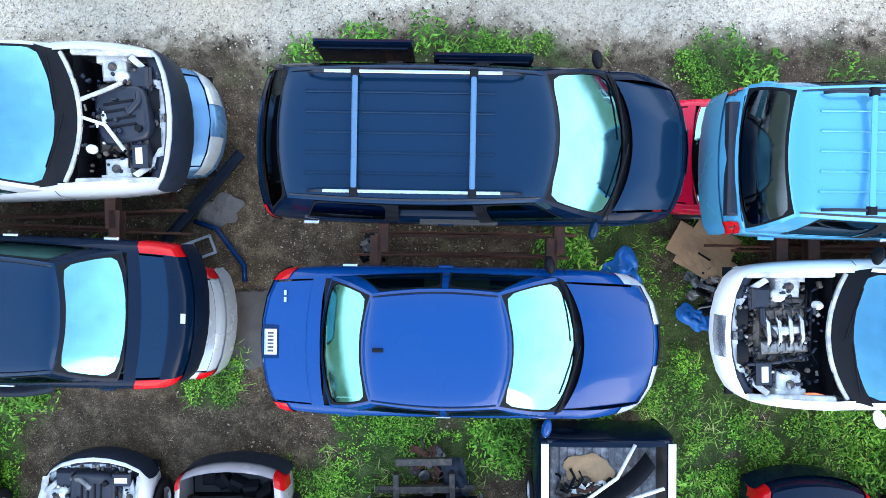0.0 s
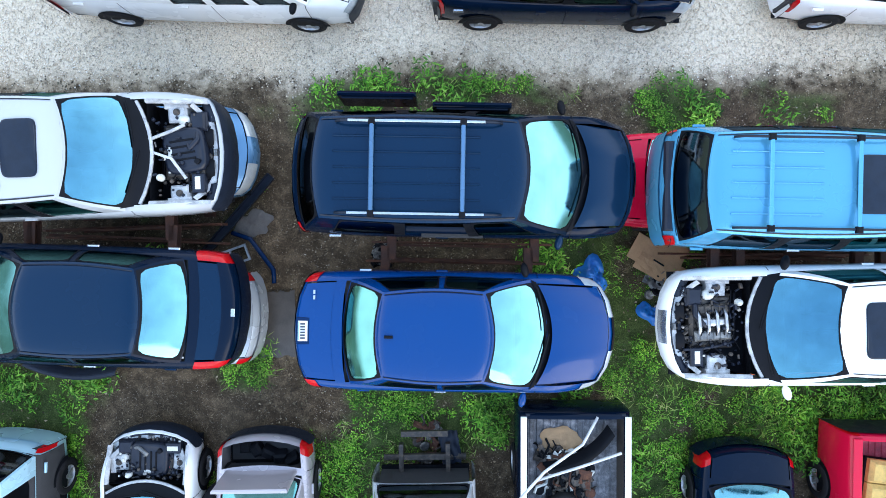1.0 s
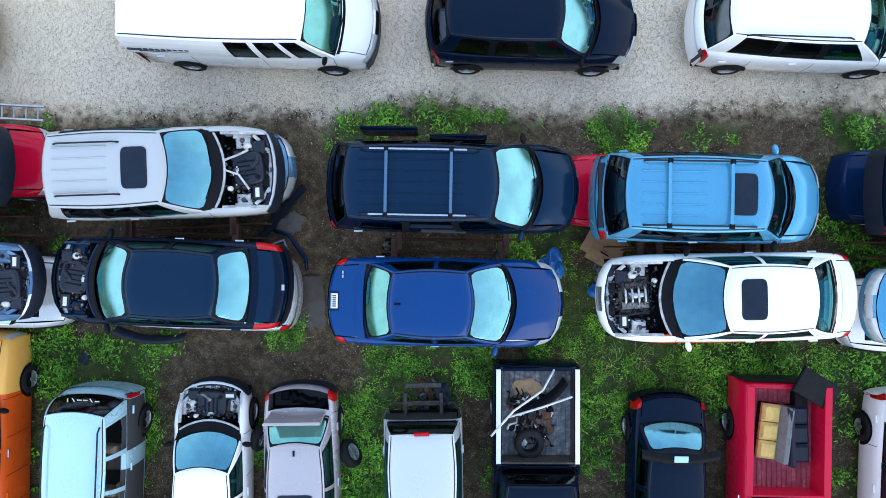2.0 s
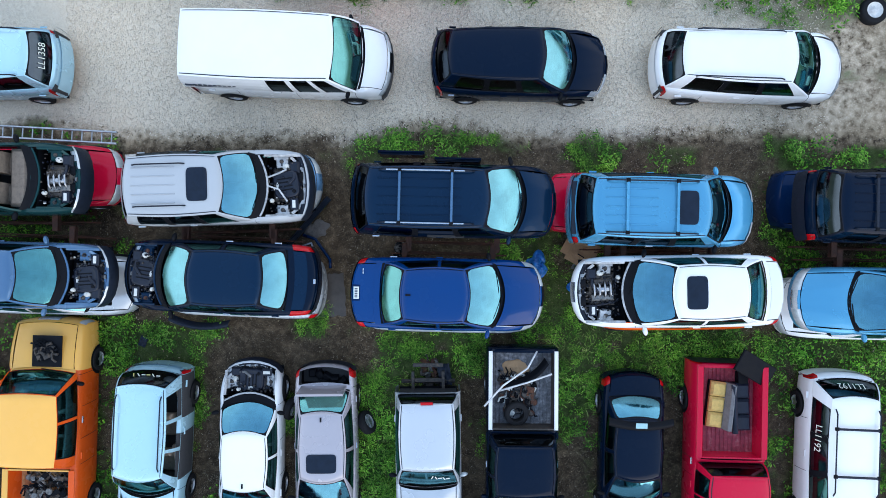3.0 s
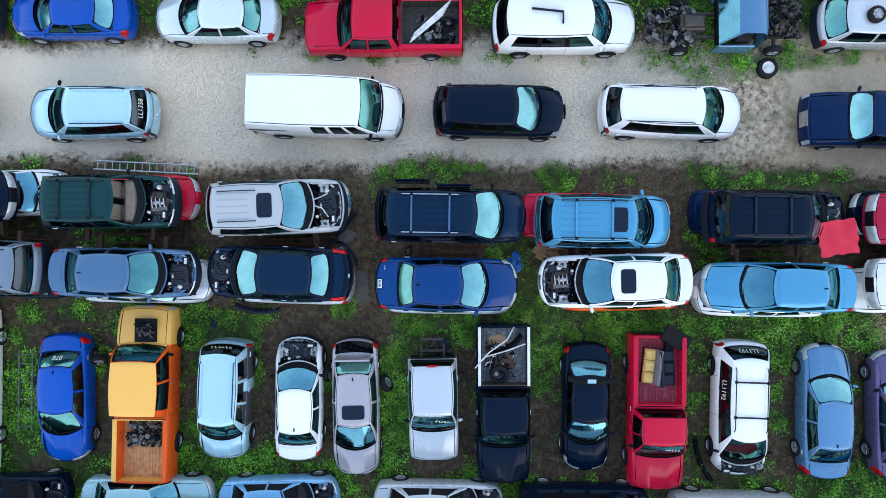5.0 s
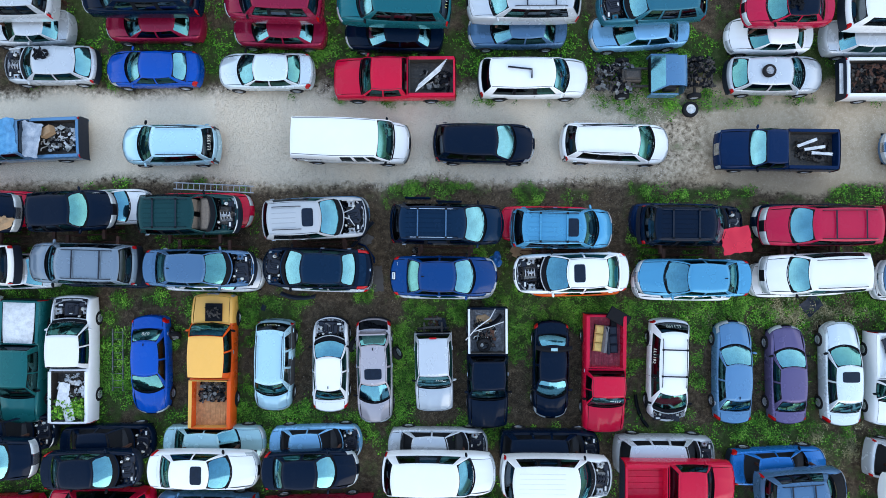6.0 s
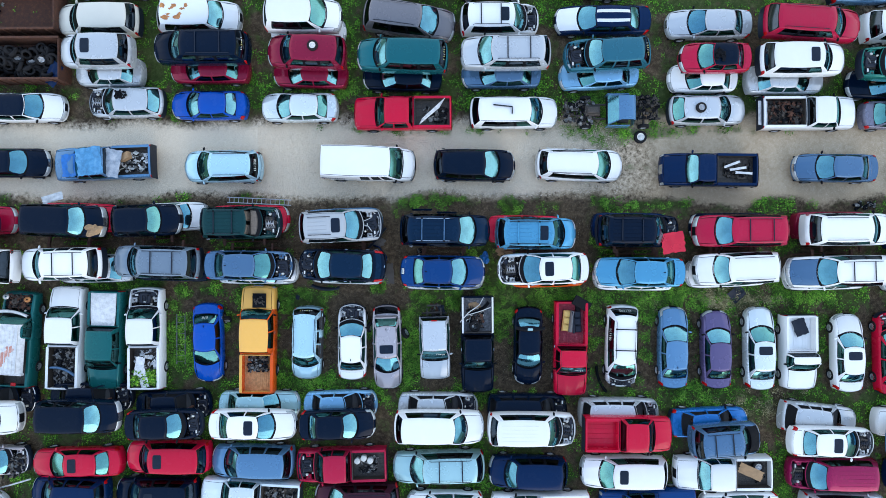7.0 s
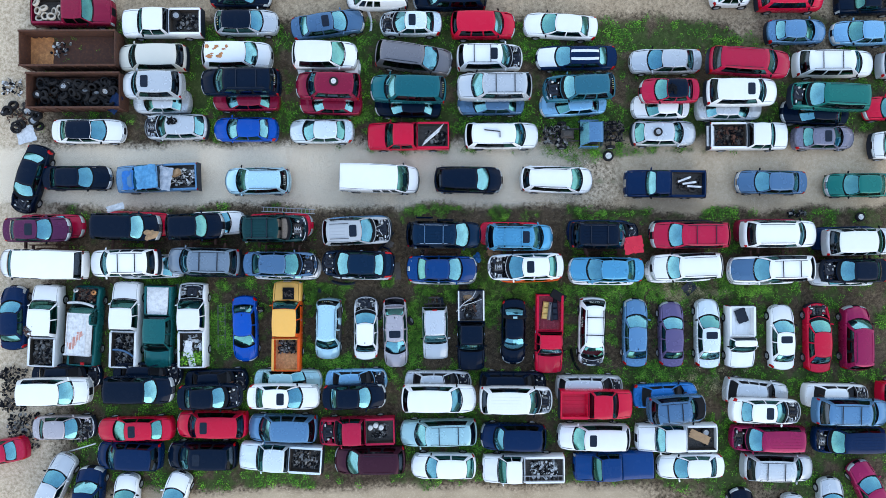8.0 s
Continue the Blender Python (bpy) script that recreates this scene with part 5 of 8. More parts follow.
def yard(x, y):
    """Shares of gravel, green and sand at places of the plan."""
    wob = (field(x, y, 3.0) - 0.5) * 1.5
    gravel = smooth(3.15, 3.75, y + wob * 0.7) * (1 - smooth(7.3, 8.3, y + wob))
    gravel = np.maximum(gravel, 0.35 * (1 - smooth(-29.5, -26.5, x + wob + 0.05 * y)))
    bare_lane = smooth(6.5, 13.0, x + wob * 2.5) * smooth(2.0, 3.0, y) * (1 - smooth(9.0, 10.0, y))
    gravel = gravel * (1 - 0.85 * bare_lane)
    sand = (1 - smooth(-17.6, -16.6, y + wob * 0.6)) * (1 - 0.8 * smooth(13, 18, x + wob * 2))
    sand = np.maximum(sand, smooth(8.5, 15.0, x + wob * 2) * smooth(2.6, 3.3, y + wob) * (1 - smooth(7.6, 8.6, y + wob)) * 1.15)
    sand = np.maximum(sand, (1 - smooth(-27, -22, x - y * 0.3 + wob)) * (1 - smooth(-14, -12, y)))
    sand = np.maximum(sand, 0.75 * smooth(2.85, 3.5, y + wob * 0.8) * (1 - smooth(3.9, 4.6, y + wob)) * smooth(0.28, 0.5, field(x, y, 2.2, 3, 4.0)))
    sand = np.maximum(sand, 0.9 * (1 - smooth(-29.5, -26.5, x + wob + 0.05 * y)))
    sand = np.maximum(sand, smooth(16.3, 17.5, y + wob) * 0.75)
    sand = np.maximum(sand, 0.55 * smooth(0.45, 0.6, field(x, y, 2.5, 4, 8.0)) * smooth(13.5, 15.5, y) * smooth(11, 14, x))
    green = np.zeros_like(x)
    for px, py, rx, ry, amount in PATCHES:
        green = green + amount * np.exp(-(((x - px) / rx) ** 2 + ((y - py) / ry) ** 2))
    grain = 0.5 * field(x, y, 1.1, 4, 5.0) + 0.5 * field(x, y, 0.55, 3, 6.0)
    back = np.where((np.abs(x) < 9) & (y < 8), 0.40, 0.62) * (1 - gravel) * (1 - sand)
    green = smooth(0.36, 0.74, (np.minimum(green, 1.1) + back) * (-0.45 + 2.45 * grain))
    return gravel, green * (1 - 0.6 * gravel), sand


def make_ground():
    gravel, green, sand = yard(PX, PY)
    inner = (np.abs(PX) < 43) & (np.abs(PY) < 26)
    relief = np.where(inner, (field(PX, PY, 1.6, 4, 2.0) - 0.6) * 0.05 * (1 - 0.7 * gravel) - 0.02, -0.03)
    n, m = PX.shape
    co = np.stack([PX, PY, relief], -1).reshape(-1, 3)
    idx = np.arange(n * m).reshape(n, m)
    quads = np.stack([idx[:-1, :-1], idx[1:, :-1], idx[1:, 1:], idx[:-1, 1:]], -1).reshape(-1, 4)
    me = quad_mesh("ground", co, quads)
    for name, data in (("gravel", gravel), ("green", green), ("sand", sand)):
        me.attributes.new(name, "FLOAT", "POINT").data.foreach_set("value", data.reshape(-1).astype(np.float32))
    return me


def quad_mesh(name, co, quads):
    me = bpy.data.meshes.new(name)
    q = quads.shape[1]
    me.vertices.add(len(co))
    me.vertices.foreach_set("co", co.astype(np.float32).reshape(-1))
    me.loops.add(quads.size)
    me.loops.foreach_set("vertex_index", quads.astype(np.int32).reshape(-1))
    me.polygons.add(len(quads))
    me.polygons.foreach_set("loop_start", np.arange(0, quads.size, q, dtype=np.int32))
    me.polygons.foreach_set("loop_total", np.full(len(quads), q, dtype=np.int32))
    me.update(calc_edges=True)
    return me


def ground_material():
    m, nt, b = node_material("yard_ground")

    def attribute(name):
        a = nt.nodes.new("ShaderNodeAttribute")
        a.attribute_name = name
        return a.outputs["Fac"]

    big, mid, fine, grain = noise_node(nt, 0.7, 6, 0.65), noise_node(nt, 4.0, 7, 0.72), noise_node(nt, 45.0, 5, 0.75), noise_node(nt, 160.0, 3, 0.7)
    tc = nt.nodes.new("ShaderNodeTexCoord")

    def cells(scale, feature="F1"):
        v = nt.nodes.new("ShaderNodeTexVoronoi")
        v.feature = feature
        v.inputs["Scale"].default_value = scale
        nt.links.new(tc.outputs["Object"], v.inputs["Vector"])
        return v

    def shade(v):
        g = nt.nodes.new("ShaderNodeSeparateColor")
        nt.links.new(v.outputs["Color"], g.inputs[0])
        return g.outputs[0]

    stones, grit = cells(42.0), cells(95.0)
    soil = ramp(nt, big.outputs["Fac"], [(0.30, (0.034, 0.024, 0.015)), (0.5, (0.080, 0.058, 0.038)), (0.72, (0.15, 0.112, 0.076))])
    soil = mix_colour(nt, 0.45, soil, ramp(nt, mid.outputs["Fac"], [(0.36, (0.012, 0.008, 0.005)), (0.50, (0.075, 0.053, 0.034)), (0.64, (0.24, 0.18, 0.12))]))
    soil = mix_colour(nt, 0.8, soil, ramp(nt, fine.outputs["Fac"], [(0.34, (0.25, 0.24, 0.23)), (0.5, (0.9, 0.88, 0.85)), (0.66, (1.9, 1.85, 1.75))]), "MULTIPLY")
    soil = mix_colour(nt, 0.6, soil, ramp(nt, grain.outputs["Fac"], [(0.36, (0.35, 0.34, 0.33)), (0.64, (1.7, 1.68, 1.62))]), "MULTIPLY")
    # loose stones: every cell that is light enough shows one, round its middle
    pick = nt.nodes.new("ShaderNodeMath")
    pick.operation = "MULTIPLY"
    nt.links.new(ramp(nt, shade(stones), [(0.84, (0, 0, 0)), (0.88, (1, 1, 1))]), pick.inputs[0])
    nt.links.new(ramp(nt, stones.outputs["Distance"], [(0.24, (1, 1, 1)), (0.40, (0, 0, 0))]), pick.inputs[1])
    soil = mix_colour(nt, pick.outputs[0], soil, (0.26, 0.22, 0.175))
    bed = mix_colour(nt, 0.6, ramp(nt, big.outputs["Fac"], [(0.3, (0.50, 0.41, 0.30)), (0.7, (0.84, 0.70, 0.52))]), ramp(nt, fine.outputs["Fac"], [(0.34, (0.40, 0.34, 0.27)), (0.5, (0.84, 0.71, 0.55)), (0.68, (1.0, 0.92, 0.78))]))
    pale = ramp(nt, shade(stones), [(0.08, (0.42, 0.34, 0.26)), (0.35, (0.78, 0.68, 0.55)), (0.7, (0.98, 0.90, 0.78)), (0.95, (1.0, 0.98, 0.94))])
    stone = mix_colour(nt, 0.6, bed, pale)
    small = ramp(nt, shade(grit), [(0.08, (0.36, 0.29, 0.22)), (0.35, (0.74, 0.64, 0.51)), (0.65, (0.98, 0.89, 0.76)), (0.95, (1.0, 0.98, 0.94))])
    stone = mix_colour(nt, 0.5, stone, small)
    stone = mix_colour(nt, 1.0, stone, (0.95, 0.89, 0.80), "MULTIPLY")
    stone = mix_colour(nt, ramp(nt, mid.outputs["Fac"], [(0.5, (0, 0, 0)), (0.75, (0.5, 0.5, 0.5))]), stone, bed)
    dry = mix_colour(nt, 0.5, ramp(nt, fine.outputs["Fac"], [(0.3, (0.26, 0.20, 0.14)), (0.5, (0.46, 0.375, 0.28)), (0.72, (0.70, 0.60, 0.47))]), ramp(nt, big.outputs["Fac"], [(0.3, (0.32, 0.255, 0.18)), (0.7, (0.58, 0.485, 0.37))]))
    dry = mix_colour(nt, pick.outputs[0], dry, (0.95, 0.88, 0.76))
    dry = mix_colour(nt, 1.0, dry, (1.0, 0.93, 0.83), "MULTIPLY")
    moss = mix_colour(nt, 0.55, ramp(nt, mid.outputs["Fac"], [(0.3, (0.012, 0.032, 0.006)), (0.55, (0.036, 0.095, 0.014)), (0.8, (0.09, 0.18, 0.03))]), ramp(nt, fine.outputs["Fac"], [(0.36, (0.006, 0.014, 0.003)), (0.52, (0.035, 0.075, 0.012)), (0.7, (0.13, 0.22, 0.04))]))
    edge = ramp(nt, mid.outputs["Fac"], [(0.3, (0.0, 0.0, 0.0)), (0.7, (1, 1, 1))])

    def maths(op, a, b, clamp=False):
        n = nt.nodes.new("ShaderNodeMath")
        n.operation, n.use_clamp = op, clamp
        for k, v in ((0, a), (1, b)):
            if isinstance(v, (int, float)):
                n.inputs[k].default_value = v
            else:
                nt.links.new(v, n.inputs[k])
        return n.outputs[0]

    def roughen(fac, k):
        """Frays a share at its border, and leaves its middle and its outside alone."""
        border = maths("MULTIPLY", maths("MULTIPLY", fac, maths("SUBTRACT", 1.0, fac)), 4.0 * k)
        return maths("ADD", fac, maths("MULTIPLY", border, maths("SUBTRACT", edge, 0.5)), True)

    c = mix_colour(nt, roughen(attribute("sand"), 1.2), soil, dry)
    c = mix_colour(nt, roughen(attribute("gravel"), 1.2), c, stone)
    c = mix_colour(nt, maths("MULTIPLY", roughen(attribute("green"), 1.4), 0.7), c, moss)
    nt.links.new(c, b.inputs["Base Color"])
    b.inputs["Roughness"].default_value = 0.95
    b.inputs["Specular IOR Level"].default_value = 0.2
    hgt = nt.nodes.new("ShaderNodeMath")
    hgt.operation = "ADD"
    nt.links.new(grain.outputs["Fac"], hgt.inputs[0])
    nt.links.new(fine.outputs["Fac"], hgt.inputs[1])
    bump(nt, b, hgt.outputs[0], 0.35, 0.004)
    return m


ground = new("ground", make_ground())
ground.data.materials.append(ground_material())
tagged(ground, "dark earth yard with a gravel lane and weeds", "ground", kind="structure")


def island_material(name, stops, rough=0.7, spec=0.3):
    m, nt, b = node_material(name)
    geo = nt.nodes.new("ShaderNodeNewGeometry")
    c = ramp(nt, geo.outputs["Random Per Island"], stops)
    n = noise_node(nt, 1.3, 4)
    c = mix_colour(nt, 0.8, c, ramp(nt, n.outputs["Fac"], [(0.40, (0.34, 0.38, 0.32)), (0.60, (1.25, 1.2, 1.1))]), "MULTIPLY")
    nt.links.new(c, b.inputs["Base Color"])
    b.inputs["Roughness"].default_value = rough
    b.inputs["Specular IOR Level"].default_value = spec
    return m


LEAF = island_material("weed_leaf", [(0.0, (0.010, 0.045, 0.004)), (0.2, (0.045, 0.17, 0.010)), (0.55, (0.13, 0.38, 0.022)), (0.9, (0.29, 0.57, 0.055)), (1.0, (0.46, 0.64, 0.13))])
LEAF_LOW = island_material("weed_leaf_broad", [(0.0, (0.010, 0.050, 0.004)), (0.35, (0.055, 0.22, 0.012)), (0.8, (0.15, 0.44, 0.026)), (1.0, (0.30, 0.60, 0.055))])
LEAF_TALL = island_material("tall_weed_leaf", [(0.0, (0.020, 0.085, 0.008)), (0.35, (0.090, 0.30, 0.020)), (0.8, (0.21, 0.50, 0.045)), (1.0, (0.38, 0.62, 0.11))])
BLADE = island_material("grass_blade", [(0.0, (0.04, 0.11, 0.012)), (0.5, (0.13, 0.29, 0.03)), (0.85, (0.28, 0.44, 0.08)), (1.0, (0.48, 0.48, 0.2))])
DEAD = island_material("bleached_grass", [(0.0, (0.10, 0.09, 0.04)), (0.5, (0.36, 0.31, 0.15)), (1.0, (0.70, 0.63, 0.42))])
STRAW = island_material("dry_straw", [(0.0, (0.03, 0.020, 0.013)), (0.5, (0.13, 0.095, 0.06)), (0.85, (0.28, 0.21, 0.14)), (1.0, (0.46, 0.38, 0.27))])


def pebble_material(name, stops):
    m, nt, s = node_material(name)
    geo = nt.nodes.new("ShaderNodeNewGeometry")
    nt.links.new(ramp(nt, geo.outputs["Random Per Island"], stops), s.inputs["Base Color"])
    s.inputs["Roughness"].default_value = 0.9
    return m


PEBBLE = pebble_material("pebble", [(0.0, (0.50, 0.42, 0.33)), (0.5, (0.84, 0.74, 0.60)), (1.0, (1.0, 0.93, 0.82))])
PEBBLE_DIRTY = pebble_material("dirty_pebble", [(0.0, (0.10, 0.08, 0.06)), (0.7, (0.26, 0.22, 0.17)), (1.0, (0.60, 0.53, 0.44))])


def scatter(count, x0, x1, y0, y1, weight):
    """Random places of the plan, kept in the share that weight gives."""
    x, y = nrng.uniform(x0, x1, count), nrng.uniform(y0, y1, count)
    keep = nrng.rand(count) < weight(x, y)
    return x[keep], y[keep]


def leaves(name, x, y, spread, low, high, size, slim, material, label, upright=0.5, dome=None):
    """A folded leaf at each place: four corners, tilted and turned at random."""
    n = len(x)
    a = nrng.uniform(0, 2 * np.pi, n)
    ln = size * nrng.uniform(0.6, 1.4, n)
    wd = ln * slim
    tilt = nrng.uniform(-0.2, upright, n)
    cx, cy = x + nrng.normal(0, spread, n), y + nrng.normal(0, spread, n)
    cz = nrng.uniform(low, high, n) - 0.02 if dome is None else dome * nrng.uniform(0.55, 1.05, n)
    d = np.stack([np.cos(a) * np.cos(tilt), np.sin(a) * np.cos(tilt), np.sin(tilt)], 1)
    s = np.stack([-np.sin(a), np.cos(a), nrng.uniform(-0.4, 0.4, n)], 1)
    c = np.stack([cx, cy, cz], 1)
    v = np.stack([c, c + d * (ln * 0.5)[:, None] + s * (wd * 0.5)[:, None], c + d * ln[:, None] - np.array((0, 0, 1)) * (ln * 0.18)[:, None], c + d * (ln * 0.5)[:, None] - s * (wd * 0.5)[:, None]], 1).reshape(-1, 3)
    ob = new(name, quad_mesh(name, v, np.arange(4 * n).reshape(-1, 4)))
    ob.data.materials.append(material)
    return tagged(ob, label, "weeds", kind="stuff")


def pebbles(name, x, y, size, label, material):
    n = len(x)
    r = size * nrng.uniform(0.5, 1.5, (n, 3)) * np.array((1, 1, 0.4))
    a = nrng.uniform(0, np.pi, n)
    ux, uy = np.stack([np.cos(a), np.sin(a), 0 * a], 1), np.stack([-np.sin(a), np.cos(a), 0 * a], 1)
    c = np.stack([x, y, 0 * x - 0.005], 1)
    up = np.array((0, 0, 1.0))
    v = np.stack([c + ux * r[:, :1], c + uy * r[:, 1:2], c - ux * r[:, :1], c - uy * r[:, 1:2], c + up * r[:, 2:], c - up * r[:, 2:]], 1).reshape(-1, 3)
    t = np.array([(0, 1, 4), (1, 2, 4), (2, 3, 4), (3, 0, 4), (1, 0, 5), (2, 1, 5), (3, 2, 5), (0, 3, 5)])
    f = (np.arange(n)[:, None, None] * 6 + t[None]).reshape(-1, 3)
    ob = new(name, quad_mesh(name, v, f))
    ob.data.materials.append(material)
    return tagged(ob, label, "stones", kind="stuff")


green_at = lambda x, y: yard(x, y)[1]


def plants(count, x0, x1, y0, y1, weight, per, radius):
    """Places of leaves, gathered round the middles of single plants."""
    x, y = scatter(count, x0, x1, y0, y1, weight)
    r = radius * nrng.uniform(0.4, 1.5, len(x))
    n = np.maximum(2, (per * r / radius).astype(int))
    k = np.repeat(np.arange(len(x)), n)
    a, d = nrng.uniform(0, 2 * np.pi, len(k)), np.sqrt(nrng.rand(len(k))) * r[k]
    tall = r * nrng.uniform(0.5, 1.3, len(x))
    return x[k] + d * np.cos(a), y[k] + d * np.sin(a), tall[k] * (1 - 0.8 * (d / r[k]) ** 2)


near_green = lambda x, y: green_at(x, y) ** 1.6 * (0.08 + 1.2 * (field(x, y, 0.9, 3, 12.0) > 0.49))
gx, gy, gz = plants(15000, -9.5, 9.5, -7, 7.5, near_green, 44, 0.12)
leaves("weeds", gx, gy, 0.01, 0.0, 0.20, 0.040, 0.5, LEAF, "fresh green low weeds growing between the cars", 0.6, gz)
gx, gy, gz = plants(36000, -38, 38, -21, 21, lambda x, y: green_at(x, y) * np.where((np.abs(x) < 9) & (np.abs(y) < 7), 0, 1) * (0.3 + 1.0 * (field(x, y, 1.6, 3, 13.0) > 0.5)), 24, 0.22)
leaves("weeds", gx, gy, 0.03, 0.0, 0.24, 0.085, 0.55, LEAF_LOW, "green weeds between the rows of cars", 0.6, gz)
gx, gy, gz = plants(9500, -22, 24, -9.6, 9.8, lambda x, y: np.clip(green_at(x, y) ** 2 * 1.3 * (field(x, y, 2.8, 3, 9.5) > 0.49), 0, 1), 60, 0.24)
leaves("tall_weeds", gx, gy, 0.02, 0.0, 0.4, 0.10, 0.27, LEAF_TALL, "tall bright green weeds in bushy clumps", 0.5, gz * 1.3)
gx, gy, gz = plants(2600, -12, 12, -9, 9, lambda x, y: np.clip(green_at(x, y) * 1.2 * (field(x, y, 2.5, 3, 9.0) > 0.55), 0, 1), 26, 0.16)
leaves("grass", gx, gy, 0.02, 0.0, 0.16, 0.17, 0.07, BLADE, "long bright grass blades in tufts", 0.9)
dry_spots = lambda x, y: np.clip(1.3 * np.exp(-((x - 17.0) / 2.6) ** 2 - ((y + 3.1) / 0.5) ** 2) + np.exp(-((x - 19.5) / 1.6) ** 2 - ((y + 9.6) / 0.9) ** 2), 0, 1) * (field(x, y, 0.9, 3, 17.0) > 0.46)
gx, gy, gz = plants(9000, 10, 24, -12, -2, dry_spots, 26, 0.20)
leaves("dry_grass", gx, gy, 0.03, 0.0, 0.30, 0.11, 0.18, DEAD, "bleached dry grass and dead stalks in clumps", 0.7, gz)
gx, gy = scatter(90000, -10, 10, -8, 4, lambda x, y: 0.7 * (1 - green_at(x, y)) * (1 - yard(x, y)[0]) * (field(x, y, 1.5, 3, 3.0) > 0.48))
leaves("straw", gx, gy, 0.05, 0.0, 0.03, 0.11, 0.045, STRAW, "dry stalks and twigs strewn on the soil", 0.1)
gx, gy = scatter(30000, -10, 10, -8, 4, lambda x, y: 0.8 * (1 - 0.7 * green_at(x, y)) * (1 - yard(x, y)[0]) * (field(x, y, 0.8, 3, 21.0) > 0.48))
leaves("leaf_litter", gx, gy, 0.04, 0.0, 0.025, 0.05, 0.6, STRAW, "brown dead leaves lying on the soil", 0.15)
gx, gy = scatter(52000, -11, 11, 2.6, 8.2, lambda x, y: yard(x, y)[0])
pebbles("gravel", gx, gy, 0.016, "loose pale gravel on the lane", PEBBLE)
gx, gy = scatter(40000, -12, 12, -8, 4.0, lambda x, y: 0.9 * (field(x, y, 1.2, 4, 7.0) > 0.52) * (1 - green_at(x, y)))
pebbles("gravel", gx, gy, 0.011, "small stones scattered on the dark soil", PEBBLE_DIRTY)


# ---- the vehicles, row by row ----
vehicle("pickup", "maroon", -25.57, 17.01, 0.00, 0, 5.52, "bed=tyres")
vehicle("pickup", "white", -19.38, 16.21, 0.00, 180, 5.65, "bed=wheel")
vehicle("hatch", "silver", -13.49, 16.27, 0.00, 0, 4.51, "mark darkroof")
vehicle("sedan", "slate", -7.78, 16.12, 0.00, 8, 5.19, "sunroof")
vehicle("sedan", "palewhite", -1.90, 16.18, 0.00, 180, 4.41, "engine sunroof")
vehicle("suv", "red", 3.22, 16.01, 0.00, 0, 4.60, "")
vehicle("sedan", "white", 8.73, 15.96, 0.00, 176, 5.30, "")
vehicle("sedan", "steelblue", 25.62, 15.52, 0.00, 0, 4.36, "")
vehicle("sedan", "lightblue", 30.38, 15.42, 0.00, 180, 4.40, "")
vehicle("suv", "red", 25.18, 17.93, 0.00, 0, 4.83, "")
vehicle("pickup", "black", 30.80, 17.75, 0.00, 180, 4.60, "bed=scrap")
vehicle("van", "white", -4.28, 18.16, 0.00, 180, 4.37, "")
vehicle("suv", "black", 0.87, 18.06, 0.00, 180, 5.26, "")
vehicle("sedan", "black", -13.91, 18.22, 0.00, 0, 4.35, "")
vehicle("sedan", "white", 20.98, 18.23, 0.00, 0, 2.95, "")
vehicle("suv", "cream", -20.06, 13.77, 0.00, 180, 4.82, "")
vehicle("suv", "white", -14.14, 13.91, 0.00, 0, 4.90, "rust")
vehicle("minivan", "white", -7.71, 13.44, 1.42, -1, 4.46, "")
vehicle("sedan", "white", -7.71, 13.14, 0, -1, 4.46, "lower")
rack(-7.71, 13.44, -1, False)
vehicle("minivan", "bronze", -1.71, 13.71, 0.00, -8, 5.50, "rails")
vehicle("suv", "white", 3.68, 13.70, 0.00, 0, 4.68, "engine rack sunroof")
vehicle("sedan", "navy", 9.84, 13.70, 0.00, 180, 5.77, "stripes hood=white")
vehicle("sedan", "silver", 16.21, 13.44, 0.00, 180, 5.13, "")
vehicle("suv", "crimson", 21.43, 12.86, 1.42, -4, 5.67, "rails")
rack(21.43, 12.86, -4, False)
vehicle("suv", "white", 28.28, 13.18, 0.00, 0, 5.63, "rack")
vehicle("suv", "silver", 34.06, 13.09, 0.00, 0, 5.08, "")
vehicle("suv", "silver", -19.41, 11.45, 1.42, 180, 4.08, "sunroof")
vehicle("sedan", "silver", -19.51, 10.70, 0, 180, 4.08, "lower")
rack(-19.41, 11.45, 0, False)
vehicle("suv", "black", -13.47, 11.62, 1.42, 180, 5.41, "rack mark")
vehicle("sedan", "maroon", -13.57, 10.87, 0, 180, 4.75, "lower")
rack(-13.47, 11.62, 0, False)
vehicle("suv", "maroon", -7.50, 11.33, 1.42, 178, 4.47, "wheelroof")
vehicle("sedan", "maroon", -7.60, 10.58, 0, 178, 4.47, "lower")
rack(-7.50, 11.33, -2, False)
vehicle("suv", "teal", -2.04, 11.12, 1.42, 178, 5.21, "mark")
vehicle("sedan", "black", -2.14, 10.37, 0, 178, 4.75, "lower")
rack(-2.04, 11.12, -2, False)
vehicle("suv", "silver", 3.85, 11.25, 1.42, 180, 5.16, "rack")
vehicle("sedan", "slate", 3.75, 10.50, 0, 180, 4.75, "lower")
rack(3.85, 11.25, 0, False)
vehicle("wagon", "tealblue", 9.68, 11.18, 1.42, 183, 4.96, "engine mark")
vehicle("sedan", "lightblue", 9.58, 10.43, 0, 183, 4.75, "lower")
rack(9.68, 11.18, 3, False)
vehicle("sedan", "crimson", 15.91, 10.95, 1.42, 180, 4.09, "darkroof")
vehicle("sedan", "white", 15.81, 10.20, 0, 180, 4.09, "lower")
rack(15.91, 10.95, 0, False)
vehicle("suv", "white", 20.86, 10.81, 1.42, 0, 4.95, "sunroof")
vehicle("sedan", "silver", 20.76, 10.06, 0, 0, 4.75, "lower")
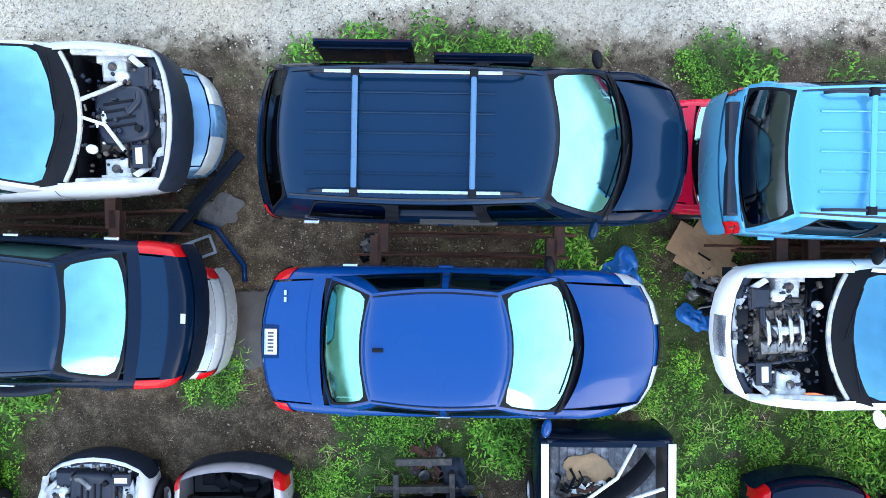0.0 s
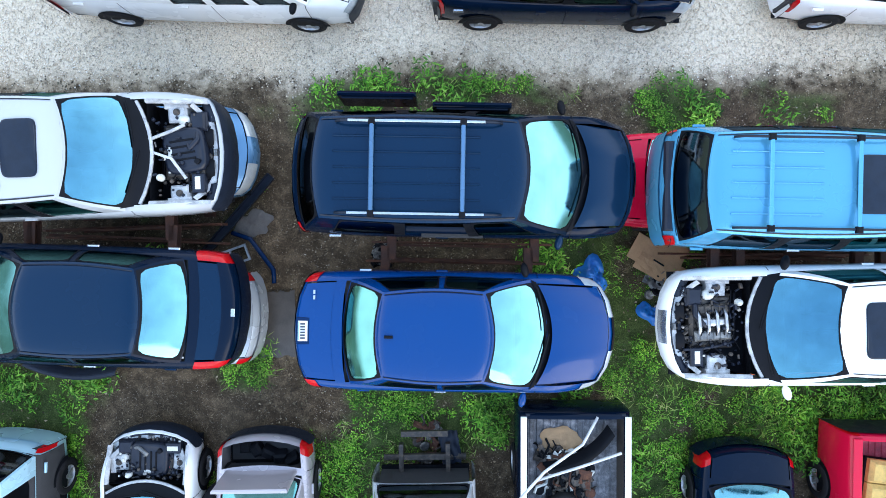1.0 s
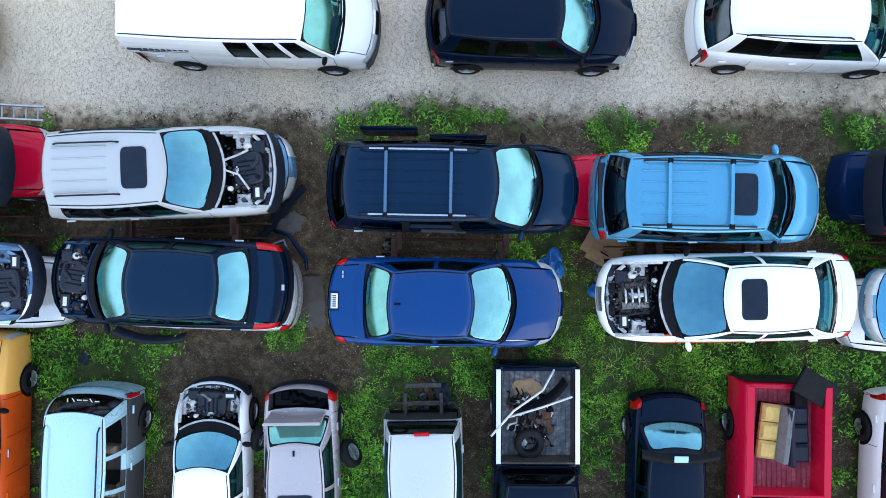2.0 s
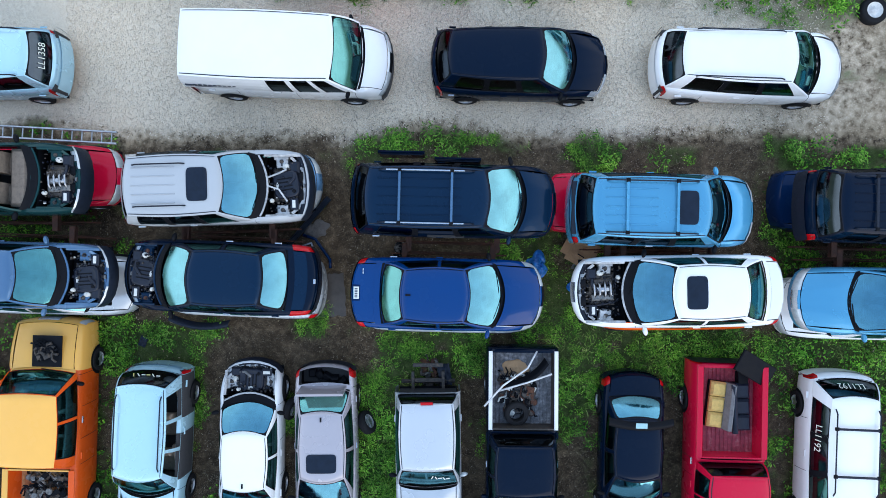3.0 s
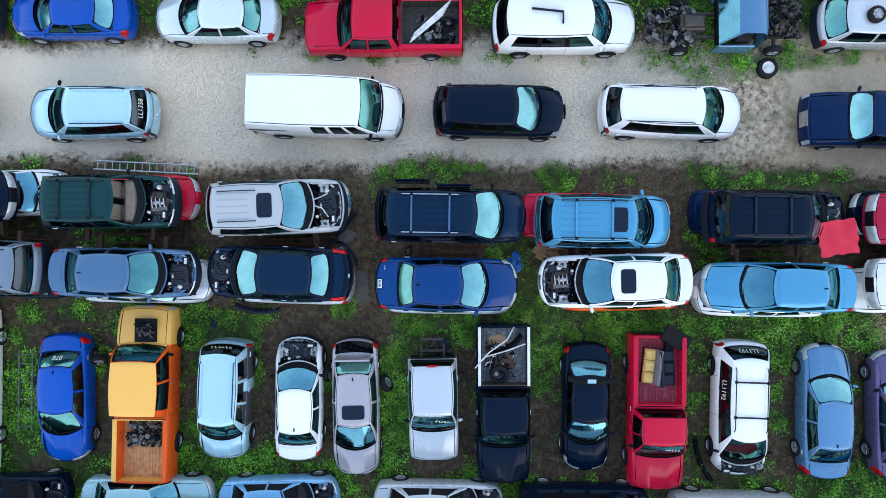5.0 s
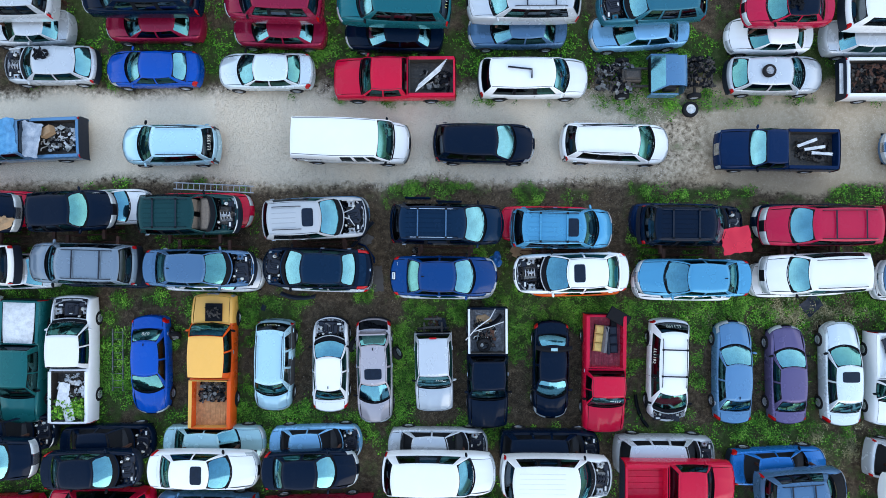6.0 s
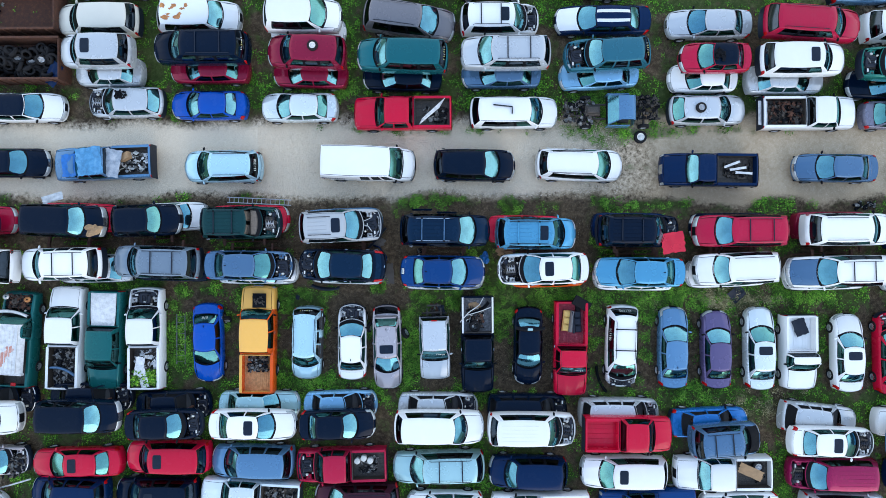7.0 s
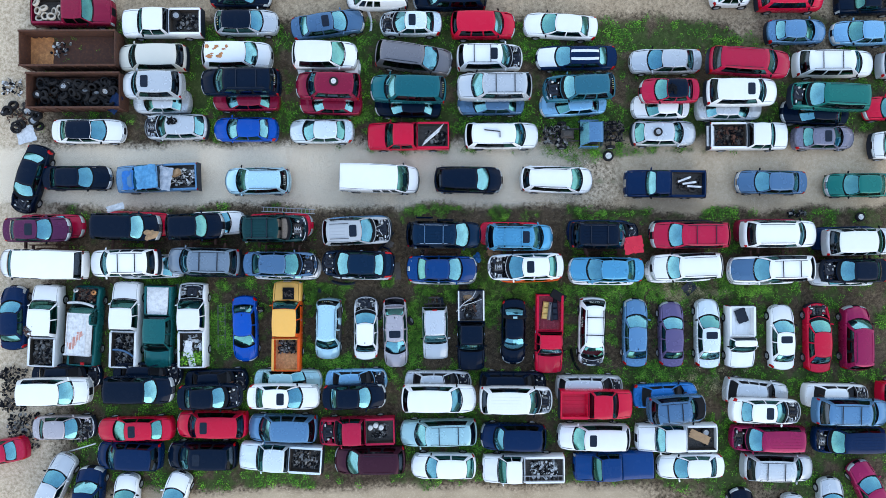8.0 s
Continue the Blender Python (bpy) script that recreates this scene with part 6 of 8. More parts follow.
rack(20.86, 10.81, 0, False)
vehicle("suv", "green", 26.98, 10.48, 1.42, 177, 5.53, "engine rails")
vehicle("sedan", "black", 26.88, 9.73, 0, 177, 4.75, "lower")
rack(26.98, 10.48, -3, False)
vehicle("sedan", "red", 32.68, 10.00, 0.00, 180, 4.42, "")
vehicle("sedan", "white", -24.61, 8.64, 0.00, 0, 5.02, "darkroof")
vehicle("hatch", "silver", -18.52, 8.91, 0.00, 180, 4.49, "engine scraproof")
vehicle("sedan", "blue", -13.62, 8.70, 0.00, 180, 4.53, "")
vehicle("sedan", "palewhite", -8.27, 8.56, 0.00, 180, 4.56, "")
vehicle("pickup", "red", -2.13, 8.15, 0.00, 180, 5.78, "bed=poles")
vehicle("suv", "white", 4.48, 8.16, 0.00, 0, 5.24, "poleroof")
vehicle("hatch", "silver", 16.06, 8.28, 0.00, 0, 4.67, "wheelroof")
vehicle("pickup", "white", 22.05, 8.04, 0.00, 0, 5.67, "bed=scrap dl=0.46 hl=0.2")
vehicle("sedan", "mauve", 27.55, 7.92, 0.00, 0, 4.44, "sunroof")
vehicle("van", "white", 33.19, 7.34, 0.00, 180, 4.67, "")
vehicle("sedan", "black", -28.71, 5.28, 0.00, -108, 4.94, "engine darkroof")
vehicle("sedan", "black", -25.44, 5.35, 0.00, 0, 4.73, "")
vehicle("pickup", "steelblue", -19.78, 5.28, 0.00, 182, 5.77, "bed=junk tarp")
vehicle("cross", "ice", -12.79, 5.05, 0.00, 180, 4.57, "code=LL1358 rails wg=green")
vehicle("van", "white", -4.18, 5.15, 0.00, -2, 5.58, "sidebars")
vehicle("cross", "black", 2.12, 5.05, 0.00, -1, 4.85, "hl=0.205 rf=0.18 wg=cyan")
vehicle("cross", "white", 8.37, 5.02, 0.00, -2, 5.14, "rails hl=0.165 rf=0.16 wg=green")
vehicle("pickup", "navy", 16.03, 4.68, 0.00, 179, 5.64, "bed=panels dl=0.45 hl=0.25")
vehicle("sedan", "slate", 23.73, 4.76, 0.00, 179, 5.00, "")
vehicle("sedan", "green", 30.02, 4.52, 0.00, 180, 4.76, "")
vehicle("sedan", "purple", -27.33, 1.67, 1.42, 0, 4.42, "sunroof")
vehicle("sedan", "crimson", -27.23, 1.95, 0, 0, 4.42, "lower")
rack(-27.33, 1.67, 180, True)
vehicle("suv", "black", -21.32, 1.81, 1.42, -2, 4.69, "bag")
vehicle("sedan", "red", -21.22, 2.09, 0, -2, 4.69, "lower")
rack(-21.32, 1.81, 178, True)
vehicle("wagon", "black", -16.65, 1.82, 1.42, 2, 3.92, "")
vehicle("sedan", "white", -15.65, 2.10, 0, 2, 3.92, "lower")
rack(-16.65, 1.82, 182, True)
vehicle("suv", "darkgreen", -11.28, 1.63, 1.42, 0, 4.54, "engine nowind rack ribs hl=0.25")
vehicle("sedan", "red", -11.18, 1.91, 0, 0, 4.54, "lower")
rack(-11.28, 1.63, 180, True)
vehicle("suv", "offwhite", -5.61, 1.42, 1.42, 2, 4.72, "engine rails sunroof ribs hl=0.255 rf=0.16 wg=blue barebay brace trimbumper nomirror railin")
vehicle("sedan", "steelblue", -5.63, 1.70, 0, 2, 4.55, "lower")
rack(-5.61, 1.42, 182, True)
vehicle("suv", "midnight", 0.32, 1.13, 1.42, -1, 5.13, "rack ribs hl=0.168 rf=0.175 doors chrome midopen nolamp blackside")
rack(0.32, 1.13, 179, True)
vehicle("suv", "skyblue", 5.50, 0.92, 1.42, -1, 4.61, "rack sunroof ribs hl=0.165 rf=0.14 hatchopen plainbumper")
vehicle("sedan", "red", 5.15, 1.20, 0, -1, 4.61, "lower")
rack(5.50, 0.92, 179, True)
vehicle("suv", "black", 11.34, 1.03, 1.42, -1, 4.68, "engine rack ribs")
vehicle("sedan", "navy", 11.44, 1.31, 0, -1, 4.68, "lower")
rack(11.34, 1.03, 179, True)
vehicle("suv", "crimson", 17.25, 0.99, 1.42, 180, 5.37, "rack")
vehicle("sedan", "black", 17.35, 1.27, 0, 180, 4.75, "lower")
rack(17.25, 0.99, 180, True)
vehicle("suv", "white", 23.42, 1.02, 1.42, 0, 5.13, "rails")
vehicle("sedan", "maroon", 23.52, 1.30, 0, 0, 4.75, "lower")
rack(23.42, 1.02, 180, True)
vehicle("minivan", "silver", 28.97, 0.45, 1.42, 1, 4.79, "whiteroof")
vehicle("sedan", "navy", 29.07, 0.73, 0, 1, 4.75, "lower")
rack(28.97, 0.45, 181, True)
vehicle("van", "white", -26.86, -0.66, 1.42, 178, 5.76, "")
rack(-26.86, -0.66, -2, True)
vehicle("suv", "white", -21.38, -0.63, 1.42, 181, 4.63, "rack")
vehicle("sedan", "silver", -20.38, -0.93, 0, 181, 4.63, "lower")
rack(-21.38, -0.63, 1, True)
vehicle("suv", "greyblue", -16.01, -0.56, 1.42, 178, 4.92, "rack")
vehicle("sedan", "black", -15.91, -0.86, 0, 178, 4.75, "lower")
rack(-16.01, -0.56, -2, True)
vehicle("sedan", "slate", -10.85, -0.79, 1.42, -1, 5.03, "engine")
vehicle("sedan", "silver", -10.75, -1.09, 0, -1, 4.75, "lower")
rack(-10.85, -0.79, -1, True)
vehicle("sedan", "midnight", -5.56, -0.82, 1.42, 178, 4.96, "w=1.81 engine hl=0.21 rf=0.17 dl=0.14 blackside blacktail")
vehicle("sedan", "silver", -5.51, -1.12, 0, 178, 4.55, "lower tl")
rack(-5.56, -0.82, -2, True)
vehicle("sedan", "deepblue", 0.18, -1.21, 1.42, -1, 4.84, "w=1.81 plate hl=0.225 rf=0.175 dl=0.15 rg=green")
vehicle("sedan", "silver", 0.28, -1.51, 0, -1, 4.75, "lower")
rack(0.18, -1.21, -1, True)
vehicle("sedan", "white", 5.91, -1.10, 1.42, 181, 5.19, "w=1.81 engine plainbumper sunroof hl=0.265 rf=0.185 dl=0.09 wg=blue rg=green")
vehicle("sedan", "orange", 6.36, -1.40, 0, 181, 4.55, "lower")
rack(5.91, -1.10, 1, True)
vehicle("sedan", "skyblue", 11.45, -1.33, 1.42, 179, 5.16, "wg=blue rg=green")
vehicle("sedan", "white", 11.55, -1.63, 0, 179, 4.75, "lower")
rack(11.45, -1.33, -1, True)
vehicle("suv", "white", 16.98, -1.17, 1.42, 182, 4.87, "rails")
vehicle("sedan", "white", 17.08, -1.47, 0, 182, 4.75, "lower")
rack(16.98, -1.17, 2, True)
vehicle("wagon", "white", 22.90, -1.38, 1.42, 181, 5.94, "rack hood=slate")
vehicle("sedan", "white", 23.00, -1.68, 0, 181, 4.75, "lower")
rack(22.90, -1.38, 1, True)
vehicle("sedan", "black", 28.64, -1.54, 1.42, 180, 4.55, "engine")
vehicle("sedan", "silver", 28.74, -1.84, 0, 180, 4.55, "lower")
rack(28.64, -1.54, 0, True)
vehicle("sedan", "navy", -29.92, -4.44, 0.00, 90, 4.53, "")
vehicle("pickup", "white", -27.61, -4.98, 0.00, 87, 5.75, "bed=scrap dl=0.36 hl=0.2")
vehicle("pickup", "tealgreen", -24.84, -5.01, 0.00, 86, 5.61, "engine bed=scrap dl=0.5 hl=0.24")
vehicle("pickup", "white", -22.03, -4.97, 0.00, 88, 6.04, "bed=bumper dl=0.43 hl=0.2")
vehicle("pickup", "tealgreen", -19.71, -5.16, 0.00, -92, 5.81, "bed=scrap dl=0.36 hl=0.22")
vehicle("pickup", "white", -17.35, -5.05, 0.00, 90, 5.96, "engine bed=weeds dl=0.43 hl=0.2")
vehicle("sedan", "blue", -13.74, -5.37, 0.00, -89, 4.69, "code=078")
vehicle("crewtruck", "orange", -10.74, -5.16, 0.00, 89, 6.32, "bed=rustscrap dl=0.38 hl=0.215 rf=0.085")
vehicle("suv", "ice", -7.86, -5.42, 0.00, -92, 4.31, "rails mark w=1.72 sideopen=1")
vehicle("sedan", "white", -5.22, -5.37, 0.00, 90, 4.49, "engine redhose wg=blue rg=green")
vehicle("sedan", "silvermauve", -3.14, -5.72, 0.00, -89, 5.01, "sunroof wheeloff hl=0.21 trunkopen")
vehicle("pickup", "silver", -0.33, -5.33, 0.00, -89, 4.62, "nobed w=1.78 wmark dl=0.2 hl=0.26 rf=0.135")
vehicle("pickup", "black", 2.21, -5.57, 0.00, -90, 5.72, "bed=wood whitebed hl=0.25")
vehicle("sedan", "black", 5.23, -5.72, 0.00, -91, 4.66, "bumperroof rg=blue wg=blue")
vehicle("pickup", "red", 7.73, -5.88, 0.00, -91, 5.60, "bed=seats wmark dl=0.47 hl=0.235")
vehicle("wagon", "white", 10.81, -5.78, 0.00, -92, 4.88, "rack engine code=LL1192 sidecode hl=0.12 rf=0.17 wg=green")
vehicle("sedan", "steelblue", 13.90, -5.88, 0.00, 89, 4.86, "")
vehicle("sedan", "violet", 16.48, -6.01, 0.00, 90, 4.66, "")
vehicle("sedan", "palewhite", 19.07, -5.97, 0.00, 90, 4.95, "sunroof")
vehicle("pickup", "white", 21.36, -6.23, 0.00, -90, 4.45, "bed=sheet dl=0.5 hl=0.28")
vehicle("sedan", "white", 24.37, -6.28, 0.00, 90, 4.67, "sunroof")
vehicle("sedan", "red", 26.97, -6.34, 0.00, 90, 4.99, "engine")
vehicle("suv", "magenta", 29.67, -6.38, 0.00, 90, 4.61, "rails")
vehicle("suv", "white", -26.18, -9.32, 1.42, 0, 4.90, "")
vehicle("sedan", "black", -26.23, -8.57, 0, 0, 4.75, "lower opencab engine")
rack(-26.18, -9.32, 0, False)
vehicle("suv", "black", -20.53, -9.26, 1.42, -1, 4.74, "")
vehicle("sedan", "black", -20.58, -8.51, 0, -1, 4.74, "lower opencab engine")
rack(-20.53, -9.26, -1, False)
vehicle("sedan", "black", -15.71, -9.80, 1.42, 1, 4.36, "engine")
vehicle("sedan", "black", -15.76, -9.05, 0, 1, 4.36, "lower opencab engine")
rack(-15.71, -9.80, 1, False)
vehicle("sedan", "white", -10.67, -9.85, 1.42, -1, 4.95, "sunroof")
vehicle("sedan", "paleteal", -10.72, -9.10, 0, -1, 4.75, "lower")
rack(-10.67, -9.85, -1, False)
vehicle("sedan", "black", -5.88, -9.89, 1.42, 1, 4.35, "")
vehicle("sedan", "lightblue", -5.93, -9.14, 0, 1, 4.35, "lower opencab engine")
rack(-5.88, -9.89, 1, False)
vehicle("suv", "white", -0.10, -10.06, 1.42, -1, 5.11, "")
vehicle("sedan", "silver", -0.15, -9.31, 0, -1, 4.75, "lower opencab engine")
rack(-0.10, -10.06, -1, False)
vehicle("suv", "white", 5.18, -10.23, 1.42, -1, 5.01, "engine ribs")
vehicle("suv", "black", 5.13, -9.48, 0, -1, 4.75, "lower opencab engine")
rack(5.18, -10.23, -1, False)
vehicle("pickup", "red", 10.65, -10.54, 1.42, -1, 5.03, "bed=empty")
vehicle("suv", "silver", 10.60, -9.79, 0, -1, 4.75, "lower opencab engine")
rack(10.65, -10.54, -1, False)
vehicle("suv", "slate", 16.26, -10.94, 1.42, 4, 3.99, "rack darkhood")
rack(16.26, -10.94, 4, False)
vehicle("sedan", "white", 22.42, -11.17, 1.42, -2, 4.92, "engine sunroof")
rack(22.42, -11.17, -2, False)
vehicle("suv", "steelblue", 28.31, -11.26, 1.42, -2, 5.11, "rack")
vehicle("sedan", "white", 28.26, -10.51, 0, -2, 4.75, "lower opencab engine")
rack(28.31, -11.26, -2, False)
vehicle("suv", "red", 33.83, -10.41, 0.00, 0, 5.07, "")
vehicle("sedan", "silvermauve", -26.43, -12.20, 0.00, 0, 4.28, "engine")
vehicle("sedan", "red", -21.47, -12.37, 0.00, 181, 5.33, "sunroof")
vehicle("suv", "red", -16.08, -12.06, 0.00, 179, 4.93, "sunroof")
vehicle("minivan", "steelblue", -11.12, -12.38, 0.00, 178, 4.86, "")
vehicle("pickup", "crimson", -5.87, -12.62, 0.00, 181, 5.34, "engine bed=drums")
vehicle("suv", "paleteal", -0.14, -12.81, 0.00, 181, 5.45, "rack")
vehicle("suv", "navy", 5.15, -13.18, 0.00, 178, 4.64, "")
vehicle("suv", "white", 10.85, -13.24, 0.00, 179, 5.13, "sunroof")
vehicle("pickup", "white", 16.70, -13.33, 0.00, 180, 5.66, "bed=cardboard")
vehicle("suv", "magenta", 23.30, -13.45, 0.00, 179, 5.30, "engine ribs")
vehicle("suv", "navy", 29.08, -13.63, 0.00, 180, 5.02, "engine ribs")
vehicle("minivan", "navy", -21.88, -14.20, 0.00, 177, 4.54, "")
vehicle("minivan", "black", -16.77, -14.26, 0.00, 179, 4.85, "sunroof")
vehicle("pickup", "palewhite", -11.24, -14.43, 0.00, 176, 5.88, "bed=scrap")
vehicle("minivan", "darkmaroon", -5.00, -14.70, 0.00, 180, 5.02, "rails")
vehicle("hatch", "white", 0.19, -15.21, 0.00, 179, 4.63, "")
vehicle("pickup", "white", 5.83, -15.40, 0.00, 180, 5.79, "bed=ladder dl=0.5 hl=0.19")
vehicle("pickup", "deepblue", 12.20, -15.28, 0.00, 182, 5.60, "bed=cover")
vehicle("sedan", "white", 17.75, -15.43, 0.00, 181, 4.79, "")
vehicle("suv", "silver", 23.97, -15.54, 0.00, -2, 5.03, "rack ribs")
vehicle("sedan", "magenta", 30.75, -17.49, 0.00, 115, 4.96, "")
vehicle("sedan", "silver", 27.82, -18.62, 0.00, 90, 4.56, "")
vehicle("sedan", "black", 21.42, -19.33, 0.00, 90, 4.59, "")
vehicle("sedan", "silver", 24.93, -19.77, 0.00, 82, 4.63, "")
vehicle("sedan", "crimson", -31.35, -13.94, 0.00, 190, 4.66, "")
vehicle("sedan", "silver", -27.27, -16.39, 0.00, 65, 5.06, "")
vehicle("suv", "navy", -24.73, -17.22, 0.00, 85, 4.54, "")
vehicle("sedan", "white", -22.16, -17.76, 0.00, 88, 4.59, "")
vehicle("sedan", "white", -18.97, -17.76, 0.00, 72, 4.91, "")
vehicle("sedan", "brightblue", 16.00, -10.35, 0.00, 2, 4.71, "opencab")
vehicle("wagon", "silver", 22.56, -10.24, 0.00, -7, 4.60, "opencab")

# ---- loads, wrecks and litter ----
srng = random.Random(21)


def scrap_heap(m, sx, sy, height, label, n=26, tones=("dark", "metal")):
    """A heap of torn-off parts: boxes, bent sheets, pipes and hoses, higher in the middle."""
    root = new("scrap_heap")
    root.empty_display_size = 0.3
    root.matrix_basis = m
    tagged(root, label, "scrap", "scrap heaps")
    mats = {"dark": PLASTIC, "metal": BARE, "iron": IRON, "white": WHITE_METAL, "rust": RUST, "red": HOSE_RED, "pale": JUG}
    for tone in tones:
        bits = []
        for i in range(int(1.7 * n) // len(tones)):
            px, py = srng.uniform(-1, 1), srng.uniform(-1, 1)
            h = height * (1 - 0.5 * (px * px + py * py)) * srng.uniform(0.15, 1.0)
            a, b, c = srng.uniform(0.03, 0.13), srng.uniform(0.02, 0.085), srng.uniform(0.02, 0.07)
            mm = pose(px * (sx - 0.2), py * (sy - 0.15), h * 0.55 + 0.02, srng.uniform(-35, 35), srng.uniform(-35, 35), srng.uniform(0, 180))
            g = srng.choice(("box", "box", "pipe", "disc", "sheet"))
            if g == "box":
                bits.append(moved(box(-a, a, -b, b, 0, c, 0.015), mm))
            elif g == "pipe":
                bits.append(moved(tube([(-a * 2, 0, 0), (-a, 0.05, 0.02), (a, -0.04, 0.05), (a * 2, 0.03, 0.02)], srng.uniform(0.012, 0.03), 6), mm))
            elif g == "disc":
                bits.append(moved(lathe([(0.0, 0.03), (0.05, 0.04), (0.085, 0.035), (0.10, 0.0), (0.0, -0.01)], 10), mm))
            else:
                bits.append(moved(sheet(a * 3, b * 3, 5, 0.04, i), mm))
        tagged(part("loose_" + {"dark": "plastic", "metal": "metal", "iron": "iron", "white": "panel", "rust": "rusty_iron", "red": "hose", "pale": "container"}[tone] + "_scrap", join(*bits), mats[tone], root), kind="stuff")
    return root


def ladder(m, length, width, label, rungs=12, material=None):
    root = new("ladder")
    root.empty_display_size = 0.3
    root.matrix_basis = m
    tagged(root, label, "ladder", "ladders")
    mat = material or ALLOY
    for s in (-1, 1):
        part("rail", box(-length / 2, length / 2, s * width / 2 - 0.025, s * width / 2 + 0.025, 0, 0.07, 0.01), mat, root)
    for i in range(rungs):
        x = -length / 2 + (i + 0.5) * length / rungs
        part("rung", tube([(x, -width / 2, 0.035), (x, width / 2, 0.035)], 0.017, 7), mat, root)
    return root


def bench_seat(m, length, material, label, cushions=3):
    """A car's rear bench, back and cushion."""
    root = new("car_seat")
    root.empty_display_size = 0.3
    root.matrix_basis = m
    tagged(root, label, "car seat", "loose car seats")
    part("base", box(-length / 2, length / 2, -0.24, 0.24, 0, 0.10, 0.02), PLASTIC, root)
    for i in range(cushions):
        x0 = -length / 2 + i * length / cushions
        part("cushion", box(x0 + 0.01, x0 + length / cushions - 0.01, -0.22, 0.20, 0.10, 0.24, 0.06), material, root)
    part("backrest", moved(box(-length / 2, length / 2, -0.06, 0.07, 0, 0.40, 0.05), pose(0, 0.22, 0.10, -12, 0, 0)), SEAT_GREY if material is FOAM else material, root)
    return root


def tyre_heap(places, label, rims=0, material=None):
    """Tyres thrown together; rims: every so-manieth still has its rim."""
    root = new("tyre_heap")
    root.empty_display_size = 0.3
    root.matrix_basis = pose(*places[0].translation)
    back = root.matrix_basis.inverted()
    tagged(root, label, "tyre heap", "tyre heaps")
    for i, m in enumerate(places):
        t = part("tyre", TYRE_MESH, None, root, at=back @ m)
        if material:
            t.material_slots[0].link = "OBJECT"
            t.material_slots[0].material = material
        if rims and i % rims == 0:
            part("rim", RIM_MESH, None, t)
    return root


def pole(points, r, material, label):
    return solid("pole", tube(points, r), material, Matrix(), label, "pole", "loose poles", smooth=True)


def lying_sheet(x, y, z, w, h, rz, material, label, name="panel", rough=0.04, seed=0, rx=0, ry=0, category="panel"):
    return solid(name, crumple(w * 1.3, h * 1.3, rough * 2, seed) if name in ("tarpaulin", "bag") else sheet(w, h, 12, rough, seed), material, pose(x, y, z, rx, ry, rz), label, category, smooth=True)


def bumper(x, y, z, rz, length, material, label, rx=0):
    P = np.array([[(0.16 * (1 - (v / 10 - 1) ** 2) + dx, (v / 10 - 1) * length / 2, dz) for v in range(21)] for dx, dz in ((-0.10, 0.0), (-0.02, 0.16), (0.06, 0.20), (0.10, 0.10), (0.08, 0.0))])
    return solid("bumper", grid(P), material, pose(x, y, z, rx, 0, rz), label, "bumper", "loose bumpers", smooth=True)


# loads in the beds of the trucks
TRUCK_LOADS = []
for ob in [o for o in scene.objects if o.name.startswith("pickup_truck")]:
    TRUCK_LOADS.append((ob, ob.matrix_basis.copy()))


def bed_of(x, y):
    """The truck nearest to a place and its pose."""
    return min(TRUCK_LOADS, key=lambda q: (q[1].translation - Vector((x, y, q[1].translation.z))).length)[1]


def at_bed(x, y, dx, dy=0.0, dz=0.75, rz=0.0):
    return bed_of(x, y) @ pose(dx, dy, dz, 0, 0, rz)

# maroon truck: a bed of pale tyres
tyre_heap([at_bed(-26.10, 17.74, -2.3 + 0.52 * (i % 4), -0.5 + 0.48 * (i // 4) + 0.1 * (i % 2), 0.95 + 0.18 * (i % 3)) @ pose(0, 0, 0, srng.uniform(-30, 30), srng.uniform(-30, 30), 0) @ Matrix.Scale(0.85, 4) for i in range(9)], "muddy pale tyres piled in a maroon truck bed", 0, TYRE_CREAM)
scrap_heap(at_bed(-19.66, 16.91, -1.75), 0.95, 0.62, 0.45, "dark car parts piled in a white truck bed", 50, ("dark", "metal"))
m = at_bed(-19.66, 16.91, -1.1, -0.4, 1.12)
loose_wheel(*m.translation, 0, 10, 0, True)
scrap_heap(at_bed(22.33, 8.38, -1.4), 1.25, 0.78, 0.75, "rusty and dark scrap iron in a white truck bed", 130, ("iron", "dark", "rust"))
scrap_heap(at_bed(31.53, 18.51, -1.6), 0.9, 0.66, 0.4, "dark scrap in a truck bed", 30, ("iron", "dark"))
# red truck by the lane: dark parts and a sheaf of poles
scrap_heap(at_bed(-2.19, 8.50, -1.9, 0.1), 0.9, 0.6, 0.4, "black plastic parts in a red truck bed", 34, ("dark", "dark", "metal"))
rb = bed_of(-2.19, 8.50)
for i in range(6):
    a, b = rb @ Vector((-1.0 - 0.03 * i, 0.75 - 0.06 * i, 1.30 + 0.02 * (i % 3))), rb @ Vector((-2.2 - 0.06 * i, -0.25 - 0.10 * i, 1.30 + 0.02 * i))
    pole([tuple(b), tuple((a + b) / 2), tuple(a)], 0.022, WHITE_METAL, "pale metal pole lying across a red truck bed")
# blue truck under a torn tarpaulin
scrap_heap(at_bed(-20.12, 5.50, -1.8), 1.0, 0.66, 0.6, "mixed litter and bags in a blue truck bed", 60, ("dark", "white", "metal", "pale"))
bt = bed_of(-20.12, 5.50)
lying_sheet(*(bt @ Vector((0.35, 0.0, 1.76))), 1.45, 1.6, 8, TARP_SKY, "faded blue tarpaulin over a truck cab", "tarpaulin_sheet", 0.05, 3, category="tarpaulin")
lying_sheet(*(bt @ Vector((-0.75, 0.1, 1.40))), 1.1, 1.6, -12, TARP_PALE, "crumpled pale tarpaulin over a truck bed", "tarpaulin_sheet", 0.10, 5, category="tarpaulin")
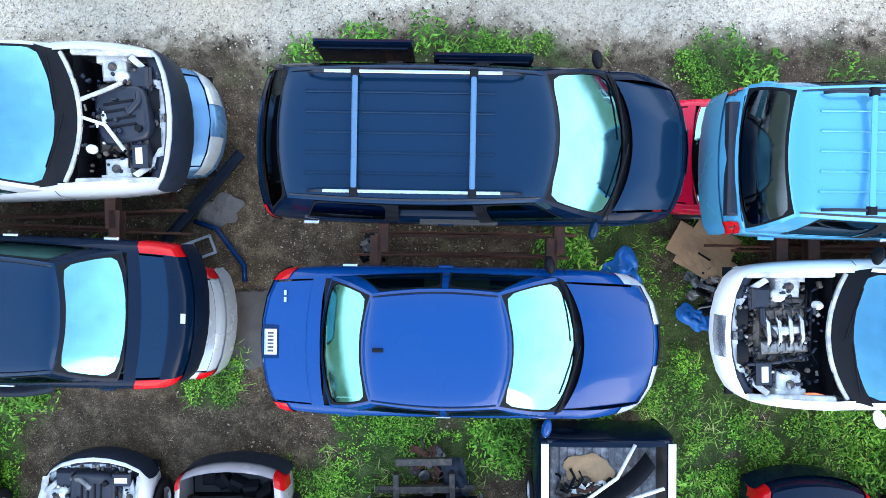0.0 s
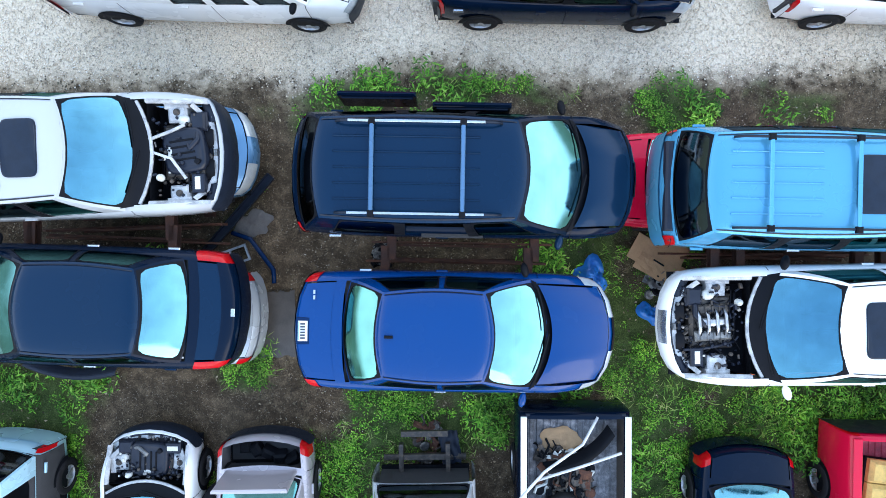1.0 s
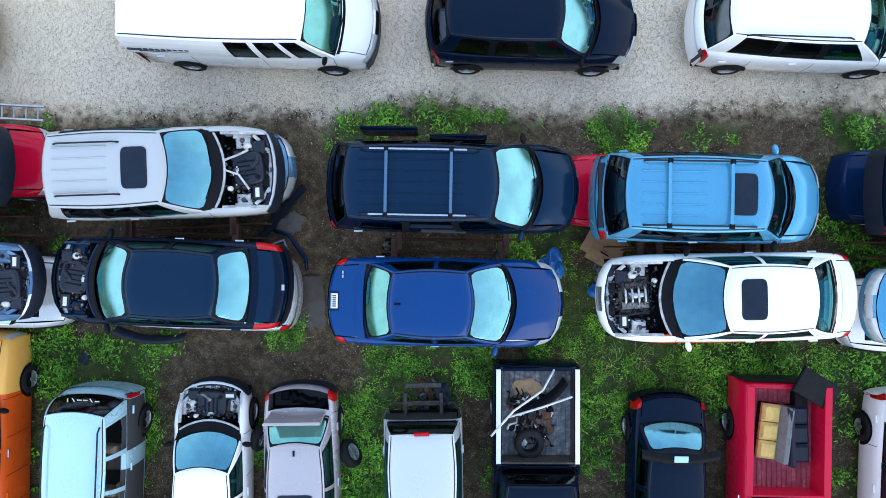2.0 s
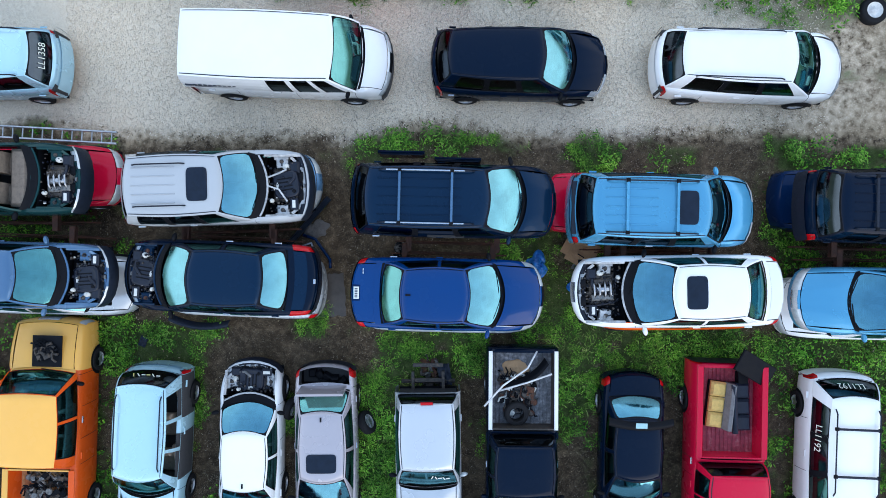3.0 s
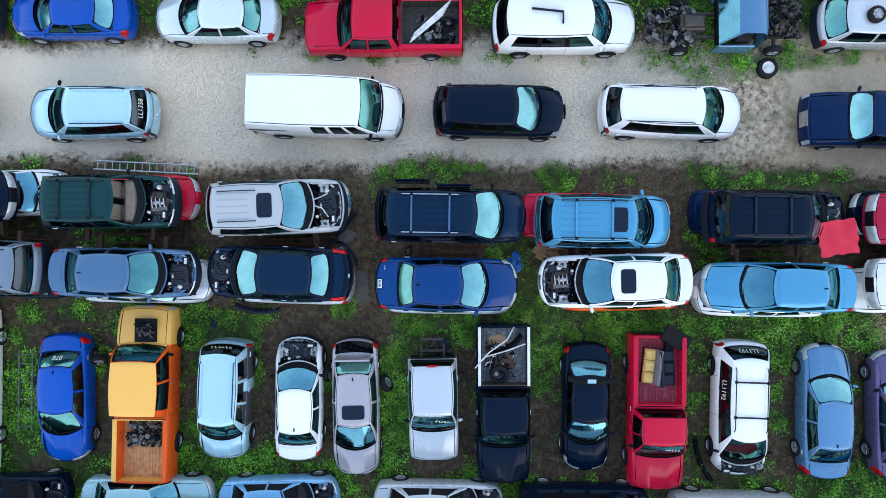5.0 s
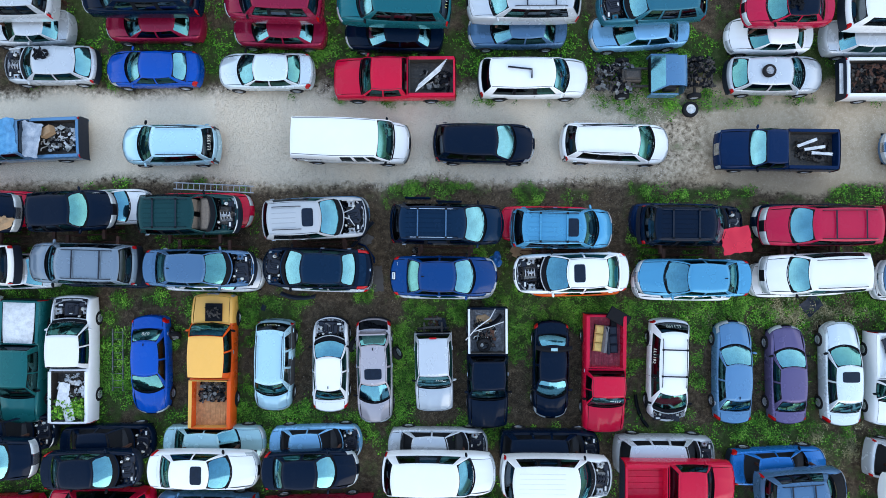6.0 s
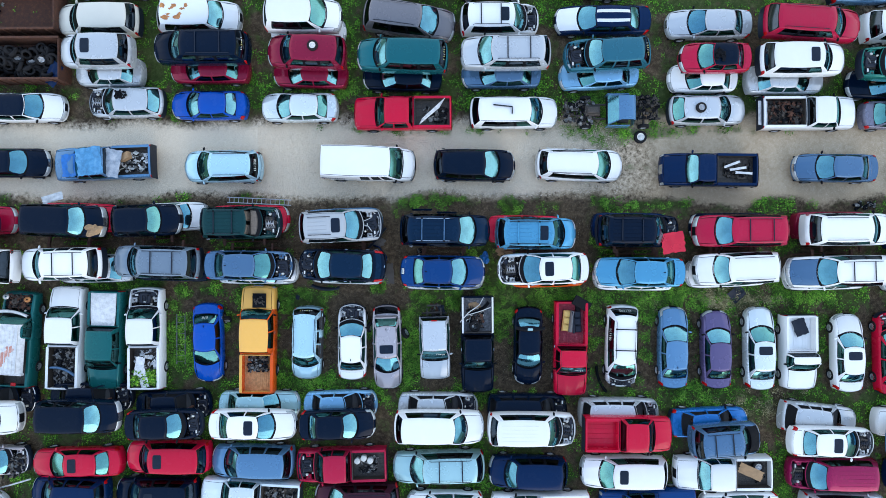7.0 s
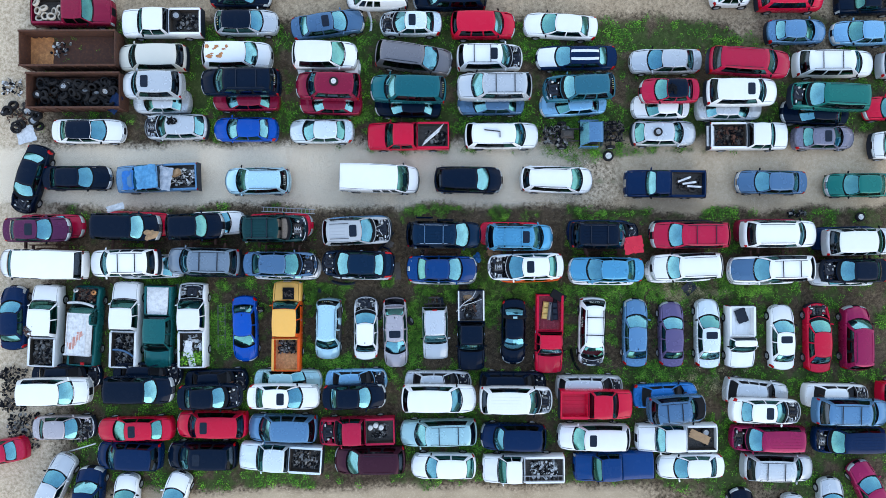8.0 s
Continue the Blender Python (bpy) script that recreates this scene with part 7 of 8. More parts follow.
lying_sheet(*(bt @ Vector((1.75, 0.1, 1.12))), 1.1, 1.3, 4, TARP_BLUE, "blue tarpaulin on a truck hood", "tarpaulin_sheet", 0.04, 6, category="tarpaulin")
solid("cardboard_box", box(-0.3, 0.3, -0.2, 0.2, 0, 0.3, 0.02), CARDBOARD, bt @ pose(-1.55, -0.25, 1.15, 10, 15, 20), "open brown cardboard box on truck scrap", "box")
# navy truck: white panels in the bed
scrap_heap(at_bed(16.37, 4.88, -1.8), 1.0, 0.66, 0.35, "black car parts in a navy truck bed", 34, ("dark", "iron"))
nb = bed_of(16.37, 4.88)
for i in range(3):
    a = nb @ Vector((-1.3 - 0.35 * i, -0.3 + 0.25 * i, 1.1))
    lying_sheet(a.x, a.y, a.z, 1.0, 0.14, 20 - 12 * i, WHITE_METAL, "bent white trim panel in a truck bed", "panel", 0.05, i)
# upright row: white trucks with engines and bumpers
scrap_heap(at_bed(-28.79, -5.13, -1.75), 1.1, 0.8, 0.85, "engines and iron piled in a white truck bed", 150, ("iron", "metal", "dark"))
scrap_heap(at_bed(-22.97, -5.18, -1.7), 1.2, 0.78, 0.6, "hoses and parts in a white truck bed", 110, ("metal", "dark"))
wb_ = bed_of(-22.97, -5.18)
bumper(*(wb_ @ Vector((-2.0, 0.0, 1.05))), 70, 1.5, PAINT["slate"], "blue-grey bumper cover lying in a truck bed")
scrap_heap(at_bed(-18.09, -5.22, -1.7), 1.2, 0.78, 0.5, "panels and weeds in a white truck bed", 90, ("white", "iron"))
sb = bed_of(-18.09, -5.22)
for i in range(2):
    a = sb @ Vector((-1.6 - 0.7 * i, 0.2 - 0.2 * i, 1.15))
    lying_sheet(a.x, a.y, a.z, 0.5, 1.1, 25 * i - 10, WHITE_METAL, "white body panel thrown in a truck bed", "panel", 0.08, 11 + i)
gx = np.array([(sb @ Vector((srng.uniform(-2.7, -1.9), srng.uniform(-0.7, 0.7), 0)))[:2] for _ in range(900)])
wd = leaves("weeds", gx[:, 0], gx[:, 1], 0.05, 0.75, 1.35, 0.15, 0.5, LEAF, "green weeds growing up through a truck bed", 0.7)
# orange truck: scrap behind the cab, opening in the hood
ob_ = bed_of(-11.22, -5.28)
scrap_heap(ob_ @ pose(-1.45, 0, 0.75), 0.62, 0.72, 0.6, "black hoses and levers in an orange truck bed", 90, ("dark", "iron", "metal"))
solid("hood_opening", box(-0.42, 0.42, -0.40, 0.40, 0, 0.01), PLASTIC, ob_ @ pose(2.30, -0.15, 1.262), "dark engine opening cut in a yellow hood", "opening")
scrap_heap(ob_ @ pose(2.30, -0.15, 1.27), 0.42, 0.40, 0.10, "engine parts showing in a yellow hood", 30, ("iron", "dark"))
# black truck with a white-railed wooden bed
hb = bed_of(2.36, -5.68)
scrap_heap(hb @ pose(-1.55, -0.1, 0.75), 0.75, 0.6, 0.16, "rags, glass and bits on wooden bed boards", 60, ("dark", "iron", "dark", "iron", "pale", "rust"))
lying_sheet(*(hb @ Vector((-2.2, -0.2, 0.74))), 0.8, 0.6, 20, CARDBOARD, "torn brown sacking on the truck bed", "bag", 0.03, 17, category="sacking")
m = hb @ pose(-1.05, -0.15, 0.90)
loose_wheel(*m.translation, 8, 5, 0, False, "black tyre lying in a wooden truck bed")
pole([tuple(hb @ Vector(p)) for p in ((-1.35, -1.05, 1.36), (-1.9, -0.55, 1.34), (-2.35, 0.1, 1.30), (-2.8, 0.35, 1.28))], 0.025, WHITE_METAL, "pale bent tube lying across the truck bed")
pole([tuple(hb @ Vector(p)) for p in ((-1.75, -0.65, 1.30), (-1.95, 0.1, 1.22), (-2.2, 0.75, 1.28))], 0.025, WHITE_METAL, "pale tube lying across the truck bed")
bumper(*(hb @ Vector((-2.15, 0.1, 0.90))), -60, 1.3, PLASTIC, "black plastic arch liner in the truck bed")
# red truck with seats and an open tailgate
sb2 = bed_of(8.08, -5.98)
bench_seat(sb2 @ pose(-1.65, -0.28, 0.75, 0, 0, -6), 1.25, FOAM, "torn bench seat with bare yellow foam")
bench_seat(sb2 @ pose(-1.60, 0.38, 0.75, 0, 0, 183), 1.3, TRIM, "black vinyl bench seat in a red truck bed")
solid("tailgate", box(-0.62, 0.62, -0.30, 0.30, 0, 0.06, 0.02), PLASTIC, sb2 @ pose(-2.70, 0.55, 1.25, 0, 18, 62), "open black tailgate leaning on a red truck", "tailgate")
solid("tool_box", box(-0.18, 0.18, -0.14, 0.14, 0, 0.2, 0.02), PLASTIC, sb2 @ pose(-2.35, 0.42, 0.75), "small black plastic box in the truck bed", "box")
# green truck: a long white cap over cab and bed, brake discs and a bumper over its bay
cb = bed_of(-25.90, -5.15)
cap = new("truck_cap")
cap.matrix_basis = cb @ pose(-0.35, 0.05, 0)
tagged(cap, "long white ribbed cap laid over a green truck", "truck cap")
P = np.array([[(-1.55 + 2.85 * i / 8, (j / 8 - 1) * 0.88, 1.50 + 0.36 * (1 - (j / 8 - 1) ** 6)) for j in range(17)] for i in range(9)])
part("shell", grid(P), WHITE_METAL, cap, smooth=True)
for i in range(7):
    part("rib", box(-1.50, 1.25, -0.66 + 0.22 * i - 0.02, -0.66 + 0.22 * i + 0.02, 1.83, 1.885, 0.01), WHITE_METAL, cap)
for i in range(4):
    part("rust_patch", moved(crumple(0.9 - 0.1 * i, 0.55, 0.004, 40 + i), pose(-0.95 + 0.28 * i, 0.3 - 0.2 * i, 1.866)), surface("pink_primer", (0.55, 0.24, 0.19), 0.8, vary=0.35, scale=4, other=(0.72, 0.5, 0.44)), cap)
part("end_frame", box(-1.66, -1.54, -0.9, 0.9, 1.42, 1.72, 0.03), WHITE_METAL, cap)
scrap_heap(cb @ pose(2.15, 0, 0.95), 0.55, 0.75, 0.45, "engine parts and brake discs on a truck front", 110, ("dark", "rust", "iron"))
for i, (dx, dy) in enumerate(((2.45, 0.62), (2.35, -0.62), (2.2, 0.1))):
    solid("brake_disc", lathe([(0.05, 0.06), (0.09, 0.065), (0.10, 0.025), (0.17, 0.02), (0.17, 0.0)], 20), (ALLOY, RUST_LIGHT, IRON)[i], cb @ pose(dx, dy, 1.22, 10, 8, 0), "round brake disc lying on engine scrap", "brake disc", "brake discs", smooth=True)
bumper(*(cb @ Vector((1.45, 0.1, 1.30))), 80, 1.85, WHITE_METAL, "white bumper cover lying on a truck front")
solid("red_lamp", box(-0.10, 0.10, -0.14, 0.14, 0, 0.05, 0.02), LAMP_RED, cb @ pose(-2.62, -0.15, 1.24), "loose red tail lamp on a truck tailgate", "lamp")
# scrap on the roof of the first white truck
rb0 = bed_of(-28.79, -5.13)
scrap_heap(rb0 @ pose(-0.35, 0.62, 1.55), 0.5, 0.42, 0.4, "rusty engine block on a white truck roof", 46, ("rust", "iron", "metal"))
# white hood panel in the teal truck's bed
tb = bed_of(-20.55, -5.20)
lid = np.array([[(-0.95 + 1.9 * i / 10, (-0.74 + 1.48 * j / 10) * (1 - 0.10 * (i / 10) ** 4), 0.14 * (1 - abs(i / 5 - 1) ** 6) * (1 - abs(j / 5 - 1) ** 6)) for j in range(11)] for i in range(11)])
solid("truck_cap", grid(lid, flip=True), WHITE_METAL, tb @ pose(-1.85, 0.0, 1.24), "rounded white cap lying on a teal truck bed", "truck cap", smooth=True)
# lowered tailgate and dark rear of two cars by the lane
gb = bed_of(22.33, 8.38)
solid("tailgate", box(-0.28, 0.28, -0.72, 0.72, 0, 0.06, 0.02), WHITE_METAL, gb @ pose(-2.75, 0.0, 0.92, 0, 6, 0), "lowered white tailgate of a scrap-filled truck", "tailgate")
# black bits added to fill in for the dark inside of an open tail
scrap_heap(pose(14.15, 8.38, 0.75), 0.45, 0.7, 0.3, "black parts standing in for a dark open car tail", 26, ("dark",))
# flat sheet, cardboard, drums, ladder, poles
pb = bed_of(22.29, -6.35)
lying_sheet(*(pb @ Vector((-1.5, 0.1, 0.80))), 0.8, 1.0, 20, TRIM, "dark sheet lying in a white truck bed", "panel", 0.04, 19)
jb = bed_of(17.04, -13.91)
lying_sheet(*(jb @ Vector((-1.6, -0.1, 1.0))), 1.5, 0.6, 155, CARDBOARD, "flat brown cardboard in a white truck bed", "cardboard", 0.05, 23, category="cardboard")
scrap_heap(jb @ pose(-2.2, 0.2, 0.75), 0.5, 0.55, 0.3, "black parts in a white truck bed", 24, ("dark", "iron"))
m = jb @ pose(-2.1, -0.35, 0.9)
loose_wheel(*m.translation, 0, 0, 0, True)
db = bed_of(-6.00, -13.17)
scrap_heap(db @ pose(-1.6, 0.1, 0.75), 0.7, 0.6, 0.4, "black parts in a crimson truck bed", 30, ("dark", "metal"))
for i in range(3):
    a = db @ Vector((-0.95 - 0.38 * i, -0.25 - 0.15 * (i % 2), 0.77))
    solid("drum", lathe([(0.0, 0), (0.17, 0), (0.18, 0.05), (0.18, 0.34), (0.16, 0.36), (0.0, 0.34)], 18), JUG, pose(*a), "small white plastic drum in a truck bed", "drum", "white drums", smooth=True)
kb = bed_of(5.95, -16.07)
scrap_heap(kb @ pose(-1.5, 0.1, 0.75), 1.1, 0.72, 0.6, "metal frames in a white truck bed", 100, ("metal", "white", "dark"))
ladder(kb @ pose(-1.1, 0.55, 1.28), 3.4, 0.36, "aluminium ladder lying on a white truck")
k3 = bed_of(-11.44, -15.06)
scrap_heap(k3 @ pose(-1.7, 0.0, 0.75), 1.1, 0.74, 0.65, "iron parts and wheels in a pale truck bed", 90, ("iron", "metal", "dark"))

# things lying on roofs and hoods
loose_wheel(-6.96, 11.38, 3.20, 0, 0, 0, "white", "white-rimmed wheel lying on a car roof", 0.9)
loose_wheel(15.34, 8.23, 1.58, 0, 0, 0, True, "black wheel lying on a car roof", 0.9)
scrap_heap(pose(-18.43, 9.14, 1.50), 0.5, 0.35, 0.1, "black trim strips thrown on a car roof", 16, ("dark",))
scrap_heap(pose(15.84, 10.86, 2.90), 0.45, 0.4, 0.12, "dark torn lining on a red car roof", 16, ("dark",))
for i in range(3):
    pole([(3.17, 8.39, 1.80 + 0.03 * i), (4.27, 8.27, 1.80 + 0.03 * i), (4.26, 7.87, 1.79 + 0.03 * i)], 0.03, TRIM, "dark roof bar lying loose on a white car")
lying_sheet(-19.43, 1.29, 2.56, 1.0, 0.8, 15, CARDBOARD, "crumpled brown bag on a black hood", "bag", 0.10, 31, category="bag")
lying_sheet(-22.29, 3.17, 1.62, 1.2, 0.45, 15, WHITE_METAL, "white body panel lying on a red car", "panel", 0.05, 33)
solid("red_hood", sheet(1.3, 1.15, 12, 0.05, 41), PAINT["scarlet"], pose(13.20, 0.33, 2.55, 0, 0, 8), "red hood panel laid over a black car front", "hood", smooth=True)
ladder(pose(-10.46, 2.92, 1.47, 0, 0, -3), 3.7, 0.30, "aluminium ladder lying along red car roofs", 14)
ladder(pose(-15.59, -5.23, 0.16, 0, 0, 90), 3.0, 0.5, "weathered ladder lying in the grass", 9, BARE)
loose_wheel(30.58, 2.28, 0.10, 0, 0, 0, "white")
loose_wheel(12.24, 6.79, 0.16, 0, 0, 0, "white", "fat black truck wheel with white rim on gravel", 1.15)
scrap_heap(pose(26.00, 2.57, 0), 0.8, 0.35, 0.35, "dark bent parts beside the lane", 20, ("dark", "metal"))

# small litter round the middle of the yard
def litter_beam(x0, y0, x1, y1, z, w, material, label, name):
    a = math.degrees(math.atan2(y1 - y0, x1 - x0))
    ln = math.hypot(x1 - x0, y1 - y0)
    return solid(name, join(box(-ln / 2, ln / 2, -w / 2, w / 2, 0, 0.02), box(-ln / 2, ln / 2, -w / 2, -w / 2 + 0.015, 0.02, 0.09), box(-ln / 2, ln / 2, w / 2 - 0.015, w / 2, 0.02, 0.09)), material, pose((x0 + x1) / 2, (y0 + y1) / 2, z, 0, 0, a), label, "beam")


litter_beam(-3.24, 1.39, -4.52, -0.10, 0.10, 0.16, TRIM, "dark grey steel channel lying on the soil", "steel_channel")
fr = -4.00, -0.13
solid("metal_frame", join(box(-0.32, 0.32, -0.16, -0.12, 0, 0.04), box(-0.32, 0.32, 0.12, 0.16, 0, 0.04), box(-0.32, -0.28, -0.12, 0.12, 0, 0.04), box(0.28, 0.32, -0.12, 0.12, 0, 0.04), box(-0.02, 0.02, -0.12, 0.12, 0, 0.04)), ALLOY, pose(*fr, 0.03, 0, 0, 20), "small aluminium frame lying on the soil", "frame")
arm = [(-4.00, 0.33, 0.06), (-3.64, 0.21, 0.10), (-3.42, -0.10, 0.07), (-3.22, -0.37, 0.06), (-3.21, -0.62, 0.06)]
solid("suspension_arm", tube(arm, 0.045, 8), PAINT["navy"], Matrix(), "dark blue bent suspension arm on the soil", "car part", smooth=True)
solid("concrete_pad", crumple(0.95, 0.8, 0.035, 27), surface("old_concrete", (0.12, 0.11, 0.105), 0.9, vary=0.4, scale=5, relief=0.4), pose(-3.63, 0.51, 0, 0, 0, 20), "broken grey concrete lump in the soil", "concrete")
lying_sheet(-3.16, -1.40, 0.0, 0.75, 1.25, 4, surface("muddy_mat", (0.085, 0.072, 0.062), 0.5, vary=0.4, scale=3), "muddy brown floor mat lying on the soil", "mat", 0.015, 51, category="mat")
bx = 3.96, -0.23
carton = thing("cardboard_box", *bx, 0, -32, "flattened brown cardboard box in the weeds", "box")
part("box_body", sheet(0.78, 0.60, 8, 0.03, 5, 0.12), CARDBOARD, carton)
for q, (fx, fy, fw, fh) in enumerate(((0, 0.40, 0.74, 0.24), (-0.48, 0.05, 0.22, 0.5), (0.46, -0.05, 0.2, 0.46))):
    part("flap", moved(box(-fw / 2, fw / 2, -fh / 2, fh / 2, 0, 0.012), pose(fx, fy, 0.16, 8 - 9 * q, 6 * q, 3 * q)), CARDBOARD, carton)
part("handle_hole", box(-0.12, 0.10, -0.015, 0.015, 0.20, 0.215), PLASTIC, carton)
solid("blue_tarpaulin", crumple(0.85, 0.8, 0.30, 61), TARP_BLUE, pose(2.75, -0.46, 0.05, 0, 0, 15), "crumpled blue tarpaulin lying in the weeds", "tarpaulin", smooth=True)
solid("blue_tarpaulin", crumple(0.8, 0.5, 0.12, 62), TARP_BLUE, pose(3.88, -1.19, 0.0, 0, 0, -35), "torn strip of blue tarpaulin on the soil", "tarpaulin", smooth=True)
scrap_heap(pose(4.08, -0.76, 0, 0, 0, -30), 0.45, 0.4, 0.25, "black plastic liners and belts in the weeds", 26, ("dark", "metal"))
scrap_heap(pose(-0.20, -3.74, 0, 0, 0, 10), 0.5, 0.7, 0.35, "gearbox parts and mudguards in the weeds", 26, ("iron", "metal", "rust"))
lying_sheet(0.10, -3.59, 0.28, 0.35, 0.6, 8, TRIM, "grey curved mudguard lying in the weeds", "mudguard", 0.10, 71, category="mudguard")
lying_sheet(-8.61, -2.77, 0.0, 0.22, 0.3, -20, TRIM, "small grey plastic panel on the weeds", "panel", 0.03, 72)
scrap_heap(pose(-1.16, -0.08, 0.02), 0.30, 0.30, 0.7, "blue-black crushed parts under the stands", 22, ("dark", "metal"))
lying_sheet(-19.04, -2.70, 0.0, 1.0, 0.9, 10, WOOD_GREY, "grey board lying in the grass", "board", 0.03, 73, category="board")
bumper(9.77, -7.85, 0.02, 200, 1.7, PLASTIC, "black bumper cover leaning in the grass")
bumper(-4.95, 16.63, 0.05, 8, 1.6, WHITE_METAL, "white bumper cover standing beside a car")
bumper(-6.85, -2.12, 0.25, -95, 1.7, TRIM, "dark blue bumper cover lying under a black sedan")
bumper(-0.99, -2.10, 0.3, -92, 2.2, PAINT["silver"], "silver bumper cover resting below a blue sedan")
lying_sheet(17.99, -2.77, 0.1, 0.9, 0.8, 40, TRIM, "grey bent sheet on dry grass", "panel", 0.12, 75)
for i, (px, py) in enumerate(((-12.82, -4.09), (-4.22, -4.58), (-2.09, -4.96))):
    loose_wheel(px, py, 0.32, 72 if i else 60, 0, 20 + 50 * i, True, "wheel leaning upright in the weeds")

# stripped blue cab on a bare chassis
def stripped_cab(x, y, rz):
    root = thing("stripped_truck", x, y, 0, rz, "stripped truck chassis with only its blue cab", "truck", "scrapped vehicles")
    for s in (-1, 1):
        part("chassis_rail", box(-2.7, 2.7, s * 0.42 - 0.045, s * 0.42 + 0.045, 0.5, 0.66), IRON, root)
    for cx in (-2.5, -1.4, -0.3, 1.2, 2.3):
        part("crossmember", box(cx - 0.05, cx + 0.05, -0.42, 0.42, 0.52, 0.62), IRON, root)
    for ax in (1.75, -1.75):
        part("axle", tube([(ax, -0.85, 0.4), (ax, -0.15, 0.42), (ax, 0.15, 0.42), (ax, 0.85, 0.4)], 0.07), IRON, root)
        for s in (-1, 1):
            add_wheel(root, pose(ax, s * 0.85, 0.36, -90 * s, 0, 0))
    cab = grid(np.array([[(-0.2 + dx, v / 6 * w, zz - 0.05 * (v / 6) ** 4) for v in range(-6, 7)] for dx, w, zz in ((-0.75, 0.86, 0.5), (-0.76, 0.86, 1.1), (-0.68, 0.74, 1.68), (-0.5, 0.70, 1.74), (0.15, 0.70, 1.74), (0.3, 0.74, 1.66))]), flip=True)
    part("cab", cab, PAINT["steelblue"], root, smooth=True)
    for s in (-1, 1):
        part("pillar", tube([(0.1, s * 0.72, 1.66), (0.58, s * 0.86, 1.1)], 0.035), PAINT["steelblue"], root)
    part("dashboard", box(0.35, 0.62, -0.8, 0.8, 0.8, 1.06, 0.05), PLASTIC, root)
    part("seat", box(-0.7, -0.1, -0.7, 0.7, 0.6, 0.95, 0.08), CABIN, root)
    part("windscreen", grid(np.array([[(0.1 + dx, v / 6 * w, zz) for v in range(-6, 7)] for dx, w, zz in ((0.0, 0.74, 1.66), (0.5, 0.88, 1.12))]), flip=True), GLASS_BLUE, root)
    for s in (-1, 1):
        part("door", box(-0.7, 0.6, s * 0.93 - 0.04, s * 0.93 + 0.04, 0.5, 1.12, 0.02), PAINT["steelblue"], root)
    part("engine", join(box(1.0, 1.9, -0.3, 0.3, 0.55, 1.0, 0.06), box(1.1, 1.8, -0.2, 0.2, 1.0, 1.12, 0.04)), IRON, root)
    return root


stripped_cab(10.60, 8.24, 180)
scrap_heap(pose(8.39, 8.17, 0.66), 1.1, 0.85, 0.5, "engine parts on a bare truck chassis", 110, ("iron", "dark", "metal"))
scrap_heap(pose(12.42, 8.47, 0.66), 0.9, 0.85, 0.45, "axle parts on a bare truck chassis", 90, ("iron", "dark"))


# open steel bins at the yard's edge
def skip_bin(x, y, rz, length, width, height, label, material):
    root = thing("skip_bin", x, y, 0, rz, label, "skip bin", "steel bins")
    h, w = length / 2, width / 2
    part("bin_floor", box(-h, h, -w, w, 0.12, 0.18), RUST, root)
    for s in (-1, 1):
        part("bin_side", box(-h, h, s * w - 0.03, s * w + 0.03, 0.12, height), material, root)
        part("bin_end", box(s * h - 0.03, s * h + 0.03, -w + 0.03, w - 0.03, 0.12, height), material, root)
        part("top_rail", box(-h - 0.05, h + 0.05, s * w - 0.06, s * w + 0.06, height, height + 0.08, 0.015), RUST, root)
        part("skid", box(-h, h, s * 0.5 - 0.06, s * 0.5 + 0.06, 0, 0.12), RUST, root)
        for i in range(8):
            xx = -h + (i + 0.5) * length / 8
            part("stiffener", box(xx - 0.04, xx + 0.04, s * (w + 0.065) - 0.035, s * (w + 0.065) + 0.035, 0.15, height), RUST, root)
    return root


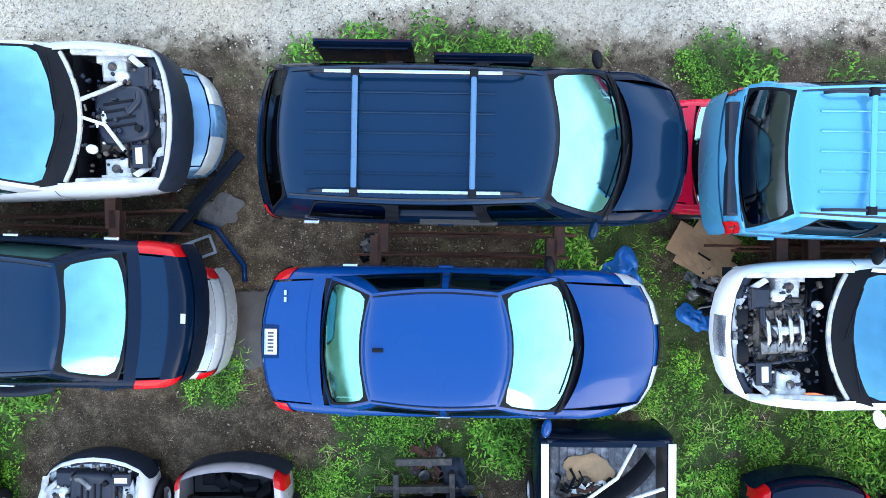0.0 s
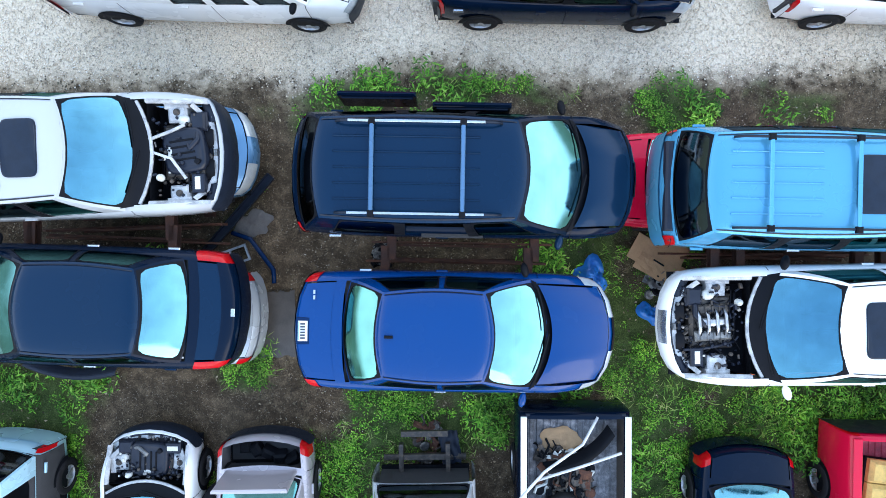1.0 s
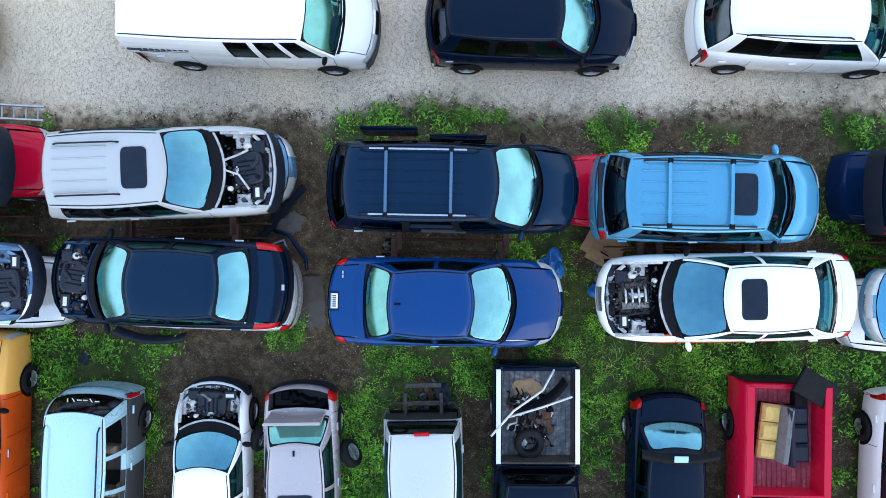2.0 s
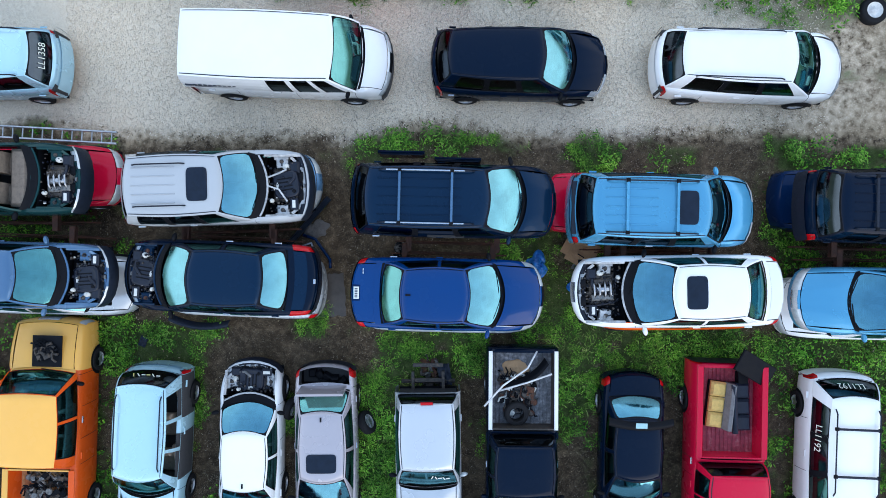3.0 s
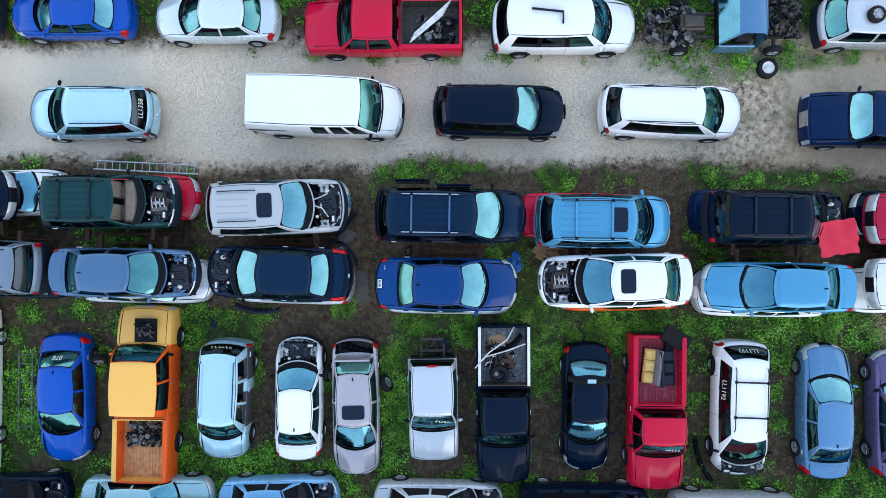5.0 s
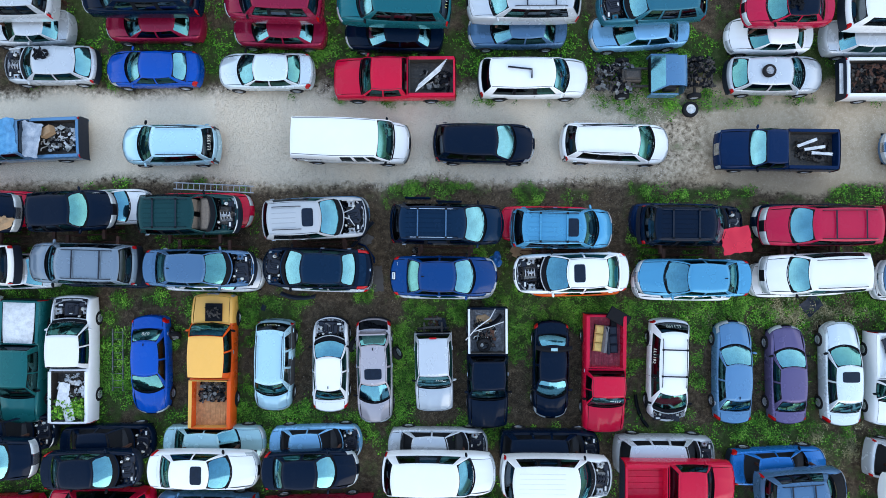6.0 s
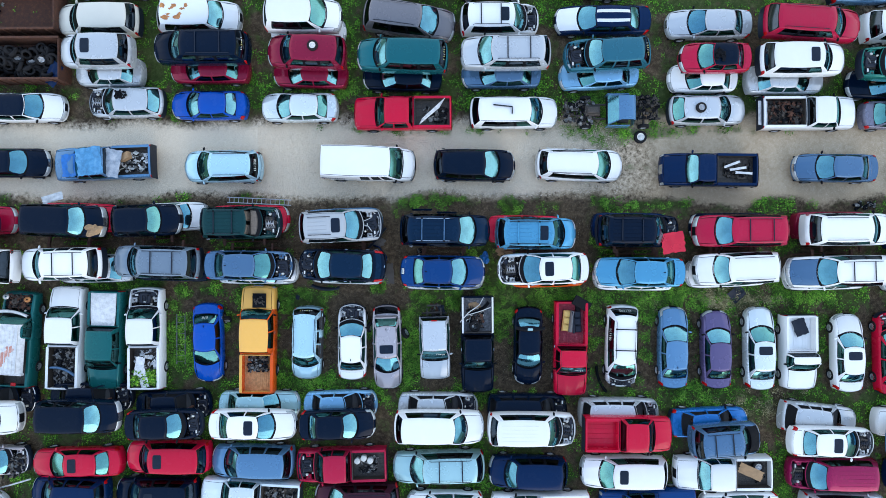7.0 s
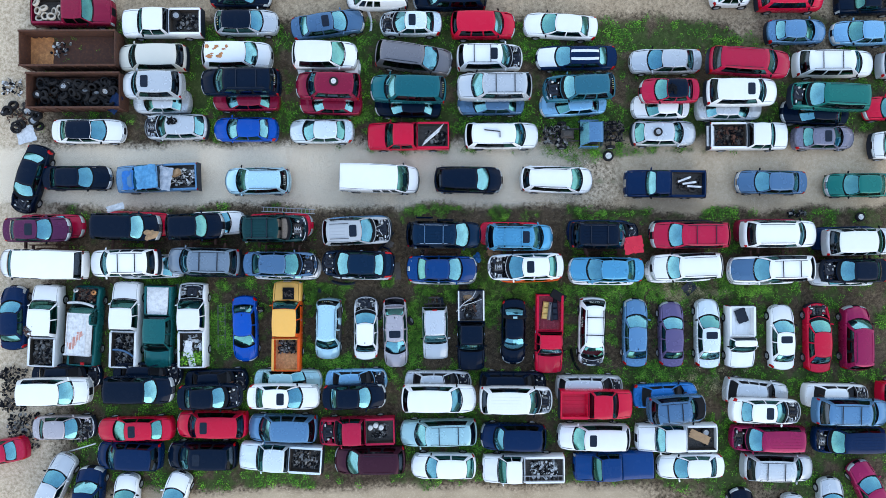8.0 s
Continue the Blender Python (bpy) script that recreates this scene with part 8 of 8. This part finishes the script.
b1 = skip_bin(-25.74, 14.31, 0, 6.6, 2.4, 1.35, "rusty open steel bin with little scrap", RUST)
lying_sheet(*(b1.matrix_basis @ Vector((-2.6, 0.0, 0.19))), 1.9, 2.25, 0, RUST_LIGHT, "bright flaking rust plate in a bin", "plate", 0.01, 91)
b2 = skip_bin(-25.36, 11.38, 0, 6.4, 2.4, 1.35, "dark steel bin heaped with old tyres", RUST)
scrap_heap(b1.matrix_basis @ pose(-1.1, 0.3, 0.18), 0.9, 0.6, 0.3, "pale boxes and boards in a rusty bin", 16, ("pale", "metal", "dark"))
heap = []
for i in range(95):
    lx, ly = srng.uniform(-2.8, 2.8), srng.uniform(-0.85, 0.85)
    heap.append(b2.matrix_basis @ pose(lx, ly, 0.5 + 0.85 * srng.random() * (1 - abs(ly) * 0.4), srng.uniform(-50, 50), srng.uniform(-50, 50), 0) @ Matrix.Scale(srng.uniform(0.8, 1.0), 4))
scrap_heap(b2.matrix_basis @ pose(0, 0, 0.18), 3.1, 1.1, 0.8, "black rubber and iron filling a steel bin", 150, ("dark", "iron", "dark"))
tyre_heap(heap, "old black tyres heaped in a steel bin", 9)
wx, wy = -29.42, 9.48
tyre_heap([pose(wx + srng.uniform(-1.5, 1.5), wy + srng.uniform(-1.0, 1.3), srng.uniform(0.1, 0.5), srng.uniform(-30, 30), srng.uniform(-30, 30), 0) for i in range(16)], "old tyres heaped on the gravel beside the bins", 5)
scrap_heap(pose(-29.76, 10.13, 0), 1.3, 0.9, 0.5, "rusty wheels and iron heaped beside the bins", 50, ("iron", "rust"))
lying_sheet(-29.49, 8.57, 0.02, 1.3, 1.2, 15, WHITE_METAL, "white body panel lying on the gravel", "panel", 0.03, 81)
scrap_heap(pose(-30.41, 11.87, 0), 0.9, 0.7, 0.6, "white machine housing with engine parts", 40, ("white", "metal", "dark"))
lying_sheet(-22.68, 10.56, 0.9, 0.8, 1.4, -35, PAINT["navy"], "blue panel leaning on a steel bin", "panel", 0.05, 83, rx=12)
# poles by the crushed car at the yard's corner
pole([(-26.55, -14.09, 0.15), (-24.37, -13.41, 0.55)], 0.05, WHITE_METAL, "pale tube lying beside a wreck")
scrap_heap(pose(-29.66, -12.62, 0), 1.3, 1.4, 0.9, "torn metal of a crushed car front", 130, ("metal", "iron", "dark", "dark"))
# iron and plastic bits stand in for a dark twiggy mass here
scrap_heap(pose(-30.36, -9.61, 0), 1.1, 1.7, 0.9, "dark twiggy mass beside a white car, made of scrap bits", 130, ("iron", "dark", "dark"))
scrap_heap(pose(-25.12, -12.54, 0.75, 0, 0, 0), 0.6, 0.75, 0.35, "torn engine parts on a stripped car front", 60, ("dark", "metal", "iron"))
